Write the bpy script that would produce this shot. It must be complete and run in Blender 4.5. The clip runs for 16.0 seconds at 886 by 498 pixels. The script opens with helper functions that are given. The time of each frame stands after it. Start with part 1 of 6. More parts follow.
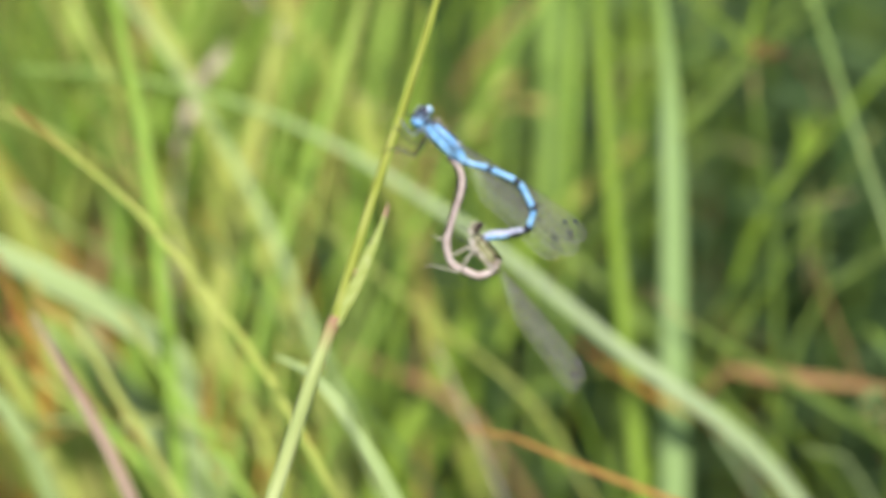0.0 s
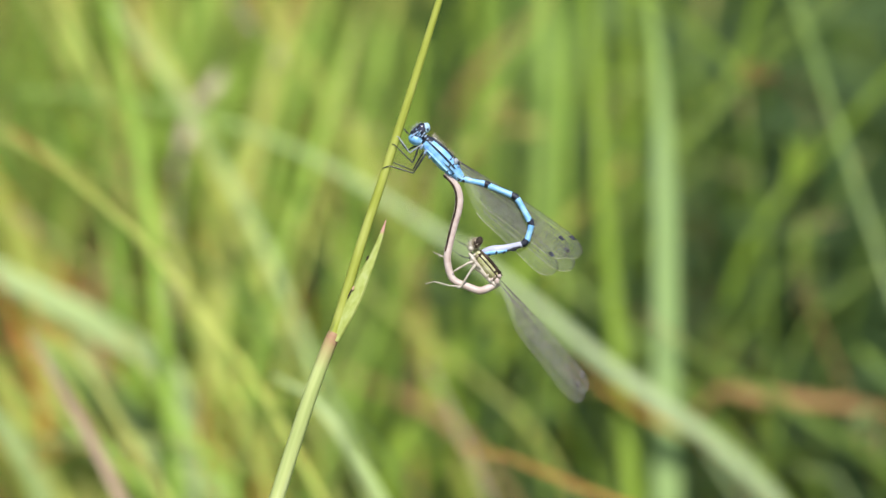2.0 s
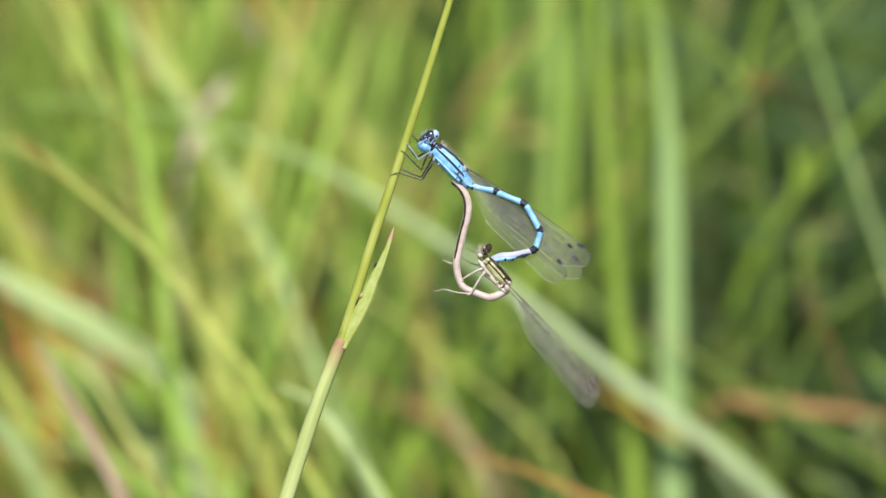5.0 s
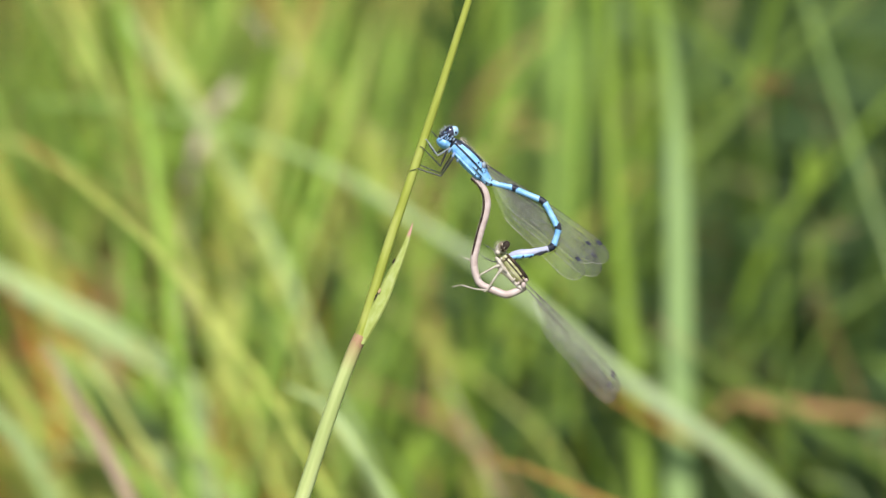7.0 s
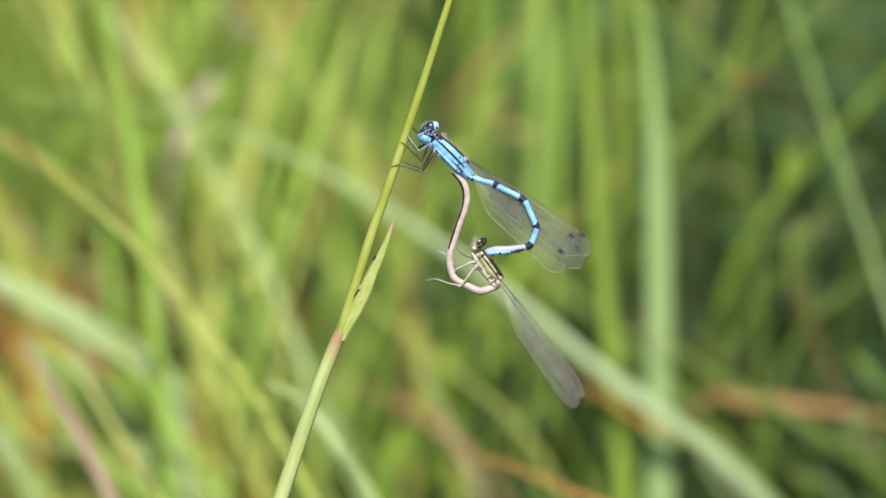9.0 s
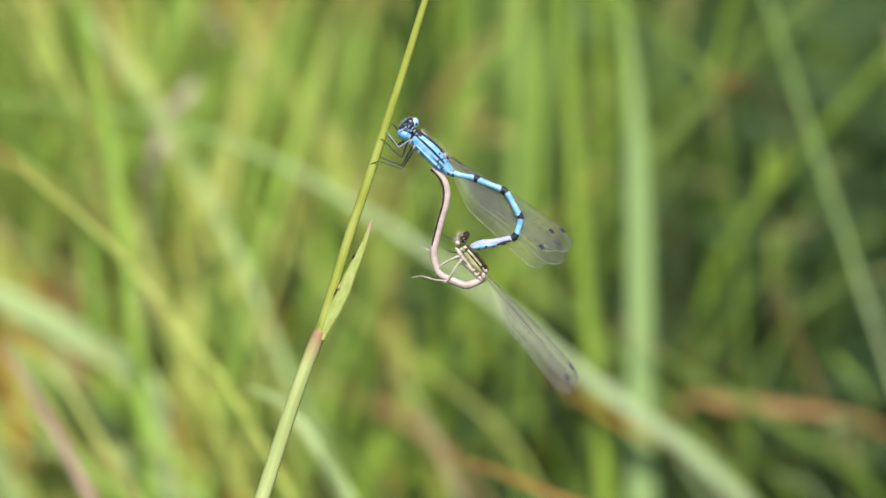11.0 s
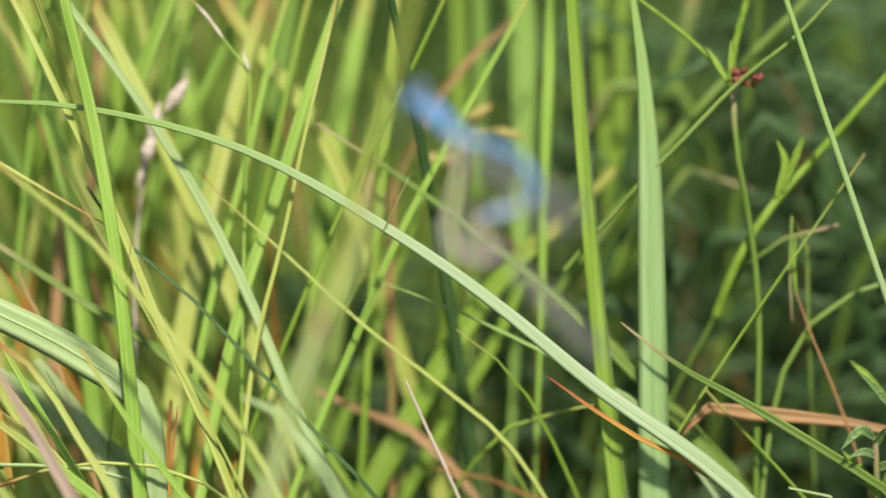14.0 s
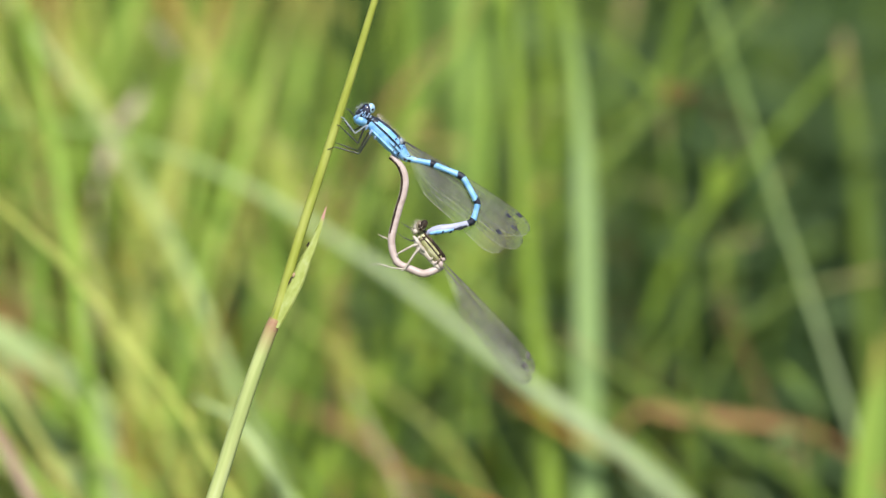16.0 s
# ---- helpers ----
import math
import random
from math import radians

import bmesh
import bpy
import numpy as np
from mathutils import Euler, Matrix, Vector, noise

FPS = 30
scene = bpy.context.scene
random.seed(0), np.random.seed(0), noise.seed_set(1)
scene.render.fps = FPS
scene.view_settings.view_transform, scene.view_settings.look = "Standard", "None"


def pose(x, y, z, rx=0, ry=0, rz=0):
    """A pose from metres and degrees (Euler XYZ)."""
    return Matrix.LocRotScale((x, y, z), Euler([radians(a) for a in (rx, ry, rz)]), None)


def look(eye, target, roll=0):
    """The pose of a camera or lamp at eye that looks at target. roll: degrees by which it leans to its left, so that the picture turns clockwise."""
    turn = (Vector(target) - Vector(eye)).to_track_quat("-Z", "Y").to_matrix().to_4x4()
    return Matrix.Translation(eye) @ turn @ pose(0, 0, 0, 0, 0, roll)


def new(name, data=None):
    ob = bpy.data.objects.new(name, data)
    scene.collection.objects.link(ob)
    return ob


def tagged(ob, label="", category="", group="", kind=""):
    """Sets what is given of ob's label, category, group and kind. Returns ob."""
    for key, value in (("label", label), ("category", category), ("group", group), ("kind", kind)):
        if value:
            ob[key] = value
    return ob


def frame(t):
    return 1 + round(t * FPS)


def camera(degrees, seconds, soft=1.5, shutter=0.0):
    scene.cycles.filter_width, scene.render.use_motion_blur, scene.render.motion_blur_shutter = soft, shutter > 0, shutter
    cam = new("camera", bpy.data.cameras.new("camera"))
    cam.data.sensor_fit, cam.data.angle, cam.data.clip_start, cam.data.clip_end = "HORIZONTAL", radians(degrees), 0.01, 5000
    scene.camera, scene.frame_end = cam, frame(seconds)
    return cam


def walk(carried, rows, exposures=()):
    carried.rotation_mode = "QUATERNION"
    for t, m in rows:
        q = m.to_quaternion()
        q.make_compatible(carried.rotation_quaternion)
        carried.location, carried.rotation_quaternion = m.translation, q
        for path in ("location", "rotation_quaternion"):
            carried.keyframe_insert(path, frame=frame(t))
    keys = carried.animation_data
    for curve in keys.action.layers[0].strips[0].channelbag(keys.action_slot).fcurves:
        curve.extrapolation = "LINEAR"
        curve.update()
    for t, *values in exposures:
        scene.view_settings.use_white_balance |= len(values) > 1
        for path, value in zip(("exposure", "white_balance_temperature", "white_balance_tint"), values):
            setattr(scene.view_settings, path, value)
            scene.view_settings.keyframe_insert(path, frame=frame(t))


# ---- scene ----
# ---- camera and its way ----
cam = camera(5.199, 16.0, soft=1.5)
cam.data.dof.use_dof = True
cam.data.dof.focus_distance = 1.5
cam.data.dof.aperture_fstop = 4.35
walk(cam, [
    (0.0, pose(0.00000, -1.43383, 0.68419, 74.8982, 0.0010, 0.0037)),
    (0.1, pose(0.00000, -1.43512, 0.68454, 74.9072, -0.0016, -0.0060)),
    (0.3, pose(0.00000, -1.43790, 0.68528, 74.9296, -0.0008, -0.0029)),
    (0.4, pose(0.00000, -1.43950, 0.68571, 74.9302, -0.0005, -0.0017)),
    (0.5, pose(0.00000, -1.44132, 0.68620, 74.9189, 0.0019, 0.0072)),
    (0.7, pose(0.00000, -1.44889, 0.68823, 74.9318, -0.0053, -0.0196)),
    (0.8, pose(0.00000, -1.44889, 0.68823, 74.9495, -0.0243, -0.0907)),
    (1.0, pose(0.00000, -1.44889, 0.68823, 75.0385, -0.0155, -0.0582)),
    (1.2, pose(0.00000, -1.44889, 0.68823, 75.0156, -0.0054, -0.0203)),
    (1.3, pose(0.00000, -1.44889, 0.68823, 75.0102, -0.0058, -0.0217)),
    (1.5, pose(0.00000, -1.44889, 0.68823, 75.0000, 0.0000, 0.0000)),
    (1.7, pose(0.00000, -1.44889, 0.68823, 75.0134, 0.0022, 0.0082)),
    (1.8, pose(0.00000, -1.44889, 0.68823, 75.0077, 0.0007, 0.0028)),
    (2.0, pose(0.00000, -1.44889, 0.68823, 75.0233, -0.0071, -0.0265)),
    (2.2, pose(0.00000, -1.44889, 0.68823, 75.0671, -0.0151, -0.0566)),
    (2.3, pose(0.00000, -1.44889, 0.68823, 75.1025, -0.0166, -0.0621)),
    (2.5, pose(0.00000, -1.44889, 0.68823, 75.0718, -0.0144, -0.0540)),
    (2.7, pose(0.00000, -1.44889, 0.68823, 75.1032, -0.0130, -0.0489)),
    (2.8, pose(0.00000, -1.44889, 0.68823, 75.1068, -0.0082, -0.0308)),
    (3.0, pose(0.00000, -1.44889, 0.68823, 75.0943, -0.0012, -0.0045)),
    (3.2, pose(0.00000, -1.44889, 0.68823, 75.1865, 0.0011, 0.0044)),
    (3.3, pose(0.00000, -1.44889, 0.68823, 75.1370, -0.0042, -0.0158)),
    (3.5, pose(0.00000, -1.44889, 0.68823, 75.1315, 0.0005, 0.0020)),
    (3.8, pose(0.00000, -1.44889, 0.68823, 75.1426, 0.0097, 0.0366)),
    (4.0, pose(0.00000, -1.44889, 0.68823, 75.1194, 0.0027, 0.0101)),
    (4.2, pose(0.00000, -1.44889, 0.68823, 75.0851, 0.0051, 0.0192)),
    (6.3, pose(0.00000, -1.44889, 0.68823, 75.0588, -0.0070, -0.0261)),
    (6.4, pose(0.00000, -1.44889, 0.68823, 75.0303, -0.0018, -0.0067)),
    (6.5, pose(0.00000, -1.44889, 0.68823, 75.0321, 0.0072, 0.0271)),
    (6.7, pose(0.00000, -1.44889, 0.68823, 75.0720, 0.0104, 0.0388)),
    (6.8, pose(0.00000, -1.44889, 0.68823, 75.0912, 0.0114, 0.0425)),
    (7.0, pose(0.00000, -1.44889, 0.68823, 75.0794, 0.0129, 0.0482)),
    (7.2, pose(0.00000, -1.44889, 0.68823, 75.0743, 0.0100, 0.0376)),
    (7.3, pose(0.00000, -1.44889, 0.68823, 75.0762, 0.0003, 0.0012)),
    (7.5, pose(0.00000, -1.44889, 0.68823, 75.0609, -0.0039, -0.0145)),
    (7.7, pose(0.00000, -1.44889, 0.68823, 75.1157, -0.0073, -0.0273)),
    (7.8, pose(0.00000, -1.44889, 0.68823, 75.1197, -0.0079, -0.0298)),
    (8.0, pose(0.00000, -1.44889, 0.68823, 75.1453, -0.0042, -0.0160)),
    (8.2, pose(0.00000, -1.44889, 0.68823, 75.1362, -0.0065, -0.0247)),
    (8.3, pose(0.00000, -1.44889, 0.68823, 75.1365, -0.0088, -0.0335)),
    (8.5, pose(0.00000, -1.44889, 0.68823, 75.1045, -0.0168, -0.0632)),
    (8.7, pose(0.00000, -1.44889, 0.68823, 75.1121, -0.0202, -0.0752)),
    (8.8, pose(0.00000, -1.44889, 0.68823, 75.0672, -0.0165, -0.0610)),
    (9.0, pose(0.00000, -1.44889, 0.68823, 75.0521, -0.0172, -0.0644)),
    (9.2, pose(0.00000, -1.44889, 0.68823, 75.0694, -0.0120, -0.0604)),
    (11.3, pose(0.00000, -1.44889, 0.68823, 75.0754, 0.1062, -0.2229)),
    (11.4, pose(0.00000, -1.44889, 0.68823, 75.2855, 0.1251, -0.1532)),
    (11.5, pose(0.00000, -1.44889, 0.68823, 75.4735, 0.1452, -0.0776)),
    (11.6, pose(0.00000, -1.44889, 0.68823, 75.4514, 0.1495, -0.0929)),
    (11.7, pose(0.00000, -1.44658, 0.68761, 75.2891, 0.1593, -0.1386)),
    (11.8, pose(0.00000, -1.44434, 0.68701, 75.1271, 0.1510, -0.2869)),
    (11.9, pose(0.00000, -1.44194, 0.68637, 75.0225, 0.1758, -0.3256)),
    (12.0, pose(0.00000, -1.43982, 0.68580, 75.0903, 0.2088, -0.3335)),
    (12.1, pose(0.00000, -1.43829, 0.68539, 75.2919, 0.2344, -0.3546)),
    (12.2, pose(0.00000, -1.43728, 0.68512, 75.4912, 0.2559, -0.3702)),
    (12.3, pose(0.00000, -1.43657, 0.68493, 75.5113, 0.2676, -0.3996)),
    (12.4, pose(0.00000, -1.43598, 0.68477, 75.4740, 0.2723, -0.4286)),
    (12.5, pose(0.00000, -1.43532, 0.68459, 75.4140, 0.2668, -0.4661)),
    (12.6, pose(0.00000, -1.43444, 0.68435, 75.3854, 0.2804, -0.4783)),
    (12.7, pose(0.00000, -1.43343, 0.68408, 75.4290, 0.3161, -0.4870)),
    (12.8, pose(0.00000, -1.43240, 0.68381, 75.4414, 0.3552, -0.4938)),
    (12.9, pose(0.00000, -1.43150, 0.68356, 75.4172, 0.3982, -0.4269)),
    (13.0, pose(0.00000, -1.43085, 0.68339, 75.3904, 0.4345, -0.2568)),
    (13.1, pose(0.00000, -1.43049, 0.68329, 75.3919, 0.4013, -0.2241)),
    (13.2, pose(0.00000, -1.43008, 0.68318, 75.3811, 0.3530, -0.1990)),
    (13.3, pose(0.00000, -1.42918, 0.68294, 75.4014, 0.3124, -0.1439)),
    (13.4, pose(0.00000, -1.42736, 0.68246, 75.2959, 0.2851, -0.0864)),
    (13.5, pose(0.00000, -1.42419, 0.68161, 75.1503, 0.2521, -0.1468)),
    (13.6, pose(0.00000, -1.41300, 0.67861, 75.0809, 0.2642, -0.1715)),
    (13.7, pose(0.00000, -1.39800, 0.67459, 75.0722, 0.2921, -0.2135)),
    (13.8, pose(0.00000, -1.39000, 0.67245, 75.0584, 0.3226, -0.2274)),
    (14.0, pose(0.00000, -1.38350, 0.67071, 75.0983, 0.3143, -0.2592)),
    (14.2, pose(0.00000, -1.38300, 0.67057, 75.1348, 0.3076, -0.2847)),
    (14.3, pose(0.00000, -1.38400, 0.67084, 75.1381, 0.3076, -0.2847)),
    (14.4, pose(0.00000, -1.40750, 0.67714, 75.1118, 0.1511, -0.2445)),
    (14.5, pose(0.00000, -1.42567, 0.68201, 75.0855, -0.0054, -0.2044)),
    (14.6, pose(0.00000, -1.44889, 0.68823, 74.9910, 0.0199, -0.2361)),
    (14.7, pose(0.00000, -1.44889, 0.68823, 74.9942, 0.0923, -0.2366)),
    (14.8, pose(0.00000, -1.44889, 0.68823, 74.9907, 0.1623, -0.2505)),
    (15.0, pose(0.00000, -1.44889, 0.68823, 75.0729, 0.2356, -0.3831)),
    (15.2, pose(0.00000, -1.44889, 0.68823, 75.1460, 0.2433, -0.4601)),
    (15.5, pose(0.00000, -1.44889, 0.68823, 75.1462, 0.1978, -0.5271)),
    (15.7, pose(0.00000, -1.44889, 0.68823, 75.1686, 0.1828, -0.5630)),
    (16.0, pose(0.00000, -1.44889, 0.68823, 75.1430, 0.1893, -0.5592)),
], exposures=[(0.0, 0.32), (4.0, 0.32), (9.0, 0.27), (11.5, 0.26), (12.0, 0.22), (13.5, 0.22), (14.0, 0.17), (14.5, 0.21), (15.5, 0.29), (16.0, 0.29)])

# ---- daylight ----
SUN_ELEV, SUN_AZ = 56.0, 172.0          # degrees; azimuth clockwise from +y
world = bpy.data.worlds.new("sky")
scene.world = world
world.use_nodes = True
wn = world.node_tree
sky = wn.nodes.new("ShaderNodeTexSky")
sky.sky_type = "NISHITA"
sky.sun_disc = False
sky.sun_elevation = radians(SUN_ELEV)
sky.sun_rotation = radians(SUN_AZ)
wn.links.new(sky.outputs[0], wn.nodes["Background"].inputs[0])
wn.nodes["Background"].inputs[1].default_value = 0.095
sun = new("sun", bpy.data.lights.new("sun", "SUN"))
sun.data.energy = 5.0
sun.data.angle = radians(4.0)      # a veiled sun
sun.data.color = (1.0, 0.95, 0.86)
sa, se = radians(SUN_AZ), radians(SUN_ELEV)
sun.matrix_world = look((math.sin(sa) * math.cos(se) * 5, math.cos(sa) * math.cos(se) * 5, math.sin(se) * 5), (0, 0, 0))


# ---- materials ----
def node_mat(name):
    m = bpy.data.materials.new(name)
    m.use_nodes = True
    nt = m.node_tree
    return m, nt, nt.nodes, nt.links, nt.nodes["Principled BSDF"]


def ramp(nodes, stops):
    r = nodes.new("ShaderNodeValToRGB")
    e = r.color_ramp.elements
    while len(e) < len(stops):
        e.new(0.5)
    for el, (p, c) in zip(e, stops):
        el.position, el.color = p, (*c, 1)
    return r


def leaf_mat(name, dark, mid, light, tip=None, tip_at=0.965, rough=0.45, through_it=0.25, island=False, root=None, spec=0.3, flecks=0.0, ribs=0.10, tip_soft=0.03):
    """Grass: ribs along the blade, blotches, a tip of another colour, light shining through."""
    m, nt, nodes, links, bsdf = node_mat(name)
    uv = nodes.new("ShaderNodeUVMap")
    sep = nodes.new("ShaderNodeSeparateXYZ")
    links.new(uv.outputs[0], sep.inputs[0])
    # fine ribs across the width
    wav = nodes.new("ShaderNodeMath"); wav.operation = "MULTIPLY"; wav.inputs[1].default_value = 58.0
    links.new(sep.outputs[0], wav.inputs[0])
    sn = nodes.new("ShaderNodeMath"); sn.operation = "SINE"
    links.new(wav.outputs[0], sn.inputs[0])
    # blotches, drawn out along the blade
    mp = nodes.new("ShaderNodeCombineXYZ")
    sx = nodes.new("ShaderNodeMath"); sx.operation = "MULTIPLY"; sx.inputs[1].default_value = 3.0
    sy = nodes.new("ShaderNodeMath"); sy.operation = "MULTIPLY"; sy.inputs[1].default_value = 14.0
    links.new(sep.outputs[0], sx.inputs[0]); links.new(sep.outputs[1], sy.inputs[0])
    links.new(sx.outputs[0], mp.inputs[0]); links.new(sy.outputs[0], mp.inputs[1])
    rnd = nodes.new("ShaderNodeNewGeometry") if island else nodes.new("ShaderNodeObjectInfo")
    rv = rnd.outputs["Random Per Island" if island else "Random"]
    big = nodes.new("ShaderNodeMath"); big.operation = "MULTIPLY"; big.inputs[1].default_value = 37.0
    links.new(rv, big.inputs[0]); links.new(big.outputs[0], mp.inputs[2])
    noi = nodes.new("ShaderNodeTexNoise"); noi.inputs["Scale"].default_value = 1.0; noi.inputs["Detail"].default_value = 5.0
    links.new(mp.outputs[0], noi.inputs["Vector"])
    mixf = nodes.new("ShaderNodeMath"); mixf.operation = "MULTIPLY_ADD"; mixf.inputs[1].default_value = 0.03
    links.new(sn.outputs[0], mixf.inputs[0]); links.new(noi.outputs[0], mixf.inputs[2])
    add = nodes.new("ShaderNodeMath"); add.operation = "MULTIPLY_ADD"; add.inputs[1].default_value = 0.5 if island else 0.14
    links.new(rv, add.inputs[0]); links.new(mixf.outputs[0], add.inputs[2])
    sub = nodes.new("ShaderNodeMath"); sub.operation = "SUBTRACT"; sub.inputs[1].default_value = 0.25 if island else 0.07
    links.new(add.outputs[0], sub.inputs[0])
    cr = ramp(nodes, [(0.22, dark), (0.5, mid), (0.8, light)])
    links.new(sub.outputs[0], cr.inputs[0])
    col = cr.outputs[0]
    for at, c, below in ((tip_at, tip, False), (0.3, root, True)):
        if c is None:
            continue
        mr = nodes.new("ShaderNodeMapRange")
        mr.inputs[1].default_value, mr.inputs[2].default_value = (at, min(at + tip_soft, 1.0)) if not below else (at, 0.0)
        links.new(sep.outputs[1], mr.inputs[0])
        mx = nodes.new("ShaderNodeMix"); mx.data_type = "RGBA"
        links.new(mr.outputs[0], mx.inputs[0]); links.new(col, mx.inputs[6]); mx.inputs[7].default_value = (*c, 1)
        col = mx.outputs[2]
    if flecks:
        fx = nodes.new("ShaderNodeVectorMath"); fx.operation = "MULTIPLY"; fx.inputs[1].default_value = (2.2, 5.5, 1.0)
        links.new(mp.outputs[0], fx.inputs[0])
        fn = nodes.new("ShaderNodeTexNoise"); fn.inputs["Scale"].default_value = 1.6; fn.inputs["Detail"].default_value = 3.0
        links.new(fx.outputs[0], fn.inputs["Vector"])
        fm = nodes.new("ShaderNodeMapRange"); fm.inputs[1].default_value, fm.inputs[2].default_value = 0.66, 0.74
        fm.inputs[4].default_value = flecks
        links.new(fn.outputs[0], fm.inputs[0])
        fc = nodes.new("ShaderNodeMix"); fc.data_type = "RGBA"
        links.new(fm.outputs[0], fc.inputs[0]); links.new(col, fc.inputs[6]); fc.inputs[7].default_value = (0.30, 0.17, 0.06, 1)
        col = fc.outputs[2]
    links.new(col, bsdf.inputs["Base Color"])
    bsdf.inputs["Roughness"].default_value = rough
    bsdf.inputs["Specular IOR Level"].default_value = spec
    bump = nodes.new("ShaderNodeBump"); bump.inputs["Strength"].default_value = ribs; bump.inputs["Distance"].default_value = 0.0002
    links.new(mixf.outputs[0], bump.inputs["Height"]); links.new(bump.outputs[0], bsdf.inputs["Normal"])
    tr = nodes.new("ShaderNodeBsdfTranslucent")
    links.new(col, tr.inputs[0])
    ms = nodes.new("ShaderNodeMixShader"); ms.inputs[0].default_value = through_it
    links.new(bsdf.outputs[0], ms.inputs[1]); links.new(tr.outputs[0], ms.inputs[2])
    links.new(ms.outputs[0], nodes["Material Output"].inputs[0])
    return m


def skin_mat(name, dark, mid, light, rough=0.4, scale=900.0, bump_mm=0.03, spec=0.5, sub=0.0):
    """An insect's shell: two scales of mottling and a fine relief."""
    m, nt, nodes, links, bsdf = node_mat(name)
    tc = nodes.new("ShaderNodeTexCoord")
    n1 = nodes.new("ShaderNodeTexNoise"); n1.inputs["Scale"].default_value = scale; n1.inputs["Detail"].default_value = 4
    n2 = nodes.new("ShaderNodeTexNoise"); n2.inputs["Scale"].default_value = scale * 5; n2.inputs["Detail"].default_value = 3
    links.new(tc.outputs["Object"], n1.inputs["Vector"]); links.new(tc.outputs["Object"], n2.inputs["Vector"])
    mm = nodes.new("ShaderNodeMath"); mm.operation = "MULTIPLY_ADD"; mm.inputs[1].default_value = 0.35
    links.new(n2.outputs[0], mm.inputs[0]); links.new(n1.outputs[0], mm.inputs[2])
    cr = ramp(nodes, [(0.45, dark), (0.66, mid), (0.9, light)])
    links.new(mm.outputs[0], cr.inputs[0]); links.new(cr.outputs[0], bsdf.inputs["Base Color"])
    bsdf.inputs["Roughness"].default_value = rough
    bsdf.inputs["Specular IOR Level"].default_value = spec
    b = nodes.new("ShaderNodeBump"); b.inputs["Strength"].default_value = 0.4; b.inputs["Distance"].default_value = bump_mm / 1000
    links.new(n2.outputs[0], b.inputs["Height"]); links.new(b.outputs[0], bsdf.inputs["Normal"])
    return m


def wing_mat(name, tint, alpha):
    """Clear membrane with a faint sheen."""
    m, nt, nodes, links, bsdf = node_mat(name)
    bsdf.inputs["Base Color"].default_value = (*tint, 1)
    bsdf.inputs["Roughness"].default_value = 0.32
    bsdf.inputs["Specular IOR Level"].default_value = 0.6
    tc = nodes.new("ShaderNodeTexCoord")
    n1 = nodes.new("ShaderNodeTexNoise"); n1.inputs["Scale"].default_value = 700.0; n1.inputs["Detail"].default_value = 3
    links.new(tc.outputs["Object"], n1.inputs["Vector"])
    b = nodes.new("ShaderNodeBump"); b.inputs["Strength"].default_value = 0.5; b.inputs["Distance"].default_value = 0.0001
    links.new(n1.outputs[0], b.inputs["Height"]); links.new(b.outputs[0], bsdf.inputs["Normal"])
    mr = nodes.new("ShaderNodeMapRange"); mr.inputs[3].default_value, mr.inputs[4].default_value = alpha * 0.7, alpha * 1.3
    links.new(n1.outputs[0], mr.inputs[0]); links.new(mr.outputs[0], bsdf.inputs["Alpha"])
    return m


GREEN = leaf_mat("grass_green", (0.125, 0.22, 0.018), (0.25, 0.38, 0.042), (0.38, 0.5, 0.11), tip=(0.45, 0.42, 0.10), tip_at=0.965, flecks=0.45)
BRIGHT = leaf_mat("grass_bright", (0.20, 0.345, 0.040), (0.34, 0.52, 0.085), (0.50, 0.63, 0.18), tip=(0.5, 0.45, 0.12), tip_at=0.965, flecks=0.45)
FRESH = leaf_mat("grass_fresh_green", (0.165, 0.285, 0.045), (0.265, 0.415, 0.08), (0.38, 0.52, 0.16), tip=(0.45, 0.42, 0.10), tip_at=0.965, flecks=0.4)
PALE = leaf_mat("grass_pale", (0.3, 0.41, 0.14), (0.42, 0.54, 0.22), (0.56, 0.65, 0.35), rough=0.4, through_it=0.25, flecks=0.45)
SILVER = leaf_mat("grass_silvery", (0.33, 0.42, 0.20), (0.41, 0.51, 0.27), (0.51, 0.58, 0.39), rough=0.7, through_it=0.2, ribs=0.03, spec=0.2, tip=(0.31, 0.45, 0.13), tip_at=0.80, tip_soft=0.13)
MINT = leaf_mat("grass_mint", (0.28, 0.42, 0.15), (0.36, 0.51, 0.20), (0.45, 0.58, 0.29), rough=0.5, through_it=0.25, flecks=0.2, ribs=0.04, tip=(0.30, 0.45, 0.09), tip_at=0.88, tip_soft=0.10)
YELLOW = leaf_mat("grass_yellow", (0.35, 0.39, 0.06), (0.49, 0.55, 0.125), (0.61, 0.64, 0.25), tip=(0.42, 0.20, 0.06), tip_at=0.965, flecks=0.45)
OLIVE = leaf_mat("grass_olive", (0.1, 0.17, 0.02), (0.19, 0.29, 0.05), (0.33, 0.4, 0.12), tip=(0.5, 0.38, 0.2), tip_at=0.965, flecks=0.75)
# dark green of one fine blade; on the right it also paints shade
DARK = leaf_mat("grass_dark_and_shaded", (0.045, 0.095, 0.025), (0.080, 0.155, 0.045), (0.15, 0.25, 0.085))
DRY = leaf_mat("grass_dry", (0.30, 0.15, 0.06), (0.46, 0.26, 0.11), (0.60, 0.41, 0.23), rough=0.7, through_it=0.25)
ORANGE = leaf_mat("grass_withered", (0.5, 0.18, 0.04), (0.6, 0.33, 0.06), (0.56, 0.47, 0.12), tip=(0.35, 0.10, 0.05), tip_at=0.965, rough=0.6)
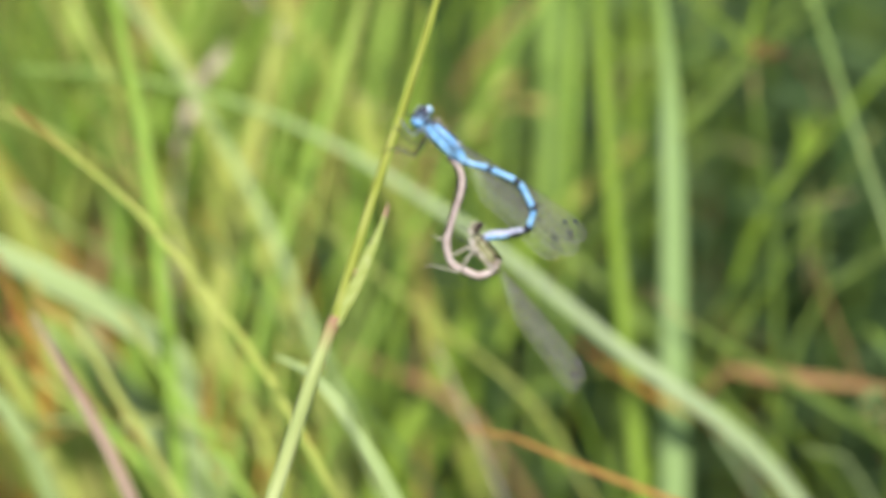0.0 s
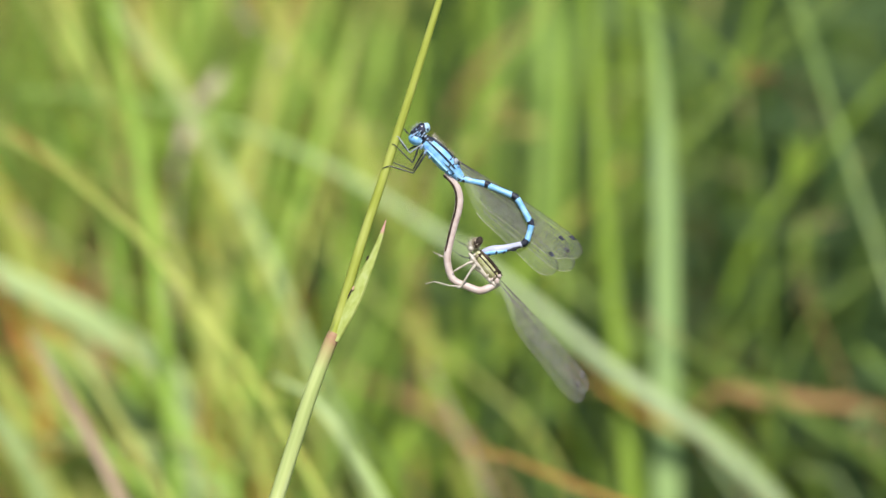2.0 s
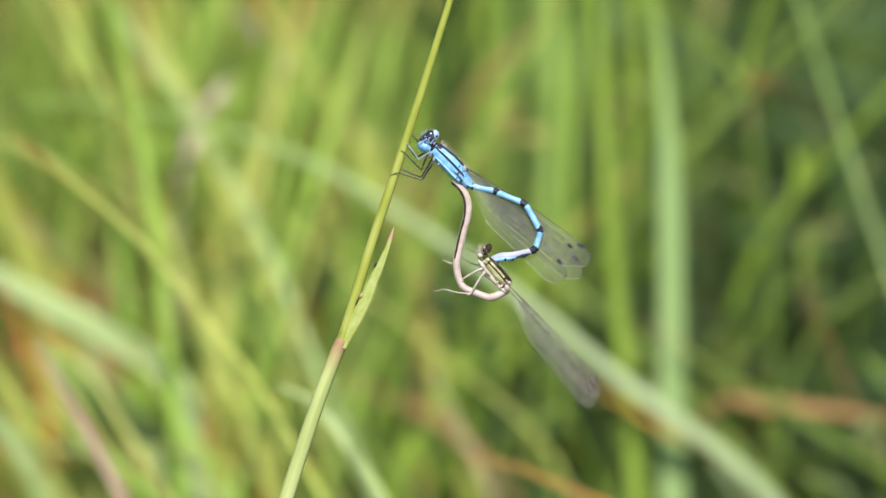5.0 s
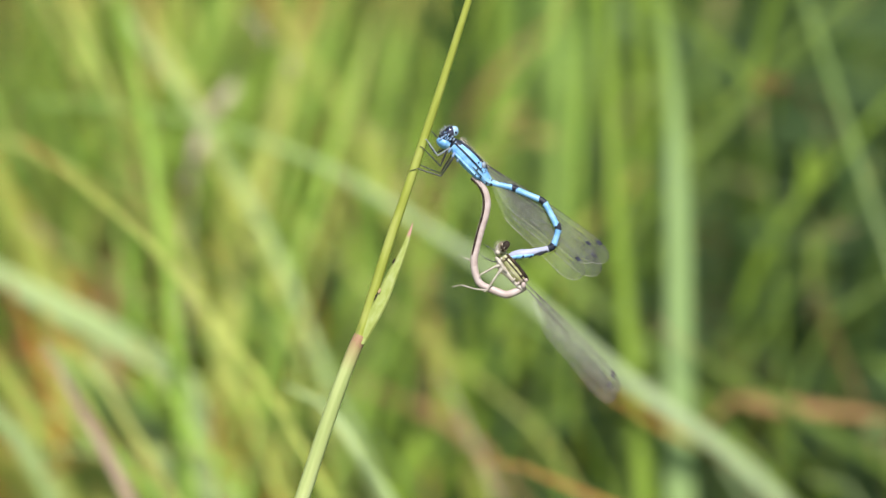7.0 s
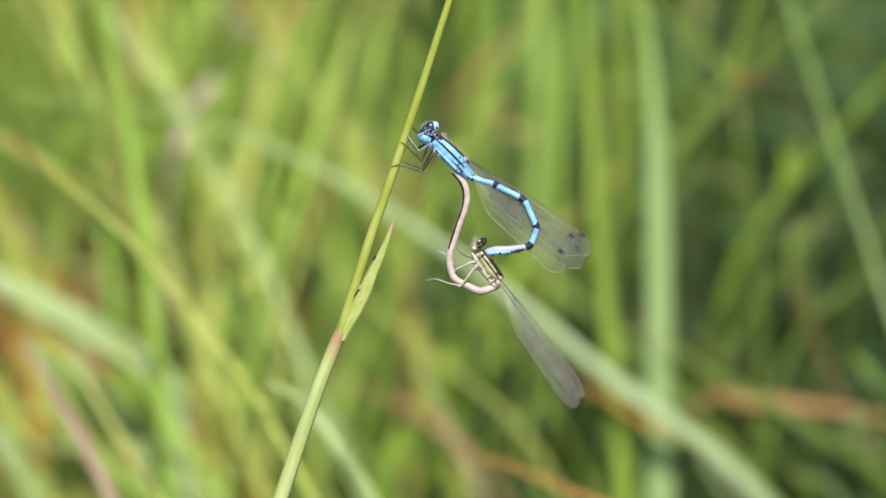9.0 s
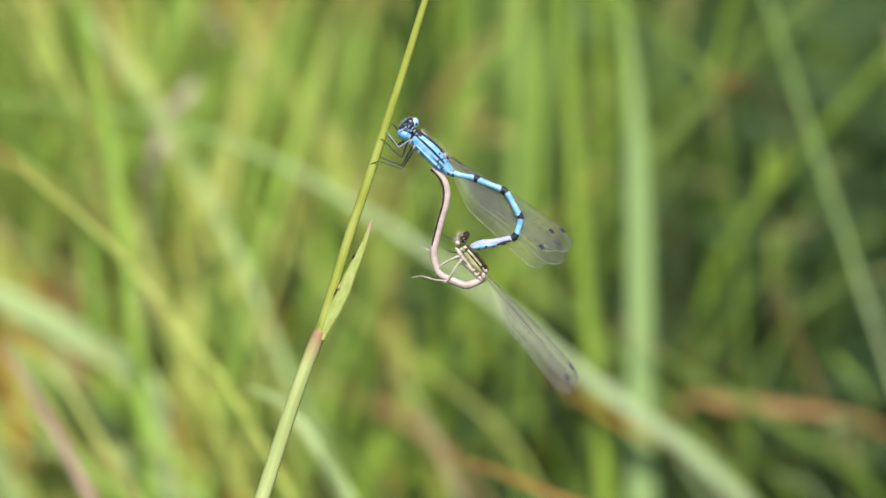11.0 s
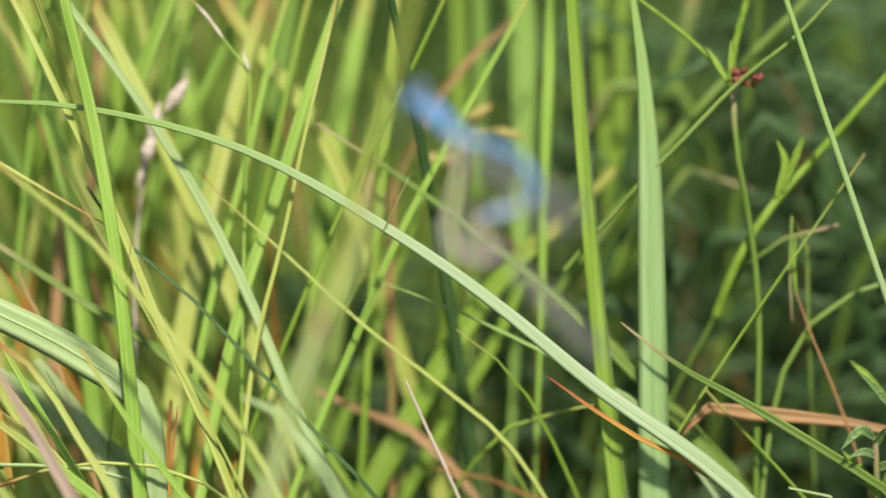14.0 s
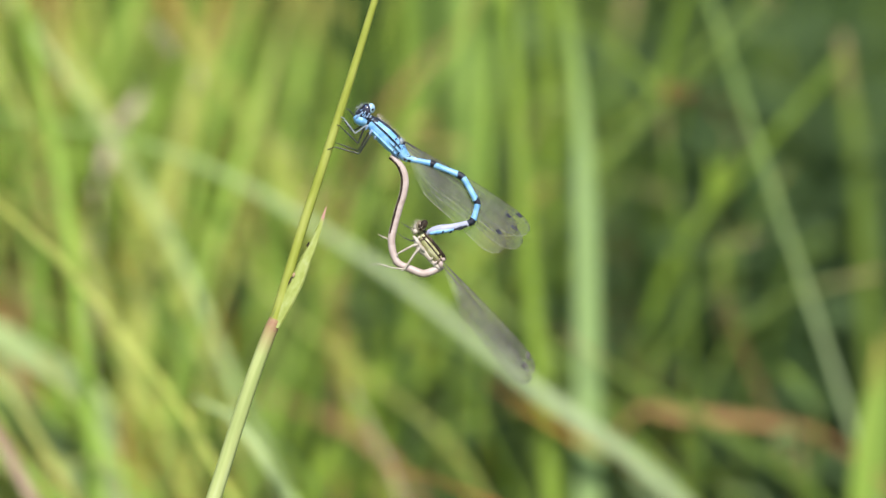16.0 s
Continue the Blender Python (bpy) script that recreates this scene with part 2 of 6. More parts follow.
TAN = leaf_mat("grass_tan", (0.38, 0.30, 0.08), (0.50, 0.42, 0.13), (0.58, 0.52, 0.22), tip=(0.52, 0.27, 0.08), tip_at=0.86, rough=0.7)
PINK = leaf_mat("grass_pink_sheath", (0.30, 0.19, 0.14), (0.44, 0.31, 0.24), (0.58, 0.46, 0.36), rough=0.5, through_it=0.2)
SEED = leaf_mat("seed_husk", (0.46, 0.34, 0.26), (0.66, 0.54, 0.43), (0.82, 0.74, 0.64), rough=0.7)
# dark weed green, lowered further to put shaded gaps into the colour
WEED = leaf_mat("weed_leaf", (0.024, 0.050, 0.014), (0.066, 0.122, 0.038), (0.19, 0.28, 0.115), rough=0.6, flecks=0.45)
DOWNY = leaf_mat("downy_leaf", (0.07, 0.13, 0.03), (0.15, 0.24, 0.07), (0.30, 0.40, 0.18), rough=0.7, through_it=0.15)
BUD = leaf_mat("red_bud", (0.12, 0.03, 0.02), (0.24, 0.07, 0.045), (0.36, 0.15, 0.1), rough=0.6, through_it=0.1)
SWARD = leaf_mat("sward_green", (0.19, 0.32, 0.025), (0.4, 0.53, 0.075), (0.58, 0.64, 0.17), island=True, root=(0.16, 0.16, 0.05), through_it=0.4)
# shaded copy of the sward green: shade between dense growth is in the colour
SWARD_SHADED = leaf_mat("sward_shaded_green", (0.025, 0.055, 0.010), (0.045, 0.090, 0.018), (0.080, 0.140, 0.035), island=True, root=(0.04, 0.05, 0.015), rough=0.8, spec=0.15)
STRAW = leaf_mat("sward_straw", (0.30, 0.20, 0.06), (0.50, 0.36, 0.12), (0.62, 0.50, 0.24), island=True, rough=0.7)
CULM = leaf_mat("stem_yellow_green", (0.33, 0.37, 0.05), (0.43, 0.48, 0.09), (0.52, 0.56, 0.16), through_it=0.3)
CULM_LOW = leaf_mat("stem_sheath_green", (0.36, 0.44, 0.15), (0.5, 0.57, 0.23), (0.6, 0.66, 0.36), tip=(0.42, 0.29, 0.15), tip_at=0.984, through_it=0.15)
NODE = leaf_mat("stem_node_pink", (0.34, 0.18, 0.11), (0.43, 0.27, 0.16), (0.5, 0.38, 0.24), through_it=0.1)
LEAFLET = leaf_mat("short_leaf_green", (0.34, 0.4, 0.09), (0.44, 0.51, 0.15), (0.52, 0.58, 0.26), tip=(0.62, 0.36, 0.30), tip_at=0.88, through_it=0.25)

BLUE = skin_mat("damselfly_blue", (0.11, 0.31, 0.67), (0.2, 0.45, 0.81), (0.36, 0.61, 0.9), rough=0.42)
PALE_BLUE = skin_mat("damselfly_pale_blue", (0.27, 0.30, 0.46), (0.37, 0.39, 0.54), (0.46, 0.46, 0.60), rough=0.6, spec=0.3)
BLACK = skin_mat("damselfly_black", (0.006, 0.007, 0.014), (0.014, 0.016, 0.03), (0.05, 0.06, 0.09), rough=0.5, spec=0.3)
LEG = skin_mat("leg_black", (0.008, 0.008, 0.012), (0.02, 0.02, 0.028), (0.07, 0.07, 0.09), rough=0.4)
LEG_GREY = skin_mat("leg_grey", (0.10, 0.12, 0.15), (0.24, 0.28, 0.34), (0.42, 0.46, 0.52), rough=0.4)
BEIGE = skin_mat("female_beige", (0.37, 0.275, 0.25), (0.48, 0.38, 0.36), (0.58, 0.485, 0.475), rough=0.45)
LIME = skin_mat("female_yellow_green", (0.20, 0.20, 0.085), (0.33, 0.33, 0.15), (0.46, 0.45, 0.28), rough=0.45)
BROWN = skin_mat("female_dark_brown", (0.012, 0.008, 0.006), (0.03, 0.02, 0.014), (0.09, 0.06, 0.04), rough=0.6, spec=0.2)
CREAM = skin_mat("female_cream", (0.32, 0.27, 0.22), (0.45, 0.4, 0.34), (0.58, 0.53, 0.48), rough=0.5)
EYE_CAP = skin_mat("eye_dark", (0.010, 0.010, 0.022), (0.02, 0.02, 0.04), (0.05, 0.05, 0.09), rough=0.15, spec=0.8)
EYE_LIGHT = skin_mat("eye_light_blue", (0.2, 0.36, 0.58), (0.32, 0.5, 0.72), (0.48, 0.64, 0.82), rough=0.15, spec=0.8)
GREY_BLUE = skin_mat("damselfly_grey_blue", (0.08, 0.14, 0.26), (0.18, 0.28, 0.46), (0.36, 0.46, 0.62), rough=0.4)
OCHRE = skin_mat("female_ochre", (0.1, 0.075, 0.045), (0.22, 0.18, 0.12), (0.42, 0.37, 0.28), rough=0.3)
MEMBRANE = wing_mat("wing_membrane", (0.62, 0.63, 0.60), 0.085)
MEMBRANE_F = wing_mat("wing_membrane_smoky", (0.62, 0.61, 0.56), 0.05)
VEIN = skin_mat("wing_vein", (0.018, 0.018, 0.017), (0.048, 0.046, 0.042), (0.13, 0.12, 0.11), rough=0.5)
VEIN_SOFT = skin_mat("wing_vein_soft", (0.05, 0.045, 0.04), (0.105, 0.097, 0.083), (0.21, 0.195, 0.17), rough=0.5)
# pale vein colour that paints the light sheen along a wing's hind edge
VEIN_SHEEN = skin_mat("wing_vein_sheen", (0.20, 0.20, 0.16), (0.36, 0.35, 0.28), (0.52, 0.50, 0.42), rough=0.5)


def soil_mat():
    m, nt, nodes, links, bsdf = node_mat("meadow_soil")
    tc = nodes.new("ShaderNodeTexCoord")
    n1 = nodes.new("ShaderNodeTexNoise"); n1.inputs["Scale"].default_value = 9.0; n1.inputs["Detail"].default_value = 8
    n2 = nodes.new("ShaderNodeTexNoise"); n2.inputs["Scale"].default_value = 0.6; n2.inputs["Detail"].default_value = 5
    links.new(tc.outputs["Object"], n1.inputs["Vector"]); links.new(tc.outputs["Object"], n2.inputs["Vector"])
    mm = nodes.new("ShaderNodeMath"); mm.operation = "MULTIPLY_ADD"; mm.inputs[1].default_value = 0.6
    links.new(n2.outputs[0], mm.inputs[0]); links.new(n1.outputs[0], mm.inputs[2])
    cr = ramp(nodes, [(0.5, (0.022, 0.035, 0.010)), (0.75, (0.05, 0.075, 0.018)), (1.0, (0.10, 0.12, 0.04))])
    links.new(mm.outputs[0], cr.inputs[0]); links.new(cr.outputs[0], bsdf.inputs["Base Color"])
    bsdf.inputs["Roughness"].default_value = 0.95
    b = nodes.new("ShaderNodeBump"); b.inputs["Strength"].default_value = 0.8; b.inputs["Distance"].default_value = 0.02
    links.new(n1.outputs[0], b.inputs["Height"]); links.new(b.outputs[0], bsdf.inputs["Normal"])
    return m


SOIL = soil_mat()


# ---- shapes ----
def spline(pts, n):
    """n points evenly along a smooth curve through pts."""
    pts = [Vector(p) for p in pts]
    k = len(pts)
    gaps = [max((q - p).length, 1e-9) ** 0.5 for p, q in zip(pts, pts[1:])]
    slope = [(q - p) / g for p, q, g in zip(pts, pts[1:], gaps)]
    tans = [slope[0]] + [(slope[i - 1] * gaps[i] + slope[i] * gaps[i - 1]) / (gaps[i - 1] + gaps[i]) for i in range(1, k - 1)] + [slope[-1]]
    dense = []
    for i in range(k - 1):
        p, q, u, v = pts[i], pts[i + 1], tans[i] * gaps[i], tans[i + 1] * gaps[i]
        for s in range(16):
            t = s / 16
            dense.append(p * (2 * t ** 3 - 3 * t * t + 1) + u * (t ** 3 - 2 * t * t + t) + q * (3 * t * t - 2 * t ** 3) + v * (t ** 3 - t * t))
    dense.append(pts[-1].copy())
    cum = [0.0]
    for p, q in zip(dense, dense[1:]):
        cum.append(cum[-1] + (q - p).length)
    out, j = [], 0
    for i in range(n):
        s = cum[-1] * i / (n - 1)
        while j < len(cum) - 2 and cum[j + 1] < s:
            j += 1
        f = (s - cum[j]) / max(cum[j + 1] - cum[j], 1e-9)
        out.append(dense[j].lerp(dense[j + 1], min(max(f, 0), 1)))
    return out


def along(vals, t):
    """The value at t (0 to 1) of evenly spaced values."""
    x = t * (len(vals) - 1)
    i = min(int(x), len(vals) - 2)
    return vals[i] + (vals[i + 1] - vals[i]) * (x - i)


def sweep(bm, pts, section, uvs):
    """Skin a closed section (list of 2D loops, one a point) along pts; section(i, t) gives (side, up, loop)."""
    uvl = bm.loops.layers.uv.verify()
    n = len(pts)
    rings = []
    for i, p in enumerate(pts):
        side, up, loop = section(i, i / (n - 1))
        rings.append([bm.verts.new(p + side * a + up * b) for a, b in loop])
    m = len(rings[0])
    for i in range(n - 1):
        for k in range(m):
            k2 = (k + 1) % m
            f = bm.faces.new((rings[i][k], rings[i][k2], rings[i + 1][k2], rings[i + 1][k]))
            f.smooth = True
            for lp, (kk, ii) in zip(f.loops, ((k, i), (k2, i), (k2, i + 1), (k, i + 1))):
                lp[uvl].uv = (uvs[kk], 1 - ii / (n - 1))
    bm.faces.new([bm.verts.new(v.co) for v in rings[0][::-1]])
    bm.faces.new([bm.verts.new(v.co) for v in rings[-1]])
    return bm


def tube(pts, radii, n=24, sides=8, flat=1.0, bm=None, smooth_path=True):
    """A round body along pts; radii evenly spaced along it."""
    bm = bm or bmesh.new()
    path = spline(pts, n) if smooth_path else [Vector(p) for p in pts]
    ref = Vector((0, -1, 0.05))

    def section(i, t):
        tan = (path[min(i + 1, len(path) - 1)] - path[max(i - 1, 0)]).normalized()
        side = tan.cross(ref).normalized()
        up = side.cross(tan).normalized()
        r = along(radii, t)
        return side, up, [(r * math.cos(2 * math.pi * k / sides), r * flat * math.sin(2 * math.pi * k / sides)) for k in range(sides)]
    return sweep(bm, path, section, [k / sides for k in range(sides)])


def ribbon(pts, widths, n=40, fold=0.16, twist=0.0, face=(0.25, -1, 0.35), bm=None, wobble=0.0, seed=0):
    """A leaf blade with a folded midrib and real thickness; widths evenly spaced from the tip."""
    bm = bm or bmesh.new()
    path = spline(pts, n)
    rng = random.Random(seed)
    ph = rng.uniform(0, 6.28)

    def section(i, t):
        tan = (path[min(i + 1, n - 1)] - path[max(i - 1, 0)]).normalized()
        f = Vector(face).normalized()
        side = tan.cross(f).normalized()
        up = side.cross(tan).normalized()
        a = twist * (t - 0.5) + wobble * math.sin(ph + t * 9)
        side, up = side * math.cos(a) + up * math.sin(a), up * math.cos(a) - side * math.sin(a)
        w = along(widths, t)
        d = fold * w
        th = 0.05 * w + 0.00004
        top = [(-0.5 * w, d), (-0.25 * w, d * 0.42), (0, 0), (0.25 * w, d * 0.42), (0.5 * w, d)]
        low = [(0.25 * w, d * 0.42 - th), (0, -th * 1.6), (-0.25 * w, d * 0.42 - th)]
        return side, up, top + low
    return sweep(bm, path, section, [0, 0.25, 0.5, 0.75, 1, 0.75, 0.5, 0.25])


def ball(c, r, bm=None, segs=16, turn=None):
    """An ellipsoid at c with radii r, turned by a matrix."""
    bm = bm or bmesh.new()
    m = Matrix.Translation(c) @ (turn.to_4x4() if turn else Matrix.Identity(4)) @ Matrix.Diagonal((*r, 1))
    got = bmesh.ops.create_uvsphere(bm, u_segments=segs, v_segments=max(segs * 2 // 3, 6), radius=1.0, matrix=m)
    for v in got["verts"]:
        for f in v.link_faces:
            f.smooth = True
    return bm


def part(name, bm, material, parent=None, label="", at=None):
    me = bpy.data.meshes.new(name)
    bm.normal_update()
    bm.to_mesh(me)
    bm.free()
    me.materials.append(material)
    ob = new(name, me)
    if parent:
        ob.parent = parent
    if at is not None:
        ob.matrix_basis = Matrix.Translation(at)
    if label:
        ob["label"] = label
    return ob


# ---- ground ----
def ground():
    bm = bmesh.new()
    xs = [-600, -120, -20, -4] + [-2 + 0.2 * i for i in range(21)] + [4, 20, 120, 600]
    grid = [[bm.verts.new((x, y, (noise.noise(Vector((x * 2, y * 2, 0))) * 0.012 if abs(x) < 3 and abs(y) < 3 else 0) - 0.012)) for x in xs] for y in xs]
    for j in range(len(xs) - 1):
        for i in range(len(xs) - 1):
            bm.faces.new((grid[j][i], grid[j][i + 1], grid[j + 1][i + 1], grid[j + 1][i])).smooth = True
    ob = part("ground", bm, SOIL)
    tagged(ob, "dark mossy meadow soil under dense tall grass", "ground", kind="structure")


ground()


# ---- the grass stem, which sways, and the pair on it ----
# Their space: x right, y away, z up the stem's plane, in millimetres about the middle of the stem.
MM = 0.001


def mm(p, y=0.0):
    return Vector((p[0], y, p[1])) * MM


def line(ps, y=0.0, y2=None):
    y2 = y if y2 is None else y2
    k = max(len(ps) - 1, 1)
    return [mm(p, y + (y2 - y) * i / k) for i, p in enumerate(ps)]


def grass_stem():
    stem = new("flowering_grass")
    tagged(stem, "slender yellow-green grass stem with a pink joint and short leaf", "grass")
    part("upper_stem", tube(line([(3.56, 48.73), (0.35, 38.31), (-4.17, 23.97), (-8.43, 10.94), (-11.64, 1.39), (-13.90, -5.99), (-15.98, -12.77)]), [0.0004, 0.00052, 0.00060, 0.00066, 0.00072, 0.00078, 0.00085], n=60, sides=10), CULM, stem)
    part("lower_stem", tube(line([(-16.33, -13.46), (-18.59, -19.20), (-21.54, -27.71), (-24.93, -38.13), (-28.58, -49.42), (-33.79, -70.27), (-39.44, -100.67), (-46.38, -161.48), (-50.73, -317.83)]), [0.00105, 0.00122, 0.00135, 0.0014, 0.0014, 0.0014, 0.0014, 0.0015, 0.0016], n=110, sides=10), CULM_LOW, stem, "pale green stem sheath, pink below the joint")
    part("joint", tube(line([(-15.81, -12.42), (-16.16, -13.20), (-16.50, -14.07)]), [0.00098, 0.00106, 0.00102], n=8, sides=12), NODE, stem, "pink swollen stem joint")
    leaf = part("short_leaf", ribbon(line([(-7.85, 4.9), (-8.30, 3.46), (-8.90, 1.64), (-9.90, -0.87), (-11.25, -3.81), (-12.35, -6.49), (-13.90, -9.52), (-15.05, -11.59), (-16.05, -13.49)], -0.8, -0.75), [0.0001, 0.0006, 0.0009, 0.0012, 0.0016, 0.0019, 0.0021, 0.0022, 0.0022, 0.0021, 0.0019], n=44, fold=0.10, face=(-0.15, -1, 0.2)), LEAFLET, stem, "pale green short leaf with a pink withered tip, clasping the stem")
    part("blemish", ball(mm((-10.75, -0.96), -0.92), (0.00016, 0.00006, 0.00045), segs=10, turn=Matrix.Rotation(0.5, 3, "Y")), BROWN, leaf, "dark bitten spot")
    part("blemish", ball(mm((-13.50, -6.40), -0.98), (0.00012, 0.00006, 0.00075), segs=10, turn=Matrix.Rotation(0.45, 3, "Y")), BROWN, leaf, "dark slit in the leaf fork")
    part("blemish", ball(mm((-12.95, -5.60), -0.98), (0.0002, 0.00005, 0.0004), segs=10, turn=Matrix.Rotation(0.4, 3, "Y")), NODE, leaf, "pink rubbed spot")
    bm = bmesh.new()
    rng = random.Random(8)
    edge = spline(line([(-8.15, 3.46), (-9.45, -0.65), (-10.65, -3.45), (-11.65, -6.05), (-13.15, -9.15), (-15.10, -12.60)], -0.85), 70)
    for p in edge:
        d = Vector((rng.uniform(0.4, 1), rng.uniform(-0.5, 0.2), rng.uniform(-0.4, 0.6))).normalized() * rng.uniform(0.15, 0.35) * MM
        tube([p, p + d], [0.02 * MM, 0.008 * MM], sides=3, bm=bm, smooth_path=False)
    tagged(part("fringe", bm, SEED, leaf, "fine pale hairs along the edge"), kind="stuff")
    return stem


def wing_shape(t, chord):
    """Upper and lower edge of a damselfly's wing, across its length, at t from root to tip."""
    grow = min(max((t - 0.03) / 0.38, 0), 1)
    grow = 0.09 + 0.91 * (grow * grow * (3 - 2 * grow)) ** 0.62
    end = 1.0 if t < 0.84 else math.sqrt(max(1 - ((t - 0.84) / 0.16) ** 2.2, 0.0))
    top = 0.10 * chord * math.sin(math.pi * t)
    full = chord * grow
    return top - full * 0.42 * (1 - end), top - full * (0.44 + 0.56 * end)


def wing(name, root, tip, chord, y0, y1, parent, membrane, at, flip=1.0, label="", veins=VEIN):
    """One wing from root to tip (mm): clear membrane, veins and the dark cell near the tip."""
    a, b = mm(root, y0) - at, mm(tip, y1) - at
    L = (b - a).length
    ex = (b - a).normalized()
    ez = Vector((-ex.z, 0, ex.x)) * flip
    ey = ex.cross(ez)
    c = chord * MM

    def place(t, s):
        """s: 0 at the front edge, 1 at the hind edge."""
        u, l = wing_shape(t, c)
        camber = 0.05 * c * math.sin(math.pi * min(s * 1.1, 1)) + 0.02 * c * math.sin(9 * s)
        return a + ex * (L * t) + ez * (u + (l - u) * s) + ey * camber
    bm = bmesh.new()
    N, M = 36, 8
    g = [[bm.verts.new(place(1 - (1 - i / N) ** 1.7, j / M)) for j in range(M + 1)] for i in range(N + 1)]
    for i in range(N):
        for j in range(M):
            bm.faces.new((g[i][j], g[i + 1][j], g[i + 1][j + 1], g[i][j + 1])).smooth = True
    ob = part(name, bm, membrane, parent, label, at)
    ob.visible_shadow = True
    bm = bmesh.new()
    rng = random.Random(name + str(tip))
    fine, wide_cells = (0.040, 1.0) if membrane is MEMBRANE else (0.024, 1.7)
    longs = [0.0, 0.09, 0.22, 0.37, 0.53, 0.70, 0.86, 1.0]
    rim = bmesh.new()
    for k, s in enumerate(longs):
        t0 = 0.0 if k < 2 else 0.08 + 0.035 * k
        r = (0.056, 0.052, 0.042, 0.036, 0.032, 0.032, 0.030, 0.044)[k] * MM * (1.0 if membrane is MEMBRANE else 0.75)
        tube([place(t0 + (0.999 - t0) * (1 - (1 - i / 40) ** 1.6), s) for i in range(41)], [r, r * 0.75], sides=4, bm=rim if k == len(longs) - 1 else bm, smooth_path=False)
    for k in range(len(longs) - 1):
        t = 0.14 + 0.045 * k
        while t < 0.97:
            lean = rng.uniform(-0.006, 0.006)
            tube([place(t, longs[k]), place(min(t + lean, 0.985), longs[k + 1])], [fine * MM, fine * MM], sides=3, bm=bm, smooth_path=False)
            t += rng.uniform(0.018, 0.028) * wide_cells
    tagged(part("wing_venation", bm, veins, ob), kind="stuff")
    # on clear wings the hind edge is coloured pale for its sheen
    part("wing_edge", rim, VEIN_SHEEN if membrane is MEMBRANE else veins, ob, "fine wing edge")
    bm = bmesh.new()
    quad = [place(0.882, 0.01), place(0.918, 0.01), place(0.906, 0.15), place(0.870, 0.15)]
    lo = [bm.verts.new(q - ey * 0.00006) for q in quad]
    hi = [bm.verts.new(q + ey * 0.00006) for q in quad]
    bm.faces.new(lo[::-1]); bm.faces.new(hi)
    for i in range(4):
        bm.faces.new((lo[i], lo[(i + 1) % 4], hi[(i + 1) % 4], hi[i]))
    part("wing_spot", bm, BLACK if membrane is MEMBRANE else VEIN, ob, "dark cell near the wing tip")
    return ob


def leg(ps, y0, y1, parent, material, r=0.10, spines=True, foot=0.5):
    """A thin jointed leg: thigh, shin with bristles, and foot."""
    pts = line(ps, y0, y1)
    whole = None
    for i, (p, q) in enumerate(zip(pts, pts[1:])):
        k = r * (1.15 if i == 0 else 0.8 if i == 1 else foot)
        bm = tube([p, p.lerp(q, 0.5), q], [k * 0.85 * MM, k * MM, k * 0.7 * MM], n=8, sides=6)
        one = part(("leg", "shin", "foot")[min(i, 2)], bm, material, whole or parent)
        whole = whole or one
    if spines and len(pts) > 2:
        bm = bmesh.new()
        p, q = pts[1], pts[2]
        for i in range(6):
            c = p.lerp(q, 0.12 + 0.14 * i)
            d = Vector((q - p)).normalized()
            s = Vector((-d.z, 0.2, d.x)) * (1 if i % 2 else -1)
            tube([c, c + (s * 0.55 + d * 0.4) * 0.9 * MM], [0.022 * MM, 0.008 * MM], sides=3, bm=bm, smooth_path=False)
        tagged(part("bristle_row", bm, material, whole), kind="stuff")
    return whole


def shell_line(a, b, w0, off, y, r, bulge=0.0):
    """A stripe along a body from a to b at the offset off (mm) across it, lying proud on the surface."""
    a, b = Vector(a), Vector(b)
    d = (b - a).normalized()
    n = Vector((-d.y, d.x))
    ps = []
    for i in range(7):
        t = w0[0] + (w0[1] - w0[0]) * i / 6
        q = a.lerp(b, t) + n * (off + bulge * math.sin(math.pi * t))
        ps.append(Vector((q.x, y * (0.75 + 0.25 * math.sin(math.pi * t)), q.y)) * MM)
    return tube(ps, [r * 0.5 * MM, r * MM, r * MM, r * MM, r * 0.5 * MM], n=16, sides=8)


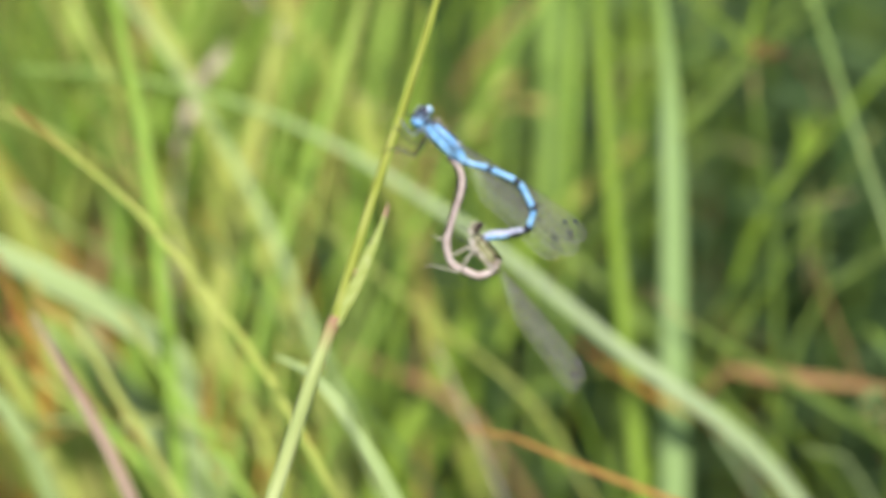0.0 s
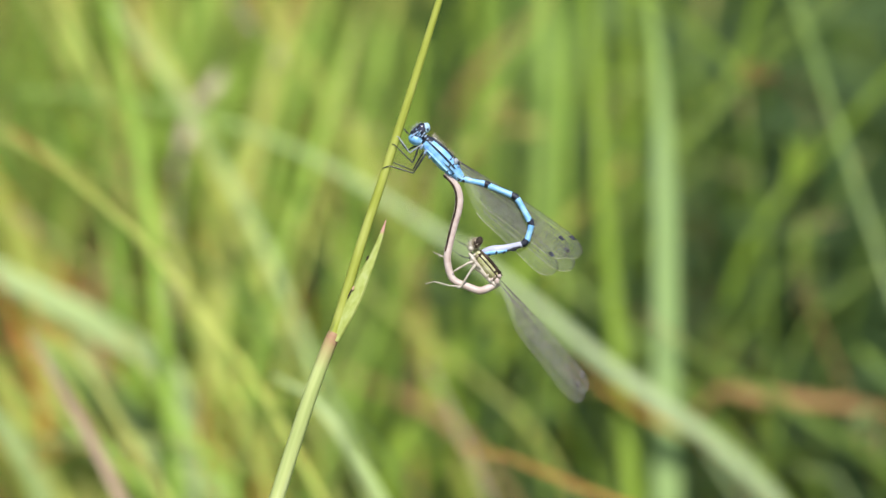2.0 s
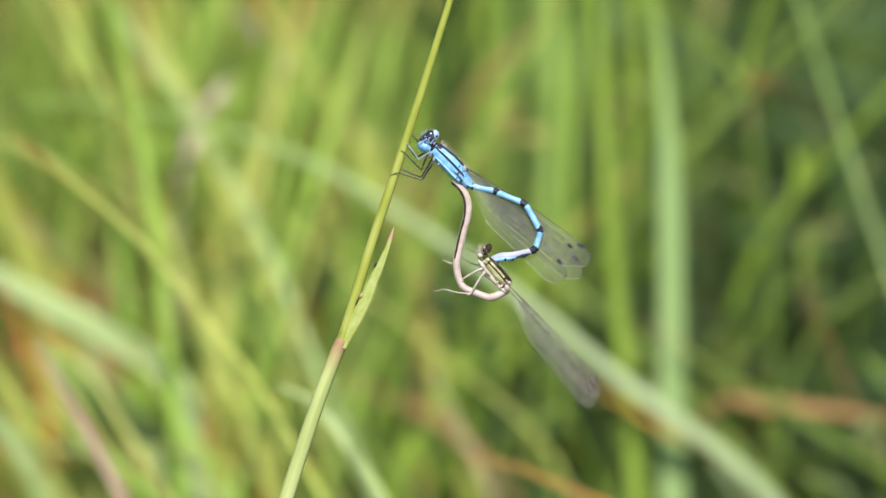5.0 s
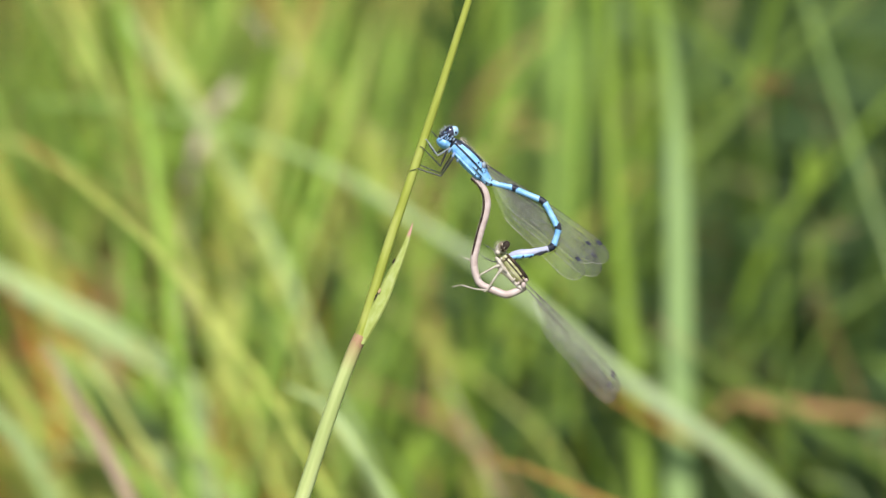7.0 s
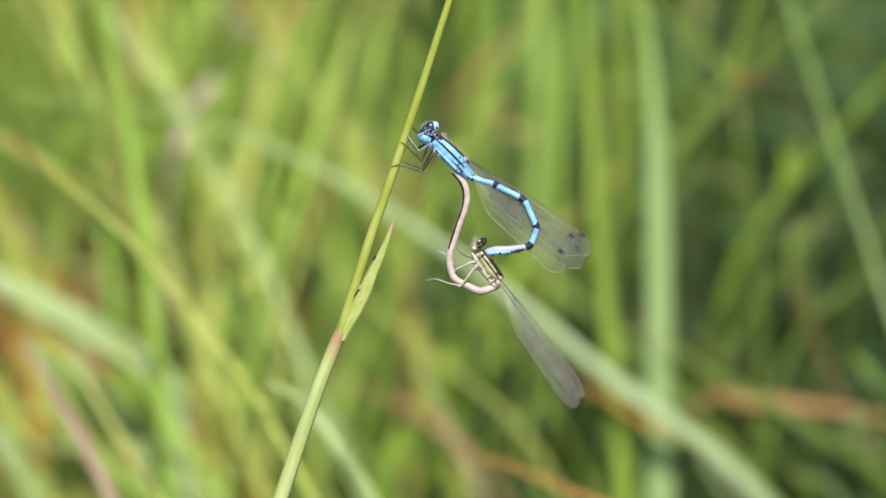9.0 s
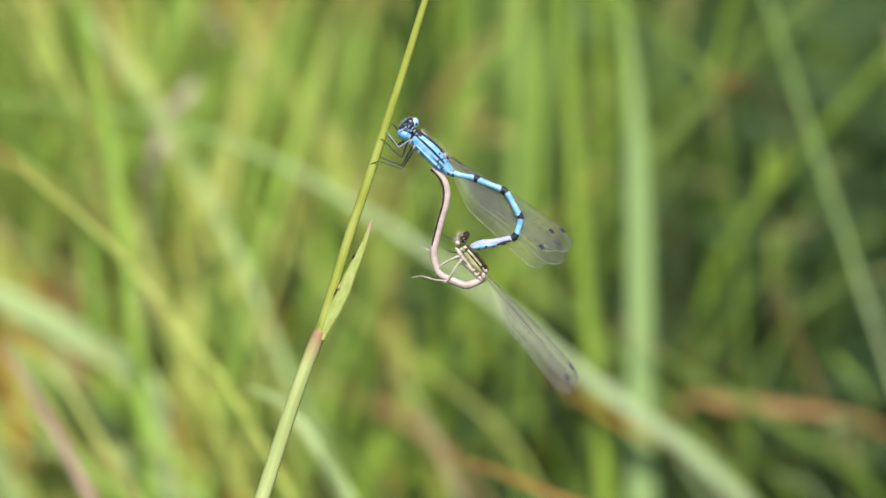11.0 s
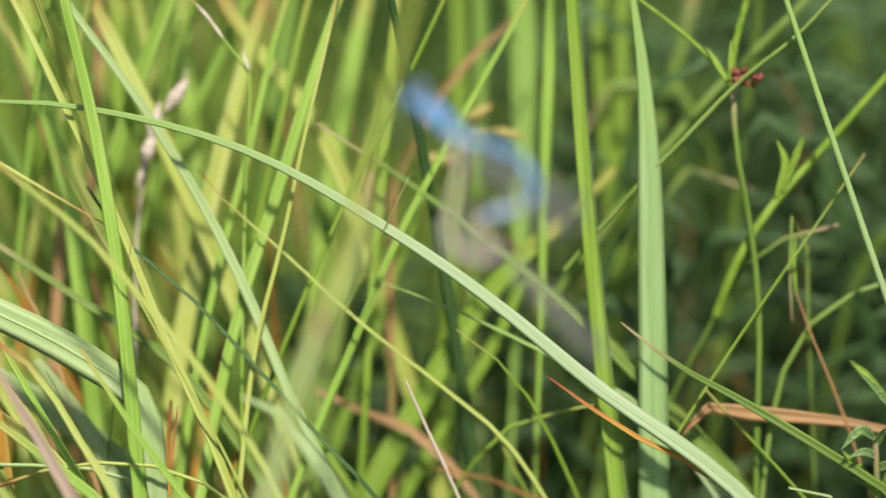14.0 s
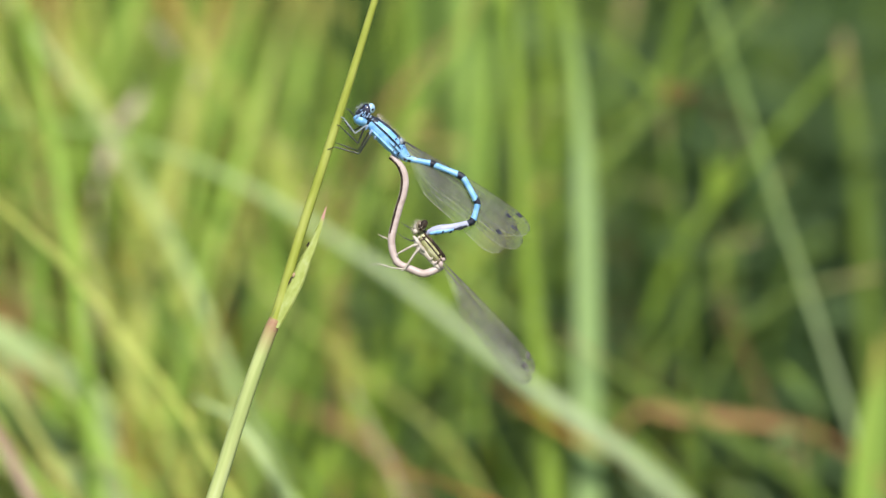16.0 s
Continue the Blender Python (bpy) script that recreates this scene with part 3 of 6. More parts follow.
def male():
    body = new("blue_damselfly")
    tagged(body, "bright blue male damselfly with black bands gripping the stem", "damselfly", group="mating damselflies")
    # head, broad from eye to eye
    head = part("head", tube(line([(-3.74, 17.20), (-3.30, 17.81), (-2.69, 18.33), (-2.08, 18.68), (-1.74, 18.85)], -0.1), [0.00040, 0.00100, 0.00112, 0.00098, 0.0005], n=20, sides=14, flat=1.3), BLACK, body, "black head with blue face and eye spots")
    for q, y, k in (((-3.04, 18.33), -1.5, 0.24), ((-2.69, 17.81), -1.45, 0.26), ((-2.26, 17.72), -1.35, 0.22), ((-2.87, 18.85), -1.5, 0.18), ((-2.00, 18.15), -1.4, 0.22), ((-2.52, 18.50), -1.72, 0.14), ((-3.35, 18.10), -1.45, 0.20), ((-2.10, 18.95), -1.60, 0.16), ((-3.20, 18.75), -1.35, 0.16), ((-1.75, 17.75), -1.30, 0.22), ((-1.45, 17.30), -1.20, 0.18)):
        part("head_mark", ball(mm(q, y), (k * 0.6 * MM, k * 0.6 * MM, k * 1.2 * MM), segs=10, turn=Matrix.Rotation(0.8, 3, "Y")), GREY_BLUE, head, "grey-blue mark")
    part("face", tube(line([(-4.05, 17.95), (-3.72, 17.50), (-3.04, 17.10), (-2.35, 16.80)], -0.40), [0.00045, 0.00084, 0.00088, 0.00045], n=14, sides=14, flat=1.35), BLUE, head, "blue face")
    part("lip", ball(mm((-3.65, 17.81), -1.25), (0.00022, 0.00022, 0.00050), turn=Matrix.Rotation(0.7, 3, "Y")), GREY_BLUE, head, "grey-blue lip")
    for y in (-1.1, 1.1):
        part("eye", ball(mm((-2.35, 18.85), y), (0.00086, 0.00066, 0.00092), turn=Matrix.Rotation(0.5, 3, "Y")), EYE_CAP, head, "dark shining eye")
        part("eye_rim", ball(mm((-1.65, 19.02), y * 0.92), (0.00062, 0.00060, 0.00080)), EYE_LIGHT, head, "pale blue rim of the eye")
        part("eye_spot", ball(mm((-1.48, 18.85), y * 1.22), (0.00026, 0.00026, 0.00034)), EYE_CAP, head, "dark spot in the rim")
        part("face_line", tube(line([(-3.13, 17.81), (-2.61, 18.33), (-2.43, 19.46)], y * 1.50), [0.00003, 0.00007, 0.00003], n=8, sides=6), BLUE, head, "blue line across the head")
        part("antenna", tube(line([(-3.30, 18.50), (-3.91, 19.02), (-4.43, 19.28)], y * 0.4), [0.00007, 0.00004, 0.00002], n=6, sides=5), LEG, head)
    bm = bmesh.new()
    rng = random.Random(14)
    for i in range(120):
        a = rng.uniform(0.3, 3.6)
        p = mm((-2.55, 18.35), rng.uniform(-1.2, 0.4)) + Vector((math.cos(a), 0, math.sin(a))) * 1.12 * MM
        tube([p, p + Vector((math.cos(a), rng.uniform(-0.4, 0.4), math.sin(a))) * rng.uniform(0.3, 0.7) * MM], [0.02 * MM, 0.008 * MM], sides=3, bm=bm, smooth_path=False)
    tagged(part("fuzz", bm, LEG_GREY, head, "fine pale hairs"), kind="stuff")
    part("neck", tube(line([(-2.26, 17.63), (-1.65, 17.11), (-1.04, 16.50)]), [0.0006, 0.00085, 0.0010], n=10, sides=12), BLACK, body, "black neck shield")
    # thorax
    A, B = (-1.74, 16.94), (3.65, 11.38)
    thorax = part("thorax", tube(line([A, (-0.69, 15.90), (0.69, 14.59), (1.91, 13.29), (2.95, 12.07), B]), [0.0009, 0.00132, 0.00148, 0.00145, 0.00118, 0.0007], n=30, sides=20, flat=0.95), BLUE, body, "bright blue thorax with black shoulder lines")
    part("back_stripe", shell_line(A, B, (0.02, 0.80), 1.12, -0.62, 0.27, 0.22), BLACK, thorax, "black back stripe")
    part("shoulder_stripe", shell_line(A, B, (0.03, 0.80), 0.30, -1.46, 0.15, 0.10), BLACK, thorax, "black shoulder line")
    part("back_line", shell_line(A, B, (0.04, 0.76), 1.34, -0.42, 0.11, 0.16), CREAM, thorax, "pale line along the back")
    for q, y, k in (((-2.35, 16.07), -0.8, 0.42), ((-1.74, 15.37), -0.9, 0.44), ((-1.04, 14.62), -0.8, 0.40), ((-2.78, 16.59), -0.6, 0.36)):
        part("hip", ball(mm(q, y), (k * 0.5 * MM, k * 0.5 * MM, k * 1.15 * MM), segs=12, turn=Matrix.Rotation(0.5, 3, "Y")), GREY_BLUE, thorax, "grey-blue hip")
    for q, y, k, m in (((2.08, 14.16), -1.15, 0.22, BLACK), ((2.52, 13.29), -1.05, 0.24, BLACK), ((2.40, 14.40), -0.80, 0.26, CREAM), ((2.75, 13.55), -0.95, 0.22, EYE_LIGHT), ((1.91, 13.12), -1.30, 0.22, BLACK), ((2.95, 12.60), -0.85, 0.26, BLACK), ((2.78, 14.07), -0.85, 0.30, GREY_BLUE), ((3.21, 13.03), -0.75, 0.28, GREY_BLUE), ((1.65, 12.33), -1.05, 0.20, BLACK), ((2.43, 11.99), -0.95, 0.22, BLACK)):
        part("wing_hinge_plate", ball(mm(q, y), (k * 0.6 * MM, k * 0.6 * MM, k * 1.15 * MM), segs=10, turn=Matrix.Rotation(0.6, 3, "Y")), m, thorax)
    part("side_stripe", shell_line(A, B, (0.10, 0.80), -0.80, -1.05, 0.20), BLUE, thorax, "blue flank")
    part("side_line", shell_line(A, B, (0.55, 0.86), -0.25, -1.40, 0.06), BLACK, thorax, "thin black side line")
    part("side_line", shell_line(A, B, (0.62, 0.98), -0.80, -1.05, 0.05), BLACK, thorax, "thin black side line")
    part("wing_socket", ball(mm((2.38, 14.55), -0.5), (0.00032, 0.0005, 0.00032)), BLACK, thorax, "dark wing socket")
    part("wing_socket", ball(mm((2.87, 13.81), -0.6), (0.0004, 0.0006, 0.0006)), LEG_GREY, thorax, "grey wing socket")
    bm = bmesh.new()
    rng = random.Random(4)
    for i in range(150):
        t = rng.uniform(-0.02, 0.8)
        q = Vector(A).lerp(Vector(B), t)
        n = Vector((0.72, 0.70))
        p = Vector((q.x + n.x * 1.30, rng.uniform(-0.8, 0.5), q.y + n.y * 1.30)) * MM
        d = Vector((rng.uniform(0.2, 1), rng.uniform(-0.5, 0.5), rng.uniform(0.3, 1))).normalized() * rng.uniform(0.4, 0.95) * MM
        tube([p, p + d], [0.017 * MM, 0.007 * MM], sides=3, bm=bm, smooth_path=False)
    tagged(part("fuzz", bm, CREAM, thorax, "fine pale hairs"), kind="stuff")
    # abdomen, bent down to the mate
    hinge = mm(ABDOMEN_AT)
    rel = lambda ps, y=0.0: [p - hinge for p in line(ps, y)]
    abd = part("abdomen", tube(rel([(2.78, 12.25), (3.30, 11.64), (4.00, 11.12)]), [0.0006, 0.00075, 0.00058], n=10, sides=14), BLUE, body, "long bent blue abdomen with black rings", hinge)
    r = 0.00046
    for q, y, k in (((2.69, 12.33), -0.62, 0.22), ((3.13, 11.81), -0.72, 0.18), ((3.65, 11.73), -0.50, 0.20), ((3.39, 11.03), -0.55, 0.16), ((4.08, 11.47), -0.42, 0.17)):
        part("waist_mark", ball(mm(q, y) - hinge, (k * MM, k * 0.7 * MM, k * 1.5 * MM), segs=10, turn=Matrix.Rotation(0.9, 3, "Y")), BLACK, abd, "black waist mark")
    for ps in ([(2.75, 12.75), (3.20, 12.00), (3.90, 11.45)], [(2.60, 11.85), (3.15, 11.35), (3.85, 10.95)], [(3.10, 12.25), (3.05, 11.75), (2.85, 11.45)]):
        part("waist_line", tube(rel(ps, -0.62), [0.00005, 0.00009, 0.00005], n=10, sides=6), BLACK, abd, "fine black waist line")
    segs = ([(3.91, 11.21), (5.56, 10.81), (7.38, 10.42)], [(7.90, 10.16), (9.73, 9.42), (11.55, 8.69)], [(12.33, 8.17), (13.33, 6.43), (14.25, 4.69)], [(14.51, 4.08), (14.20, 2.87), (13.81, 1.65)])
    for ps in segs:
        part("abdomen_segment", tube(rel(ps), [r * 1.12, r * 0.98, r, r * 1.1], n=14, sides=14), BLUE, abd)
    for ps, k in (([(7.25, 10.47), (7.64, 10.34), (8.03, 10.12)], 1.16), ([(11.42, 8.77), (11.90, 8.51), (12.42, 8.08)], 1.16), ([(14.16, 4.91), (14.42, 4.43), (14.55, 3.91)], 1.12), ([(13.85, 1.82), (13.55, 1.39), (13.03, 1.09)], 1.2), ([(3.74, 11.38), (4.08, 11.12), (4.34, 11.03)], 1.1)):
        part("abdomen_ring", tube(rel(ps), [r * k * 0.94, r * k, r * k * 0.94], n=8, sides=14), BLACK, abd, "black ring")
    part("abdomen_segment", tube(rel([(13.12, 1.13), (11.64, 0.78), (10.08, 0.43), (8.34, 0.26), (6.95, -0.17), (6.34, -0.43)]), [r * 1.05, r * 1.15, r * 1.3, r * 1.45, r * 1.25, r * 0.6], n=22, sides=14), PALE_BLUE, abd, "pale blue tail end")
    part("tail_patch", tube(rel([(10.77, 0.27), (9.47, 0.05), (8.17, -0.12), (7.12, -0.32)], -0.26), [r * 0.6, r * 0.85, r * 0.95, r * 0.6], n=14, sides=12), BLUE, abd, "bright blue tail patch")
    part("tail_mark", tube(rel([(12.86, 0.80), (11.81, 0.48), (10.77, 0.15)], -0.36), [r * 0.35, r * 0.55, r * 0.4], n=8, sides=10), BLACK, abd, "black tail mark")
    part("tail_mark", tube(rel([(9.21, 0.05), (9.03, -0.36)], -0.62), [r * 0.3, r * 0.35], n=4, sides=8), BLACK, abd, "black tail mark")
    part("tail_mark", tube(rel([(12.16, 0.40), (11.55, 0.10)], -0.5), [r * 0.3, r * 0.25], n=4, sides=8), BLACK, abd, "black tail mark")
    part("tail_mark", tube(rel([(10.51, -0.02), (10.08, -0.36)], -0.60), [r * 0.3, r * 0.25], n=4, sides=8), BLACK, abd, "black tail mark")
    part("tail_mark", tube(rel([(8.17, -0.46), (7.82, -0.62)], -0.58), [r * 0.3, r * 0.25], n=4, sides=8), BLACK, abd, "black tail mark")
    part("clasper", tube(rel([(6.60, -0.17), (6.17, 0.00), (5.82, -0.17)], -0.3), [r * 0.6, r * 0.5, r * 0.25], n=8, sides=8), BLACK, abd, "dark clasper at the tail")
    part("clasper", tube(rel([(6.60, -0.52), (6.17, -0.69), (5.91, -0.61)], 0.3), [r * 0.6, r * 0.5, r * 0.25], n=8, sides=8), BLACK, abd, "dark clasper at the tail")
    # folded wings
    zero = Vector((0, 0, 0))
    ws = [
        wing("forewing", (2.69, 14.33), (23.10, 0.90), 3.7, 0.2, 1.9, body, MEMBRANE, zero, label="clear veined forewing"),
        wing("hindwing", (3.04, 13.64), (22.05, -1.10), 3.9, 0.1, 1.6, body, MEMBRANE, zero, label="clear veined hind wing"),
        wing("forewing", (2.69, 14.25), (21.20, 0.85), 3.7, -0.4, 1.2, body, MEMBRANE, zero, label="clear veined forewing"),
        wing("hindwing", (3.04, 13.38), (19.50, -1.80), 4.0, -0.3, 0.9, body, MEMBRANE, zero, label="clear veined hind wing"),
    ]
    # legs reaching to the stem
    leg([(-2.35, 16.42), (-4.17, 15.20), (-5.91, 17.63), (-6.51, 17.81)], -0.9, -0.5, body, LEG_GREY, 0.13)
    leg([(-2.78, 16.07), (-3.74, 13.64), (-6.51, 16.42), (-6.95, 16.59)], -1.1, -0.7, body, LEG, 0.13)
    leg([(-1.74, 15.03), (-3.65, 12.07), (-7.30, 13.20), (-8.51, 12.77)], -1.1, -0.7, body, LEG, 0.14)
    leg([(-2.08, 15.37), (-3.74, 12.51), (-6.78, 13.72), (-7.30, 13.90)], 0.6, 0.5, body, LEG, 0.12)
    leg([(-2.95, 16.42), (-4.60, 15.55), (-5.65, 16.94), (-6.25, 17.20)], 0.6, 0.6, body, LEG, 0.12)
    leg([(-3.47, 17.46), (-4.26, 17.98), (-5.21, 19.02), (-5.56, 19.02)], 0.5, 0.4, body, LEG, 0.13)
    return body, abd, ws


def female():
    body = new("beige_damselfly")
    tagged(body, "beige and lime-green female damselfly, curled in the mating wheel", "damselfly", group="mating damselflies")
    head = part("head", tube(line([(5.12, 0.35), (5.47, 0.78), (5.91, 1.13), (6.34, 1.39), (6.60, 1.48)], -0.1), [0.0003, 0.00075, 0.00085, 0.0007, 0.0003], n=18, sides=14, flat=1.5), CREAM, body, "cream head with brown eyes")
    for y in (-1.0, 1.0):
        part("eye", ball(mm((5.99, 1.30), y), (0.00074, 0.00060, 0.00088), turn=Matrix.Rotation(-0.3, 3, "Y")), OCHRE, head, "ochre lower eye")
        part("eye_cap", ball(mm((6.42, 1.55), y * 1.20), (0.00058, 0.00052, 0.00084), turn=Matrix.Rotation(0.6, 3, "Y")), BROWN, head, "dark brown top of the eye")
        part("eye_patch", ball(mm((5.92, 1.13), y * 1.34), (0.00030, 0.00040, 0.00060), turn=Matrix.Rotation(-0.4, 3, "Y")), BROWN, head, "dark brown patch on the eye")
        part("brow", ball(mm((5.56, 1.56), y * 0.6), (0.00030, 0.00040, 0.00026)), CREAM, head, "cream brow")
        part("eye_line", tube(line([(5.73, 0.87), (6.34, 1.30), (6.60, 1.82)], y * 1.62), [0.00004, 0.00007, 0.00004], n=8, sides=5), CREAM, head, "cream line over the eye")
        part("antenna", tube(line([(5.30, 1.13), (4.86, 1.65), (4.60, 2.08)], y * 0.5), [0.00005, 0.00003, 0.00002], n=6, sides=5), LEG, head)
    bm = bmesh.new()
    rng = random.Random(15)
    for i in range(90):
        a = rng.uniform(0.4, 4.2)
        p = mm((5.91, 1.04), rng.uniform(-0.9, 0.4)) + Vector((math.cos(a), 0, math.sin(a))) * 0.85 * MM
        tube([p, p + Vector((math.cos(a), rng.uniform(-0.4, 0.4), math.sin(a))) * rng.uniform(0.3, 0.8) * MM], [0.02 * MM, 0.008 * MM], sides=3, bm=bm, smooth_path=False)
    tagged(part("fuzz", bm, CREAM, head, "fine pale hairs"), kind="stuff")
    part("mouth", ball(mm((5.21, 0.43), -0.7), (0.00045, 0.0007, 0.00045)), CREAM, head, "cream mouth")
    part("neck", tube(line([(5.99, 0.35), (6.25, -0.17), (6.60, -0.69)]), [0.0005, 0.00075, 0.0008], n=8, sides=12), LIME, body, "lime and black neck shield")
    A, B = (5.99, -0.17), (9.55, -4.34)
    thorax = part("thorax", tube(line([A, (6.69, -0.96), (7.64, -2.17), (8.60, -3.39), B]), [0.0006, 0.00098, 0.00112, 0.00104, 0.0006], n=26, sides=20, flat=1.08), LIME, body, "lime-green thorax with dark stripes")
    part("back_stripe", shell_line(A, B, (0.02, 0.97), 0.72, -0.86, 0.27, 0.14), BROWN, thorax, "dark back stripe")
    part("shoulder_stripe", shell_line(A, B, (0.05, 0.94), 0.12, -1.15, 0.13, 0.06), BROWN, thorax, "dark shoulder line")
    part("side_line", shell_line(A, B, (0.30, 0.95), -0.42, -1.12, 0.07), OCHRE, thorax, "faint ochre side line")
    for q, y, k, m in (((9.03, -3.04), -0.95, 0.26, BROWN), ((9.47, -3.56), -0.85, 0.22, BROWN), ((8.86, -3.91), -1.0, 0.30, OCHRE), ((8.43, -4.26), -0.95, 0.26, BEIGE), ((6.60, -0.52), -0.9, 0.28, BROWN), ((6.17, -0.78), -1.0, 0.24, OCHRE), ((5.73, -0.52), -0.9, 0.25, CREAM), ((7.73, -3.74), -0.95, 0.28, CREAM)):
        part("side_plate", ball(mm(q, y), (k * 0.7 * MM, k * 0.6 * MM, k * 1.3 * MM), segs=10, turn=Matrix.Rotation(0.7, 3, "Y")), m, thorax)
    part("breast", tube(line([(5.39, -0.96), (5.91, -2.00), (6.95, -3.04), (8.34, -4.60), (9.12, -5.12)], -0.45), [0.00045, 0.0006, 0.00042, 0.00032, 0.0003], n=18, sides=14), CREAM, thorax, "pale pinkish underside")
    for q, y in (((5.75, -1.35), -1.05), ((6.25, -2.05), -1.10), ((5.35, -0.75), -0.85)):
        part("hip", ball(mm(q, y), (0.00030, 0.00030, 0.00075), segs=12, turn=Matrix.Rotation(-0.75, 3, "Y")), CREAM, thorax, "pale pinkish hip")
    part("wing_socket", ball(mm((9.55, -3.74), -0.6), (0.0004, 0.0005, 0.0004)), BEIGE, thorax, "pink wing socket")
    part("wing_socket", ball(mm((9.21, -4.52), -0.6), (0.0004, 0.0005, 0.0006)), BEIGE, thorax, "pink wing socket")
    part("wing_socket", ball(mm((9.64, -3.21), -0.6), (0.0003, 0.0005, 0.0003)), BROWN, thorax, "dark wing socket")
    # abdomen curled up to the male's waist
    way = spline(line([(9.47, -4.75), (8.75, -5.22), (7.75, -5.68), (7.05, -5.95), (6.55, -6.02), (6.05, -5.90), (5.11, -5.55), (4.07, -5.15), (3.30, -4.82), (2.80, -4.55), (2.38, -4.15), (2.00, -3.31), (1.76, -2.51), (1.60, -1.49), (1.60, -0.45), (2.07, 1.81), (2.65, 4.17), (3.20, 6.08), (3.42, 7.65), (3.34, 8.95), (2.90, 10.15), (2.15, 11.15), (1.15, 11.98)]), 82)
    rad = [0.00052, 0.00060, 0.00060, 0.00056, 0.00058, 0.00060, 0.00060, 0.00062, 0.00066, 0.00060, 0.00045]
    abd = part("abdomen", tube(way[:5], [along(rad, i / 81) for i in range(5)], sides=14, smooth_path=False), BEIGE, body, "slim pinkish-beige abdomen with a dark back line")
    cuts = [3, 11, 21, 30, 39, 48, 57, 66, 73, 81]
    for a, b in zip(cuts, cuts[1:]):
        m = b - a
        prof = [along(rad, (a + m * k / 6) / 81) * (0.97, 0.985, 0.985, 0.985, 0.985, 0.99, 1.0)[k] for k in range(7)]
        part("abdomen_segment", tube(way[max(a - 1, 0):b + 1], prof, sides=14, smooth_path=False), BEIGE, abd)
    for a, b in zip(cuts[1:-1], cuts[2:]):
        ps = []
        for i in range(a, min(b + 2, 82)):
            tan = (way[min(i + 1, 81)] - way[i - 1]).normalized()
            out = Vector((-tan.z, 0, tan.x))
            ps.append(way[i] + out * along(rad, i / 81) * 0.60 + Vector((0, -1, 0)) * along(rad, i / 81) * 0.70)
        if a > 35:
            part("back_line", tube(ps, [0.00014, 0.00017, 0.00019, 0.00021], sides=8, smooth_path=False), BROWN, abd, "dark back line")
    # wings hanging back together
    hinge = mm(HINGE_AT)
    ws = [wing("forewing", (9.47, -4.08), (24.15, -20.11), 2.85, -0.3, 0.5, body, MEMBRANE_F, hinge, label="smoky veined forewing", veins=VEIN_SOFT),
          wing("hindwing", (9.29, -4.52), (23.54, -21.88), 2.85, -0.3, 0.2, body, MEMBRANE_F, hinge, label="smoky veined hind wing", veins=VEIN_SOFT),
          wing("forewing", (9.47, -4.08), (23.97, -20.65), 2.85, -0.7, -0.7, body, MEMBRANE_F, hinge, label="smoky veined forewing", veins=VEIN_SOFT),
          wing("hindwing", (9.29, -4.52), (23.19, -22.24), 2.85, -0.7, -0.5, body, MEMBRANE_F, hinge, label="smoky veined hind wing", veins=VEIN_SOFT)]
    # legs
    leg([(5.73, -1.48), (4.69, -1.82), (2.69, -2.95), (2.43, -3.21)], -1.0, -0.8, body, CREAM, 0.23, spines=False)
    leg([(5.99, -2.00), (5.12, -3.04), (3.65, -5.39), (3.13, -5.65)], -1.1, -0.8, body, CREAM, 0.23, spines=False)
    leg([(5.56, -0.96), (4.43, -0.96), (3.30, -0.43), (2.35, 0.35)], -0.8, -0.5, body, LEG, 0.10)
    leg([(5.47, -0.43), (4.69, 0.78), (3.47, 1.48), (2.95, 1.82)], 0.4, 0.6, body, LEG, 0.10)
    leg([(3.65, -5.39), (1.82, -5.21), (-0.35, -4.60), (-1.82, -4.95)], -0.9, -0.4, body, CREAM, 0.12)
    leg([(1.65, -1.82), (0.96, -0.78), (0.17, -0.43), (-0.52, -0.09)], 0.5, 0.7, body, CREAM, 0.14)
    return body, ws


ABDOMEN_AT = (3.56, 11.29)
HINGE_AT = (9.38, -4.34)
stem_thing = grass_stem()
male_thing, male_abdomen, male_wings = male()
female_thing, female_wings = female()


# ---- the grass behind ----
def rooted(pts, lean=0.0):
    """The points run on from the last one in a smooth bow down into the soil."""
    pts = [Vector(p) for p in pts]
    last, d = pts[-1], (pts[-1] - pts[-2]).normalized()
    out = []
    p, h = last.copy(), last.z + 0.02
    for k in range(1, 4):
        d = (d + Vector((0, 0.02 * lean, -0.75 if d.z > -0.7 else -0.25))).normalized()
        step = h * 0.16
        p = p + d * step
        if p.z < 0.05:
            break
        out.append(p.copy())
    end = Vector((p.x + d.x / max(-d.z, 0.4) * p.z * 0.4, p.y + 0.006 * lean, -0.025))
    return pts + out + [end]


def lengths(pts):
    return sum((Vector(q) - Vector(p)).length for p, q in zip(pts, pts[1:]))


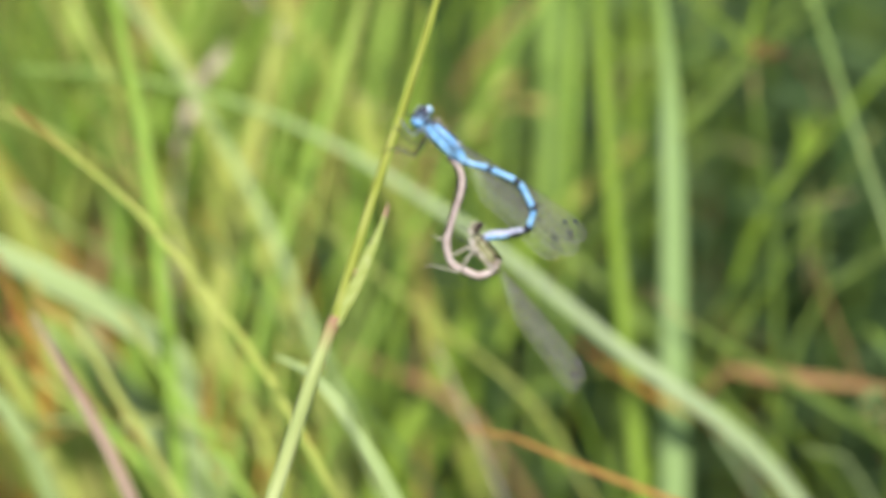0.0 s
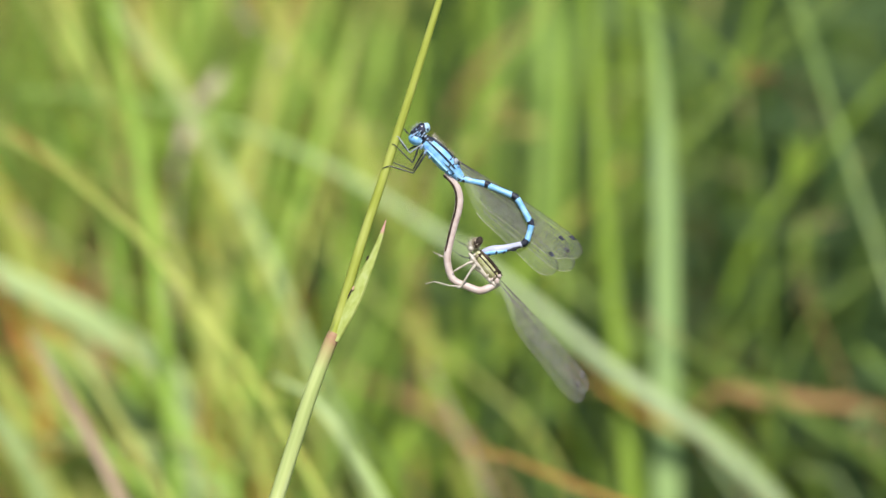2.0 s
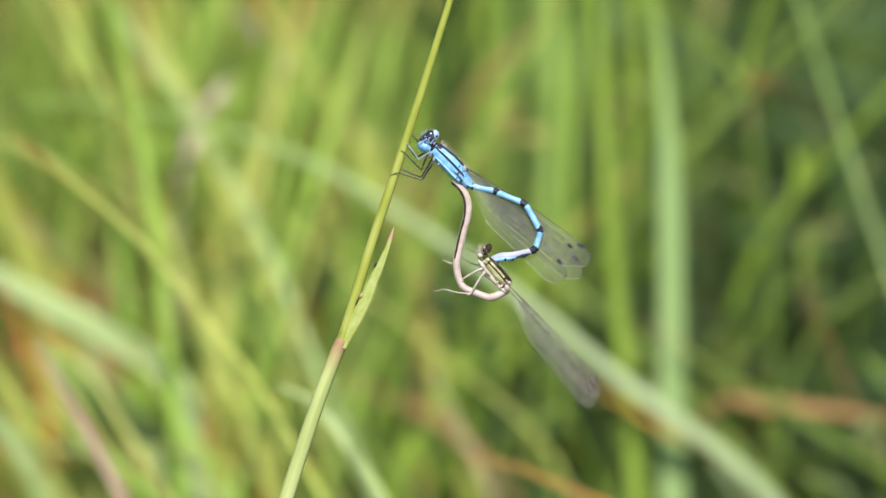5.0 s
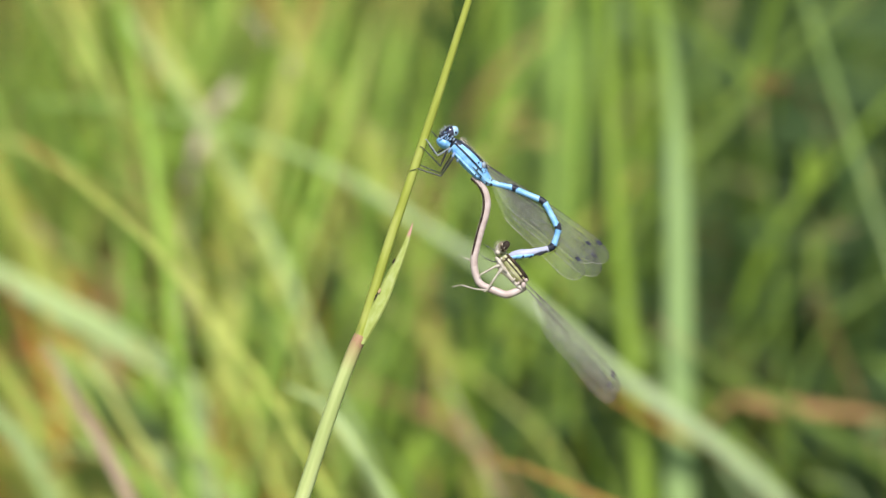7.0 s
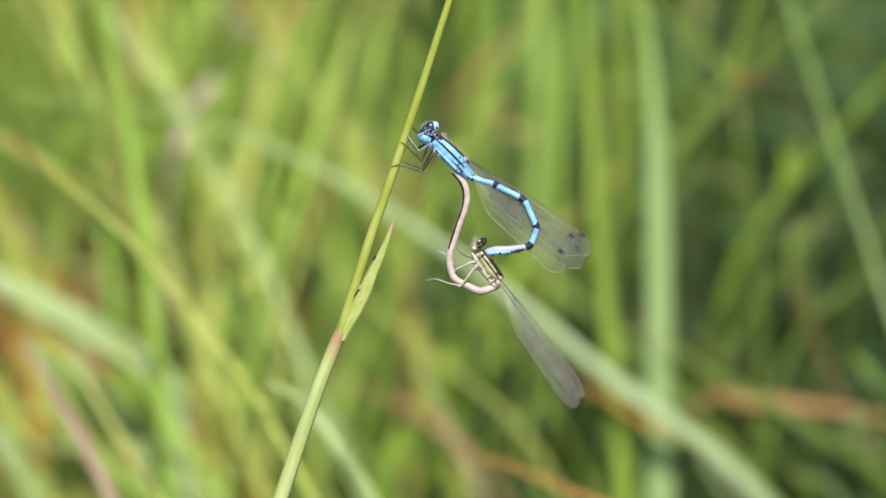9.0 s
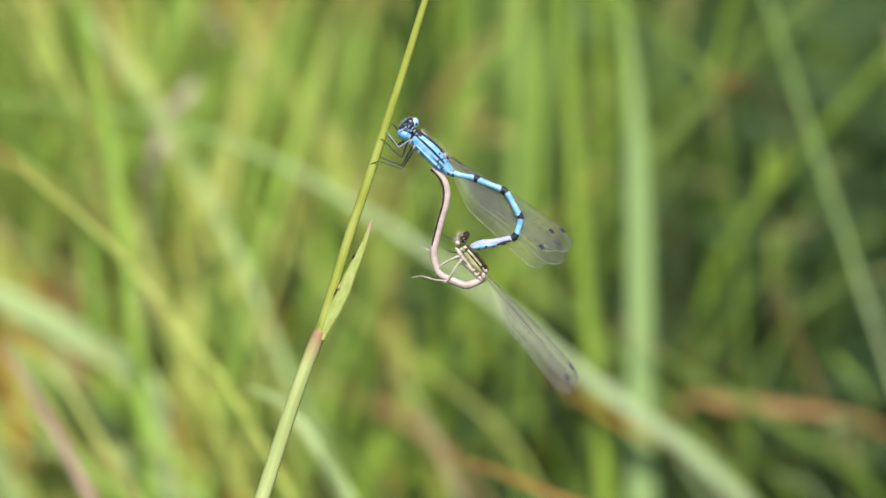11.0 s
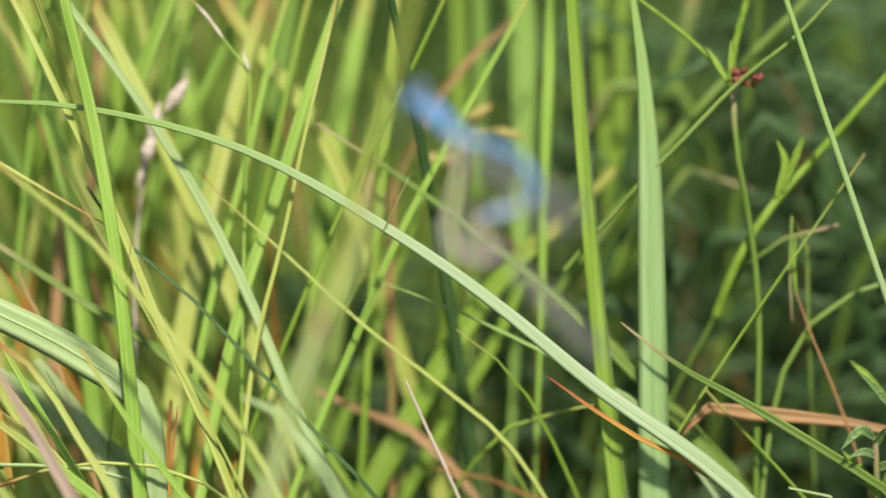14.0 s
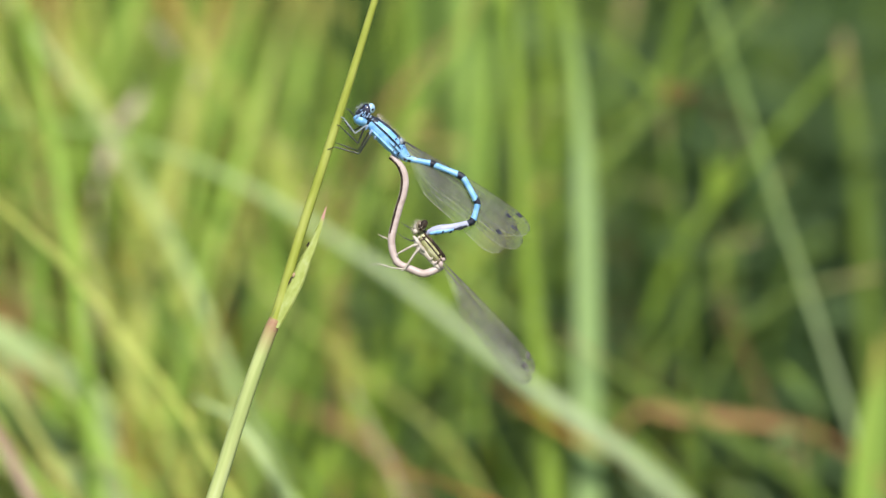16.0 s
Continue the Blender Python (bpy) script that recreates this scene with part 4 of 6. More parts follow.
def blade(pts, widths, material, label, fold=0.16, twist=0.3, n=46, face=(0.25, -1, 0.35), seed=0, lean=0.25, group="meadow grass"):
    """One shoot of grass: a leaf blade, from its tip down into the soil, with its midrib."""
    full = rooted(pts, lean)
    share = lengths(pts) / lengths(full)
    widths = [w * MM for w in widths]
    k = 24
    ws = [along(widths, min(i / k / share, 1.0)) for i in range(k + 1)]
    shoot = new("grass_shoot")
    tagged(shoot, label, "grass", group=group)
    shoot.location = full[-1]
    local = [Vector(p) - full[-1] for p in full]
    leaf = part("blade", ribbon(local, ws, n=n, fold=fold, twist=twist, face=face, seed=seed), material, shoot)
    if max(widths) > 0.002:
        part("sheath", tube([local[-1], local[-1].lerp(local[-2], 0.5), local[-2]], [ws[-1] * 0.42, ws[-1] * 0.40, ws[-1] * 0.30], n=8, sides=7), material, shoot)
    if max(widths) > 0.0012:
        f = Vector(face).normalized() * 0.00006
        part("midrib", tube([p - f for p in spline(local, n)], [max(w * 0.055, 0.00003) for w in ws], sides=6, smooth_path=False), material, leaf)
    return shoot


def stalk(pts, radii, material, label, n=40, group="meadow grass stalks"):
    """A round grass stalk, from its top down into the soil, with a joint."""
    full = rooted(pts)
    share = lengths(pts) / lengths(full)
    radii = [r * MM for r in radii]
    rs = [along(radii, min(i / 24 / share, 1.0)) for i in range(25)]
    shoot = new("grass_stalk")
    tagged(shoot, label, "grass", group=group)
    shoot.location = full[-1]
    local = [Vector(p) - full[-1] for p in full]
    part("culm", tube(local, rs, n=n, sides=7), material, shoot)
    way = spline(local, 40)
    for i in (24, 34):
        r = along(rs, i / 39)
        part("joint", tube([way[i], (way[i] + way[i + 1]) / 2, way[i + 1]], [r, r * 1.3, r], n=5, sides=7), material, shoot)
    return shoot


# name the colour by what it is; widths in millimetres from the tip down
blade([(-0.0685, 0.0743, 0.3069), (-0.0520, 0.0741, 0.3059), (-0.0261, 0.0723, 0.2993), (0.0006, 0.0683, 0.2845), (0.0144, 0.0656, 0.2747), (0.0273, 0.0627, 0.2643), (0.0523, 0.0578, 0.2453)], [0.5, 1.0, 1.3, 1.7, 2.1, 2.5, 2.8], SILVER, "long arching silvery-green grass blade across the meadow", n=70, fold=0.05, seed=1)
tall_blade = blade([(0.0238, 0.0866, 0.3335), (0.0246, 0.0830, 0.3200), (0.0263, 0.0763, 0.2948), (0.0285, 0.0695, 0.2697), (0.0313, 0.0630, 0.2453)], [1.7, 2.2, 2.4, 2.8, 3.0], GREEN, "tall mid-green grass blade with a hairy edge", n=60, seed=2)
blade([(0.0321, 0.0863, 0.3362), (0.0337, 0.0827, 0.3227), (0.0354, 0.0796, 0.3110), (0.0363, 0.0762, 0.2984), (0.0367, 0.0718, 0.2780), (0.0369, 0.0651, 0.2456)], [0.3, 0.7, 1.8, 3.6, 4.2, 4.4, 4.7, 5.0], MINT, "broad upright pale green grass blade", n=60, twist=0.15, fold=0.06, face=(0.1,-1,0.3), seed=3)
stalk([(0.0535, 0.0812, 0.3327), (0.0576, 0.0781, 0.3210), (0.0641, 0.0729, 0.3017), (0.0719, 0.0669, 0.2791), (0.0804, 0.0620, 0.2534)], [0.45, 0.5, 0.55, 0.6], SILVER, "slim pale grass stalk leaning over")
blade([(-0.0556, 0.0771, 0.3326), (-0.0535, 0.0744, 0.3226), (-0.0491, 0.0695, 0.3042), (-0.0456, 0.0636, 0.2825), (-0.0423, 0.0545, 0.2483)], [1.4, 1.8, 2.1, 2.2, 2.3], BRIGHT, "upright bright green grass blade", n=60, seed=5)
blade([(-0.0755, 0.0656, 0.2822), (-0.0660, 0.0642, 0.2767), (-0.0548, 0.0627, 0.2712), (-0.0434, 0.0607, 0.2640), (-0.0417, 0.0602, 0.2621), (-0.0409, 0.0596, 0.2596), (-0.0397, 0.0574, 0.2475)], [3.0, 4.6, 5.2, 5.2, 3.8, 3.4], PALE, "pale green grass blade bent over at a kink", n=70, fold=0.07, seed=6)
blade([(-0.0667, 0.0827, 0.3305), (-0.0615, 0.0802, 0.3213), (-0.0547, 0.0765, 0.3074), (-0.0461, 0.0717, 0.2893), (-0.0385, 0.0667, 0.2709), (-0.0312, 0.0625, 0.2549)], [0.9, 1.1, 1.2, 1.3, 1.5], YELLOW, "yellow-green narrow grass blade", n=60, seed=7)
blade([(-0.0582, 0.0857, 0.3262), (-0.0530, 0.0839, 0.3194), (-0.0418, 0.0798, 0.3043), (-0.0323, 0.0758, 0.2891), (-0.0255, 0.0721, 0.2756), (-0.0195, 0.0683, 0.2613), (-0.0118, 0.0640, 0.2453)], [0.9, 1.3, 1.5, 1.6, 1.7, 1.7], PALE, "slanting pale green grass blade in the tuft", n=60, seed=8)
blade([(-0.0676, 0.0533, 0.3058), (-0.0574, 0.0512, 0.2979), (-0.0497, 0.0495, 0.2917), (-0.0404, 0.0467, 0.2813), (-0.0311, 0.0437, 0.2701), (-0.0226, 0.0402, 0.2568)], [0.6, 0.9, 1.0, 1.1, 1.2], YELLOW, "thin yellow-green blade in front of the tuft", n=60, seed=9)
blade([(-0.0335, 0.0774, 0.2951), (-0.0306, 0.0764, 0.2916), (-0.0202, 0.0740, 0.2825), (-0.0081, 0.0711, 0.2717), (0.0057, 0.0683, 0.2611), (0.0152, 0.0670, 0.2524)], [0.15, 0.4, 0.55, 0.6, 0.7], YELLOW, "fine grass blade with an orange withered tip", n=60, seed=10)
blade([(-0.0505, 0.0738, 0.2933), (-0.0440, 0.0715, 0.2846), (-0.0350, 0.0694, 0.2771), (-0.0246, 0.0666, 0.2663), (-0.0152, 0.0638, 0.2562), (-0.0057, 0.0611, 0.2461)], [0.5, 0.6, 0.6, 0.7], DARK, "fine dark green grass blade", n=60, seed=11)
blade([(-0.0151, 0.0830, 0.3008), (-0.0028, 0.0810, 0.2931), (0.0111, 0.0783, 0.2832), (0.0211, 0.0762, 0.2751), (0.0310, 0.0737, 0.2658), (0.0519, 0.0697, 0.2432)], [0.3, 0.9, 1.1, 1.3, 2.1, 2.6], OLIVE, "olive-green grass blade with a tan tip", n=60, seed=12)
blade([(-0.0053, 0.0728, 0.2780), (0.0058, 0.0717, 0.2739), (0.0188, 0.0701, 0.2679), (0.0270, 0.0690, 0.2637), (0.0370, 0.0692, 0.2570)], [0.2, 0.5, 0.7, 0.7], SILVER, "narrow straw-pale grass blade", n=50, seed=13)
stalk([(0.0079, 0.0880, 0.3270), (0.0048, 0.0860, 0.3195), (-0.0027, 0.0819, 0.3044), (-0.0115, 0.0774, 0.2876), (-0.0186, 0.0732, 0.2717), (-0.0266, 0.0699, 0.2518)], [0.3, 0.36, 0.4, 0.42], GREEN, "fine upright green grass stalk")
blade([(0.0201, 0.0892, 0.3240), (0.0166, 0.0874, 0.3172), (0.0060, 0.0825, 0.2988), (-0.0028, 0.0782, 0.2828), (-0.0099, 0.0740, 0.2669), (-0.0166, 0.0699, 0.2518)], [0.7, 0.9, 1.1, 1.2, 1.2], BRIGHT, "leaning yellow-green grass blade", n=60, seed=15)
blade([(-0.0078, 0.0885, 0.3288), (-0.0115, 0.0860, 0.3196), (-0.0162, 0.0824, 0.3061), (-0.0211, 0.0783, 0.2910), (-0.0255, 0.0750, 0.2785), (-0.0295, 0.0712, 0.2642), (-0.0335, 0.0660, 0.2449)], [1.0, 1.6, 1.9, 1.9, 1.8, 1.8], BRIGHT, "leaning bright grass blade in a thick tuft", n=60, seed=16)
blade([(-0.0104, 0.0839, 0.3272), (-0.0126, 0.0812, 0.3171), (-0.0170, 0.0765, 0.2996), (-0.0202, 0.0727, 0.2853), (-0.0246, 0.0682, 0.2686), (-0.0274, 0.0621, 0.2460)], [0.5, 0.6, 0.7, 0.8], YELLOW, "narrow yellow-green blade in a thick tuft", n=60, seed=17)
blade([(-0.0165, 0.0912, 0.3237), (-0.0196, 0.0899, 0.3187), (-0.0254, 0.0840, 0.2968), (-0.0303, 0.0793, 0.2791), (-0.0339, 0.0750, 0.2631), (-0.0371, 0.0698, 0.2438)], [0.8, 1.1, 1.2, 1.4], BRIGHT, "leaning bright grass blade in a thick tuft", n=60, seed=18)
blade([(-0.0144, 0.0951, 0.3228), (-0.0162, 0.0938, 0.3177), (-0.0202, 0.0895, 0.3017), (-0.0243, 0.0850, 0.2848), (-0.0292, 0.0793, 0.2637), (-0.0329, 0.0737, 0.2426)], [0.8, 1.0, 1.2, 1.4], GREEN, "leaning green grass blade in a thick tuft", n=60, seed=19)
blade([(-0.0156, 0.0819, 0.2581), (-0.0083, 0.0811, 0.2549), (-0.0030, 0.0806, 0.2530), (0.0031, 0.0796, 0.2492)], [0.6, 1.5, 1.6, 1.3], DRY, "withered orange grass blade lying across", n=40, seed=20)
blade([(0.0031, 0.0403, 0.2573), (0.0043, 0.0405, 0.2581), (0.0086, 0.0402, 0.2568), (0.0145, 0.0395, 0.2543), (0.0234, 0.0386, 0.2508), (0.0354, 0.0374, 0.2464), (0.0482, 0.0378, 0.2401)], [0.3, 0.8, 0.9, 0.9, 0.9, 0.9], TAN, "tan and yellow withered blade curving over in front", n=40, seed=120)
stalk([(-0.0014, 0.0669, 0.2636), (0.0022, 0.0647, 0.2557), (0.0069, 0.0621, 0.2457)], [0.2, 0.3, 0.32], SEED, "dry pinkish grass stalk")
blade([(0.0206, 0.0631, 0.2652), (0.0265, 0.0620, 0.2610), (0.0342, 0.0607, 0.2562), (0.0416, 0.0608, 0.2524), (0.0481, 0.0605, 0.2477)], [0.25, 0.8, 0.9, 0.7], ORANGE, "yellow withered blade with red tip", n=40, seed=22)
blade([(0.0405, 0.0684, 0.2541), (0.0424, 0.0693, 0.2572), (0.0459, 0.0696, 0.2585), (0.0518, 0.0694, 0.2575), (0.0623, 0.0691, 0.2565), (0.0754, 0.0693, 0.2536)], [0.8, 2.2, 2.5, 2.0, 1.4, 1.0], DRY, "curled orange-brown withered grass blade", n=50, fold=0.25, seed=23)
stalk([(0.0843, 0.0772, 0.2789), (0.0738, 0.0766, 0.2766), (0.0651, 0.0757, 0.2733), (0.0589, 0.0739, 0.2669), (0.0554, 0.0712, 0.2568), (0.0536, 0.0678, 0.2438)], [0.35, 0.45, 0.5, 0.5], OLIVE, "arching grey-green grass stalk")
blade([(0.0318, 0.0672, 0.2728), (0.0400, 0.0656, 0.2666), (0.0516, 0.0639, 0.2603), (0.0646, 0.0618, 0.2525), (0.0733, 0.0612, 0.2465)], [0.2, 0.9, 1.4, 1.4, 1.3], OLIVE, "drooping olive grass blade with brown flecks", n=50, seed=25)
stalk([(0.0448, 0.0684, 0.2617), (0.0526, 0.0662, 0.2533), (0.0612, 0.0637, 0.2440)], [0.18, 0.22, 0.25], GREEN, "hair-thin green grass stalk")
stalk([(0.0698, 0.0778, 0.2967), (0.0615, 0.0747, 0.2851), (0.0519, 0.0711, 0.2718), (0.0444, 0.0682, 0.2609), (0.0361, 0.0665, 0.2470)], [0.15, 0.2, 0.24, 0.26], GREEN, "hair-thin green grass stalk")
stalk([(0.0591, 0.0742, 0.2754), (0.0602, 0.0733, 0.2720), (0.0634, 0.0712, 0.2644), (0.0666, 0.0691, 0.2564)], [0.15, 0.24, 0.28], DRY, "thin red-brown dead stalk")
blade([(-0.0648, 0.0453, 0.2747), (-0.0635, 0.0447, 0.2722), (-0.0600, 0.0432, 0.2664), (-0.0556, 0.0415, 0.2590), (-0.0510, 0.0391, 0.2503)], [0.4, 1.5, 2.0, 1.9], PINK, "pinkish grass stem sheath in front of the tuft", n=40, fold=0.3, seed=29)
blade([(-0.0263, 0.0375, 0.2698), (-0.0229, 0.0373, 0.2690), (-0.0191, 0.0363, 0.2655), (-0.0147, 0.0348, 0.2597), (-0.0107, 0.0331, 0.2535)], [0.5, 1.6, 2.3, 2.5], PALE, "pale green blade curving over in front", n=50, seed=30)
blade([(-0.0659, 0.0619, 0.2760), (-0.0582, 0.0583, 0.2626), (-0.0497, 0.0545, 0.2484)], [0.8, 1.1, 1.3], BRIGHT, "green grass blade low in the tuft", seed=31)
blade([(-0.0648, 0.0552, 0.2742), (-0.0580, 0.0539, 0.2692), (-0.0520, 0.0514, 0.2600), (-0.0452, 0.0485, 0.2492)], [0.8, 1.1, 1.3], YELLOW, "yellowish grass blade low in the tuft", seed=32)
blade([(-0.0690, 0.0790, 0.2858), (-0.0508, 0.0758, 0.2739), (-0.0378, 0.0735, 0.2654), (-0.0274, 0.0701, 0.2527), (-0.0223, 0.0679, 0.2442)], [0.8, 1.2, 1.5, 1.5], OLIVE, "slanting olive grass blade", n=50, seed=33)
blade([(-0.0366, 0.0640, 0.2608), (-0.0374, 0.0622, 0.2541), (-0.0384, 0.0600, 0.2458)], [0.15, 0.7, 0.8], ORANGE, "bright orange withered grass spike", n=24, seed=34)
blade([(-0.0230, 0.0777, 0.2732), (-0.0257, 0.0743, 0.2606), (-0.0275, 0.0718, 0.2513), (-0.0288, 0.0696, 0.2429)], [0.4, 0.9, 1.0], ORANGE, "orange withered grass blade", n=24, seed=35)
blade([(-0.0617, 0.0772, 0.2790), (-0.0578, 0.0752, 0.2714), (-0.0544, 0.0727, 0.2621), (-0.0510, 0.0700, 0.2520)], [0.3, 0.7, 0.8], DRY, "dead brown grass blade", n=30, seed=36)
blade([(-0.0397, 0.0880, 0.2805), (-0.0327, 0.0854, 0.2711), (-0.0232, 0.0827, 0.2609), (-0.0145, 0.0797, 0.2498)], [0.5, 1.0, 1.2], GREEN, "green grass blade in the tuft", n=40, seed=37)
blade([(-0.0476, 0.1073, 0.3219), (-0.0463, 0.1041, 0.3100), (-0.0469, 0.0987, 0.2896), (-0.0475, 0.0918, 0.2640)], [1.8, 2.6, 2.8], GREEN, "broad green grass blade deep in the tuft", seed=38)
blade([(-0.0358, 0.1153, 0.3209), (-0.0362, 0.1119, 0.3081), (-0.0355, 0.1091, 0.2978), (-0.0339, 0.1036, 0.2772), (-0.0332, 0.0972, 0.2532)], [1.8, 2.8, 3.0], BRIGHT, "broad bright grass blade deep in the tuft", seed=39)
blade([(0.0152, 0.1162, 0.3394), (0.0164, 0.1114, 0.3215), (0.0172, 0.1079, 0.3087), (0.0174, 0.1033, 0.2916), (0.0161, 0.0974, 0.2694), (0.0150, 0.0910, 0.2455)], [2.5, 4.0, 4.8, 4.0, 1.4, 0.8], FRESH, "broad fresh green grass blade deep in the tuft", seed=40)
blade([(0.0231, 0.1025, 0.3424), (0.0224, 0.0977, 0.3246), (0.0215, 0.0943, 0.3120), (0.0204, 0.0889, 0.2916), (0.0197, 0.0830, 0.2696), (0.0188, 0.0775, 0.2493)], [1.6, 2.0, 2.0, 1.6, 0.8, 0.6], BRIGHT, "upright bright grass blade deep in the tuft", seed=41)
blade([(0.0244, 0.0909, 0.2838), (0.0138, 0.0884, 0.2746), (0.0058, 0.0855, 0.2636), (-0.0031, 0.0816, 0.2492), (-0.0084, 0.0791, 0.2399)], [2.2, 3.4, 3.9, 4.1], GREEN, "broad slanting green blade deep in the tuft", seed=42)
blade([(0.0315, 0.0947, 0.2901), (0.0200, 0.0915, 0.2783), (0.0111, 0.0870, 0.2613), (0.0022, 0.0833, 0.2478)], [1.3, 1.8, 2.0], GREEN, "slanting green blade deep in the tuft", seed=43)
blade([(0.0182, 0.0863, 0.2742), (0.0251, 0.0849, 0.2691), (0.0330, 0.0831, 0.2623), (0.0435, 0.0801, 0.2512), (0.0522, 0.0776, 0.2418)], [0.8, 1.6, 2.0], GREEN, "slanting mid-green blade deep in the tuft", seed=44)
blade([(-0.0072, 0.1005, 0.2888), (-0.0117, 0.0964, 0.2735), (-0.0154, 0.0919, 0.2565), (-0.0173, 0.0871, 0.2386)], [3.0, 6.0, 6.4], OLIVE, "broad olive blade deep in the tuft", seed=45)
blade([(0.0172, 0.1049, 0.3130), (0.0106, 0.1035, 0.3075), (0.0057, 0.1021, 0.3025), (0.0008, 0.1019, 0.2939)], [0.3, 1.5, 1.4, 0.6], DRY, "dead red-brown blade hanging in the tuft", n=40, seed=46)
blade([(-0.0028, 0.0923, 0.2891), (-0.0038, 0.0887, 0.2755), (-0.0037, 0.0841, 0.2586)], [0.5, 1.1, 1.0], DRY, "dead brown blade in the tuft", n=40, seed=146)
blade([(-0.0324, 0.1010, 0.3215), (-0.0264, 0.0983, 0.3113), (-0.0203, 0.0964, 0.3045), (-0.0133, 0.0937, 0.2943), (-0.0081, 0.0920, 0.2801)], [1.8, 2.6, 3.0], YELLOW, "broad yellowish blade deep in the tuft", seed=47)
blade([(-0.0494, 0.1088, 0.3198), (-0.0493, 0.1061, 0.3096), (-0.0500, 0.1024, 0.2959), (-0.0515, 0.0970, 0.2755)], [0.8, 1.4, 1.4], DRY, "dead brown blade deep in the tuft", seed=48)
blade([(-0.0548, 0.0961, 0.2876), (-0.0553, 0.0935, 0.2782), (-0.0562, 0.0908, 0.2680), (-0.0568, 0.0863, 0.2510)], [1.0, 1.8, 1.6], DRY, "dead brown blade deep in the tuft", seed=49)
blade([(0.0306, 0.1240, 0.3376), (0.0303, 0.1189, 0.3187), (0.0293, 0.1152, 0.3050), (0.0305, 0.1102, 0.2861), (0.0317, 0.1042, 0.2638)], [1.4, 1.9, 2.0], GREEN, "green grass blade deep in the tuft", seed=50)
blade([(0.0454, 0.1189, 0.3186), (0.0431, 0.1157, 0.3066), (0.0386, 0.1120, 0.2929), (0.0353, 0.1074, 0.2758)], [1.4, 1.9, 2.0], OLIVE, "olive grass blade deep in the tuft", seed=51)
blade([(-0.0595, 0.1186, 0.3176), (-0.0583, 0.1149, 0.3038), (-0.0597, 0.1103, 0.2867), (-0.0608, 0.1034, 0.2609)], [1.6, 2.2, 2.4], GREEN, "green grass blade deep in the tuft", seed=52)
blade([(-0.0511, 0.0547, 0.2725), (-0.0408, 0.0507, 0.2575), (-0.0349, 0.0487, 0.2500)], [0.5, 1.0, 1.2], BRIGHT, "green grass blade low in the tuft", seed=53)
blade([(-0.0658, 0.0541, 0.2625), (-0.0573, 0.0524, 0.2562), (-0.0478, 0.0504, 0.2486)], [0.9, 1.6, 1.8], BRIGHT, "green grass blade low in the tuft", seed=54)
stalk([(-0.0671, 0.0598, 0.2528), (-0.0506, 0.0596, 0.2521), (-0.0437, 0.0592, 0.2505), (-0.0360, 0.0581, 0.2463)], [0.3, 0.35, 0.35], PALE, "thin pale stalk lying low in the tuft")
stalk([(-0.0652, 0.0550, 0.2503), (-0.0557, 0.0558, 0.2532), (-0.0436, 0.0560, 0.2540), (-0.0341, 0.0554, 0.2516), (-0.0272, 0.0542, 0.2474)], [0.3, 0.3, 0.35], YELLOW, "thin yellow stalk arching low in the tuft")

blade([(-0.0477, 0.0713, 0.2879), (-0.0556, 0.0725, 0.2923), (-0.0651, 0.0739, 0.2976), (-0.0738, 0.0748, 0.3008)], [0.2, 0.6, 0.7, 0.7], YELLOW, "fine yellow blade drooping into the tuft", n=50, seed=121)
blade([(-0.0585, 0.0988, 0.2823), (-0.0621, 0.0938, 0.2636), (-0.0658, 0.0874, 0.2397)], [0.8, 2.4, 2.4], ORANGE, "orange withered blade deep in the tuft", n=40, seed=122)
blade([(-0.0294, 0.0918, 0.2639), (-0.0330, 0.0881, 0.2503), (-0.0349, 0.0852, 0.2392)], [0.6, 1.8, 2.0], ORANGE, "orange withered blade deep in the tuft", n=40, seed=123)
blade([(-0.0681, 0.0908, 0.2681), (-0.0629, 0.0876, 0.2561), (-0.0595, 0.0833, 0.2400)], [0.8, 2.2, 2.4], YELLOW, "broad yellow blade low in the tuft", n=40, seed=124)
blade([(-0.0524, 0.0952, 0.3230), (-0.0464, 0.0920, 0.3112), (-0.0386, 0.0879, 0.2959), (-0.0317, 0.0841, 0.2815), (-0.0248, 0.0793, 0.2637)], [1.4, 2.8, 3.2, 3.2], YELLOW, "broad yellow-green blade in the sunny tuft", n=50, seed=125)
blade([(-0.0219, 0.0990, 0.3219), (-0.0264, 0.0950, 0.3067), (-0.0318, 0.0895, 0.2864), (-0.0363, 0.0841, 0.2661), (-0.0391, 0.0782, 0.2441)], [1.4, 3.0, 3.4, 3.4], YELLOW, "broad yellow-green blade in the sunny tuft", n=50, seed=126)
blade([(-0.0613, 0.0972, 0.3226), (-0.0587, 0.0931, 0.3074), (-0.0536, 0.0879, 0.2879), (-0.0511, 0.0822, 0.2667)], [1.6, 3.0, 3.2, 3.2], BRIGHT, "broad bright green blade in the sunny tuft", n=50, seed=127)
blade([(-0.0061, 0.1127, 0.3186), (-0.0098, 0.1085, 0.3032), (-0.0134, 0.1037, 0.2853), (-0.0154, 0.0975, 0.2622)], [1.8, 3.2, 3.6, 3.6], BRIGHT, "broad bright green blade in the sunny tuft", n=50, seed=128)
blade([(-0.0693, 0.0755, 0.2650), (-0.0571, 0.0737, 0.2582), (-0.0467, 0.0714, 0.2497), (-0.0398, 0.0696, 0.2429)], [2.0, 4.0, 4.6, 4.6], PALE, "broad pale blade low in the tuft", n=50, seed=129)
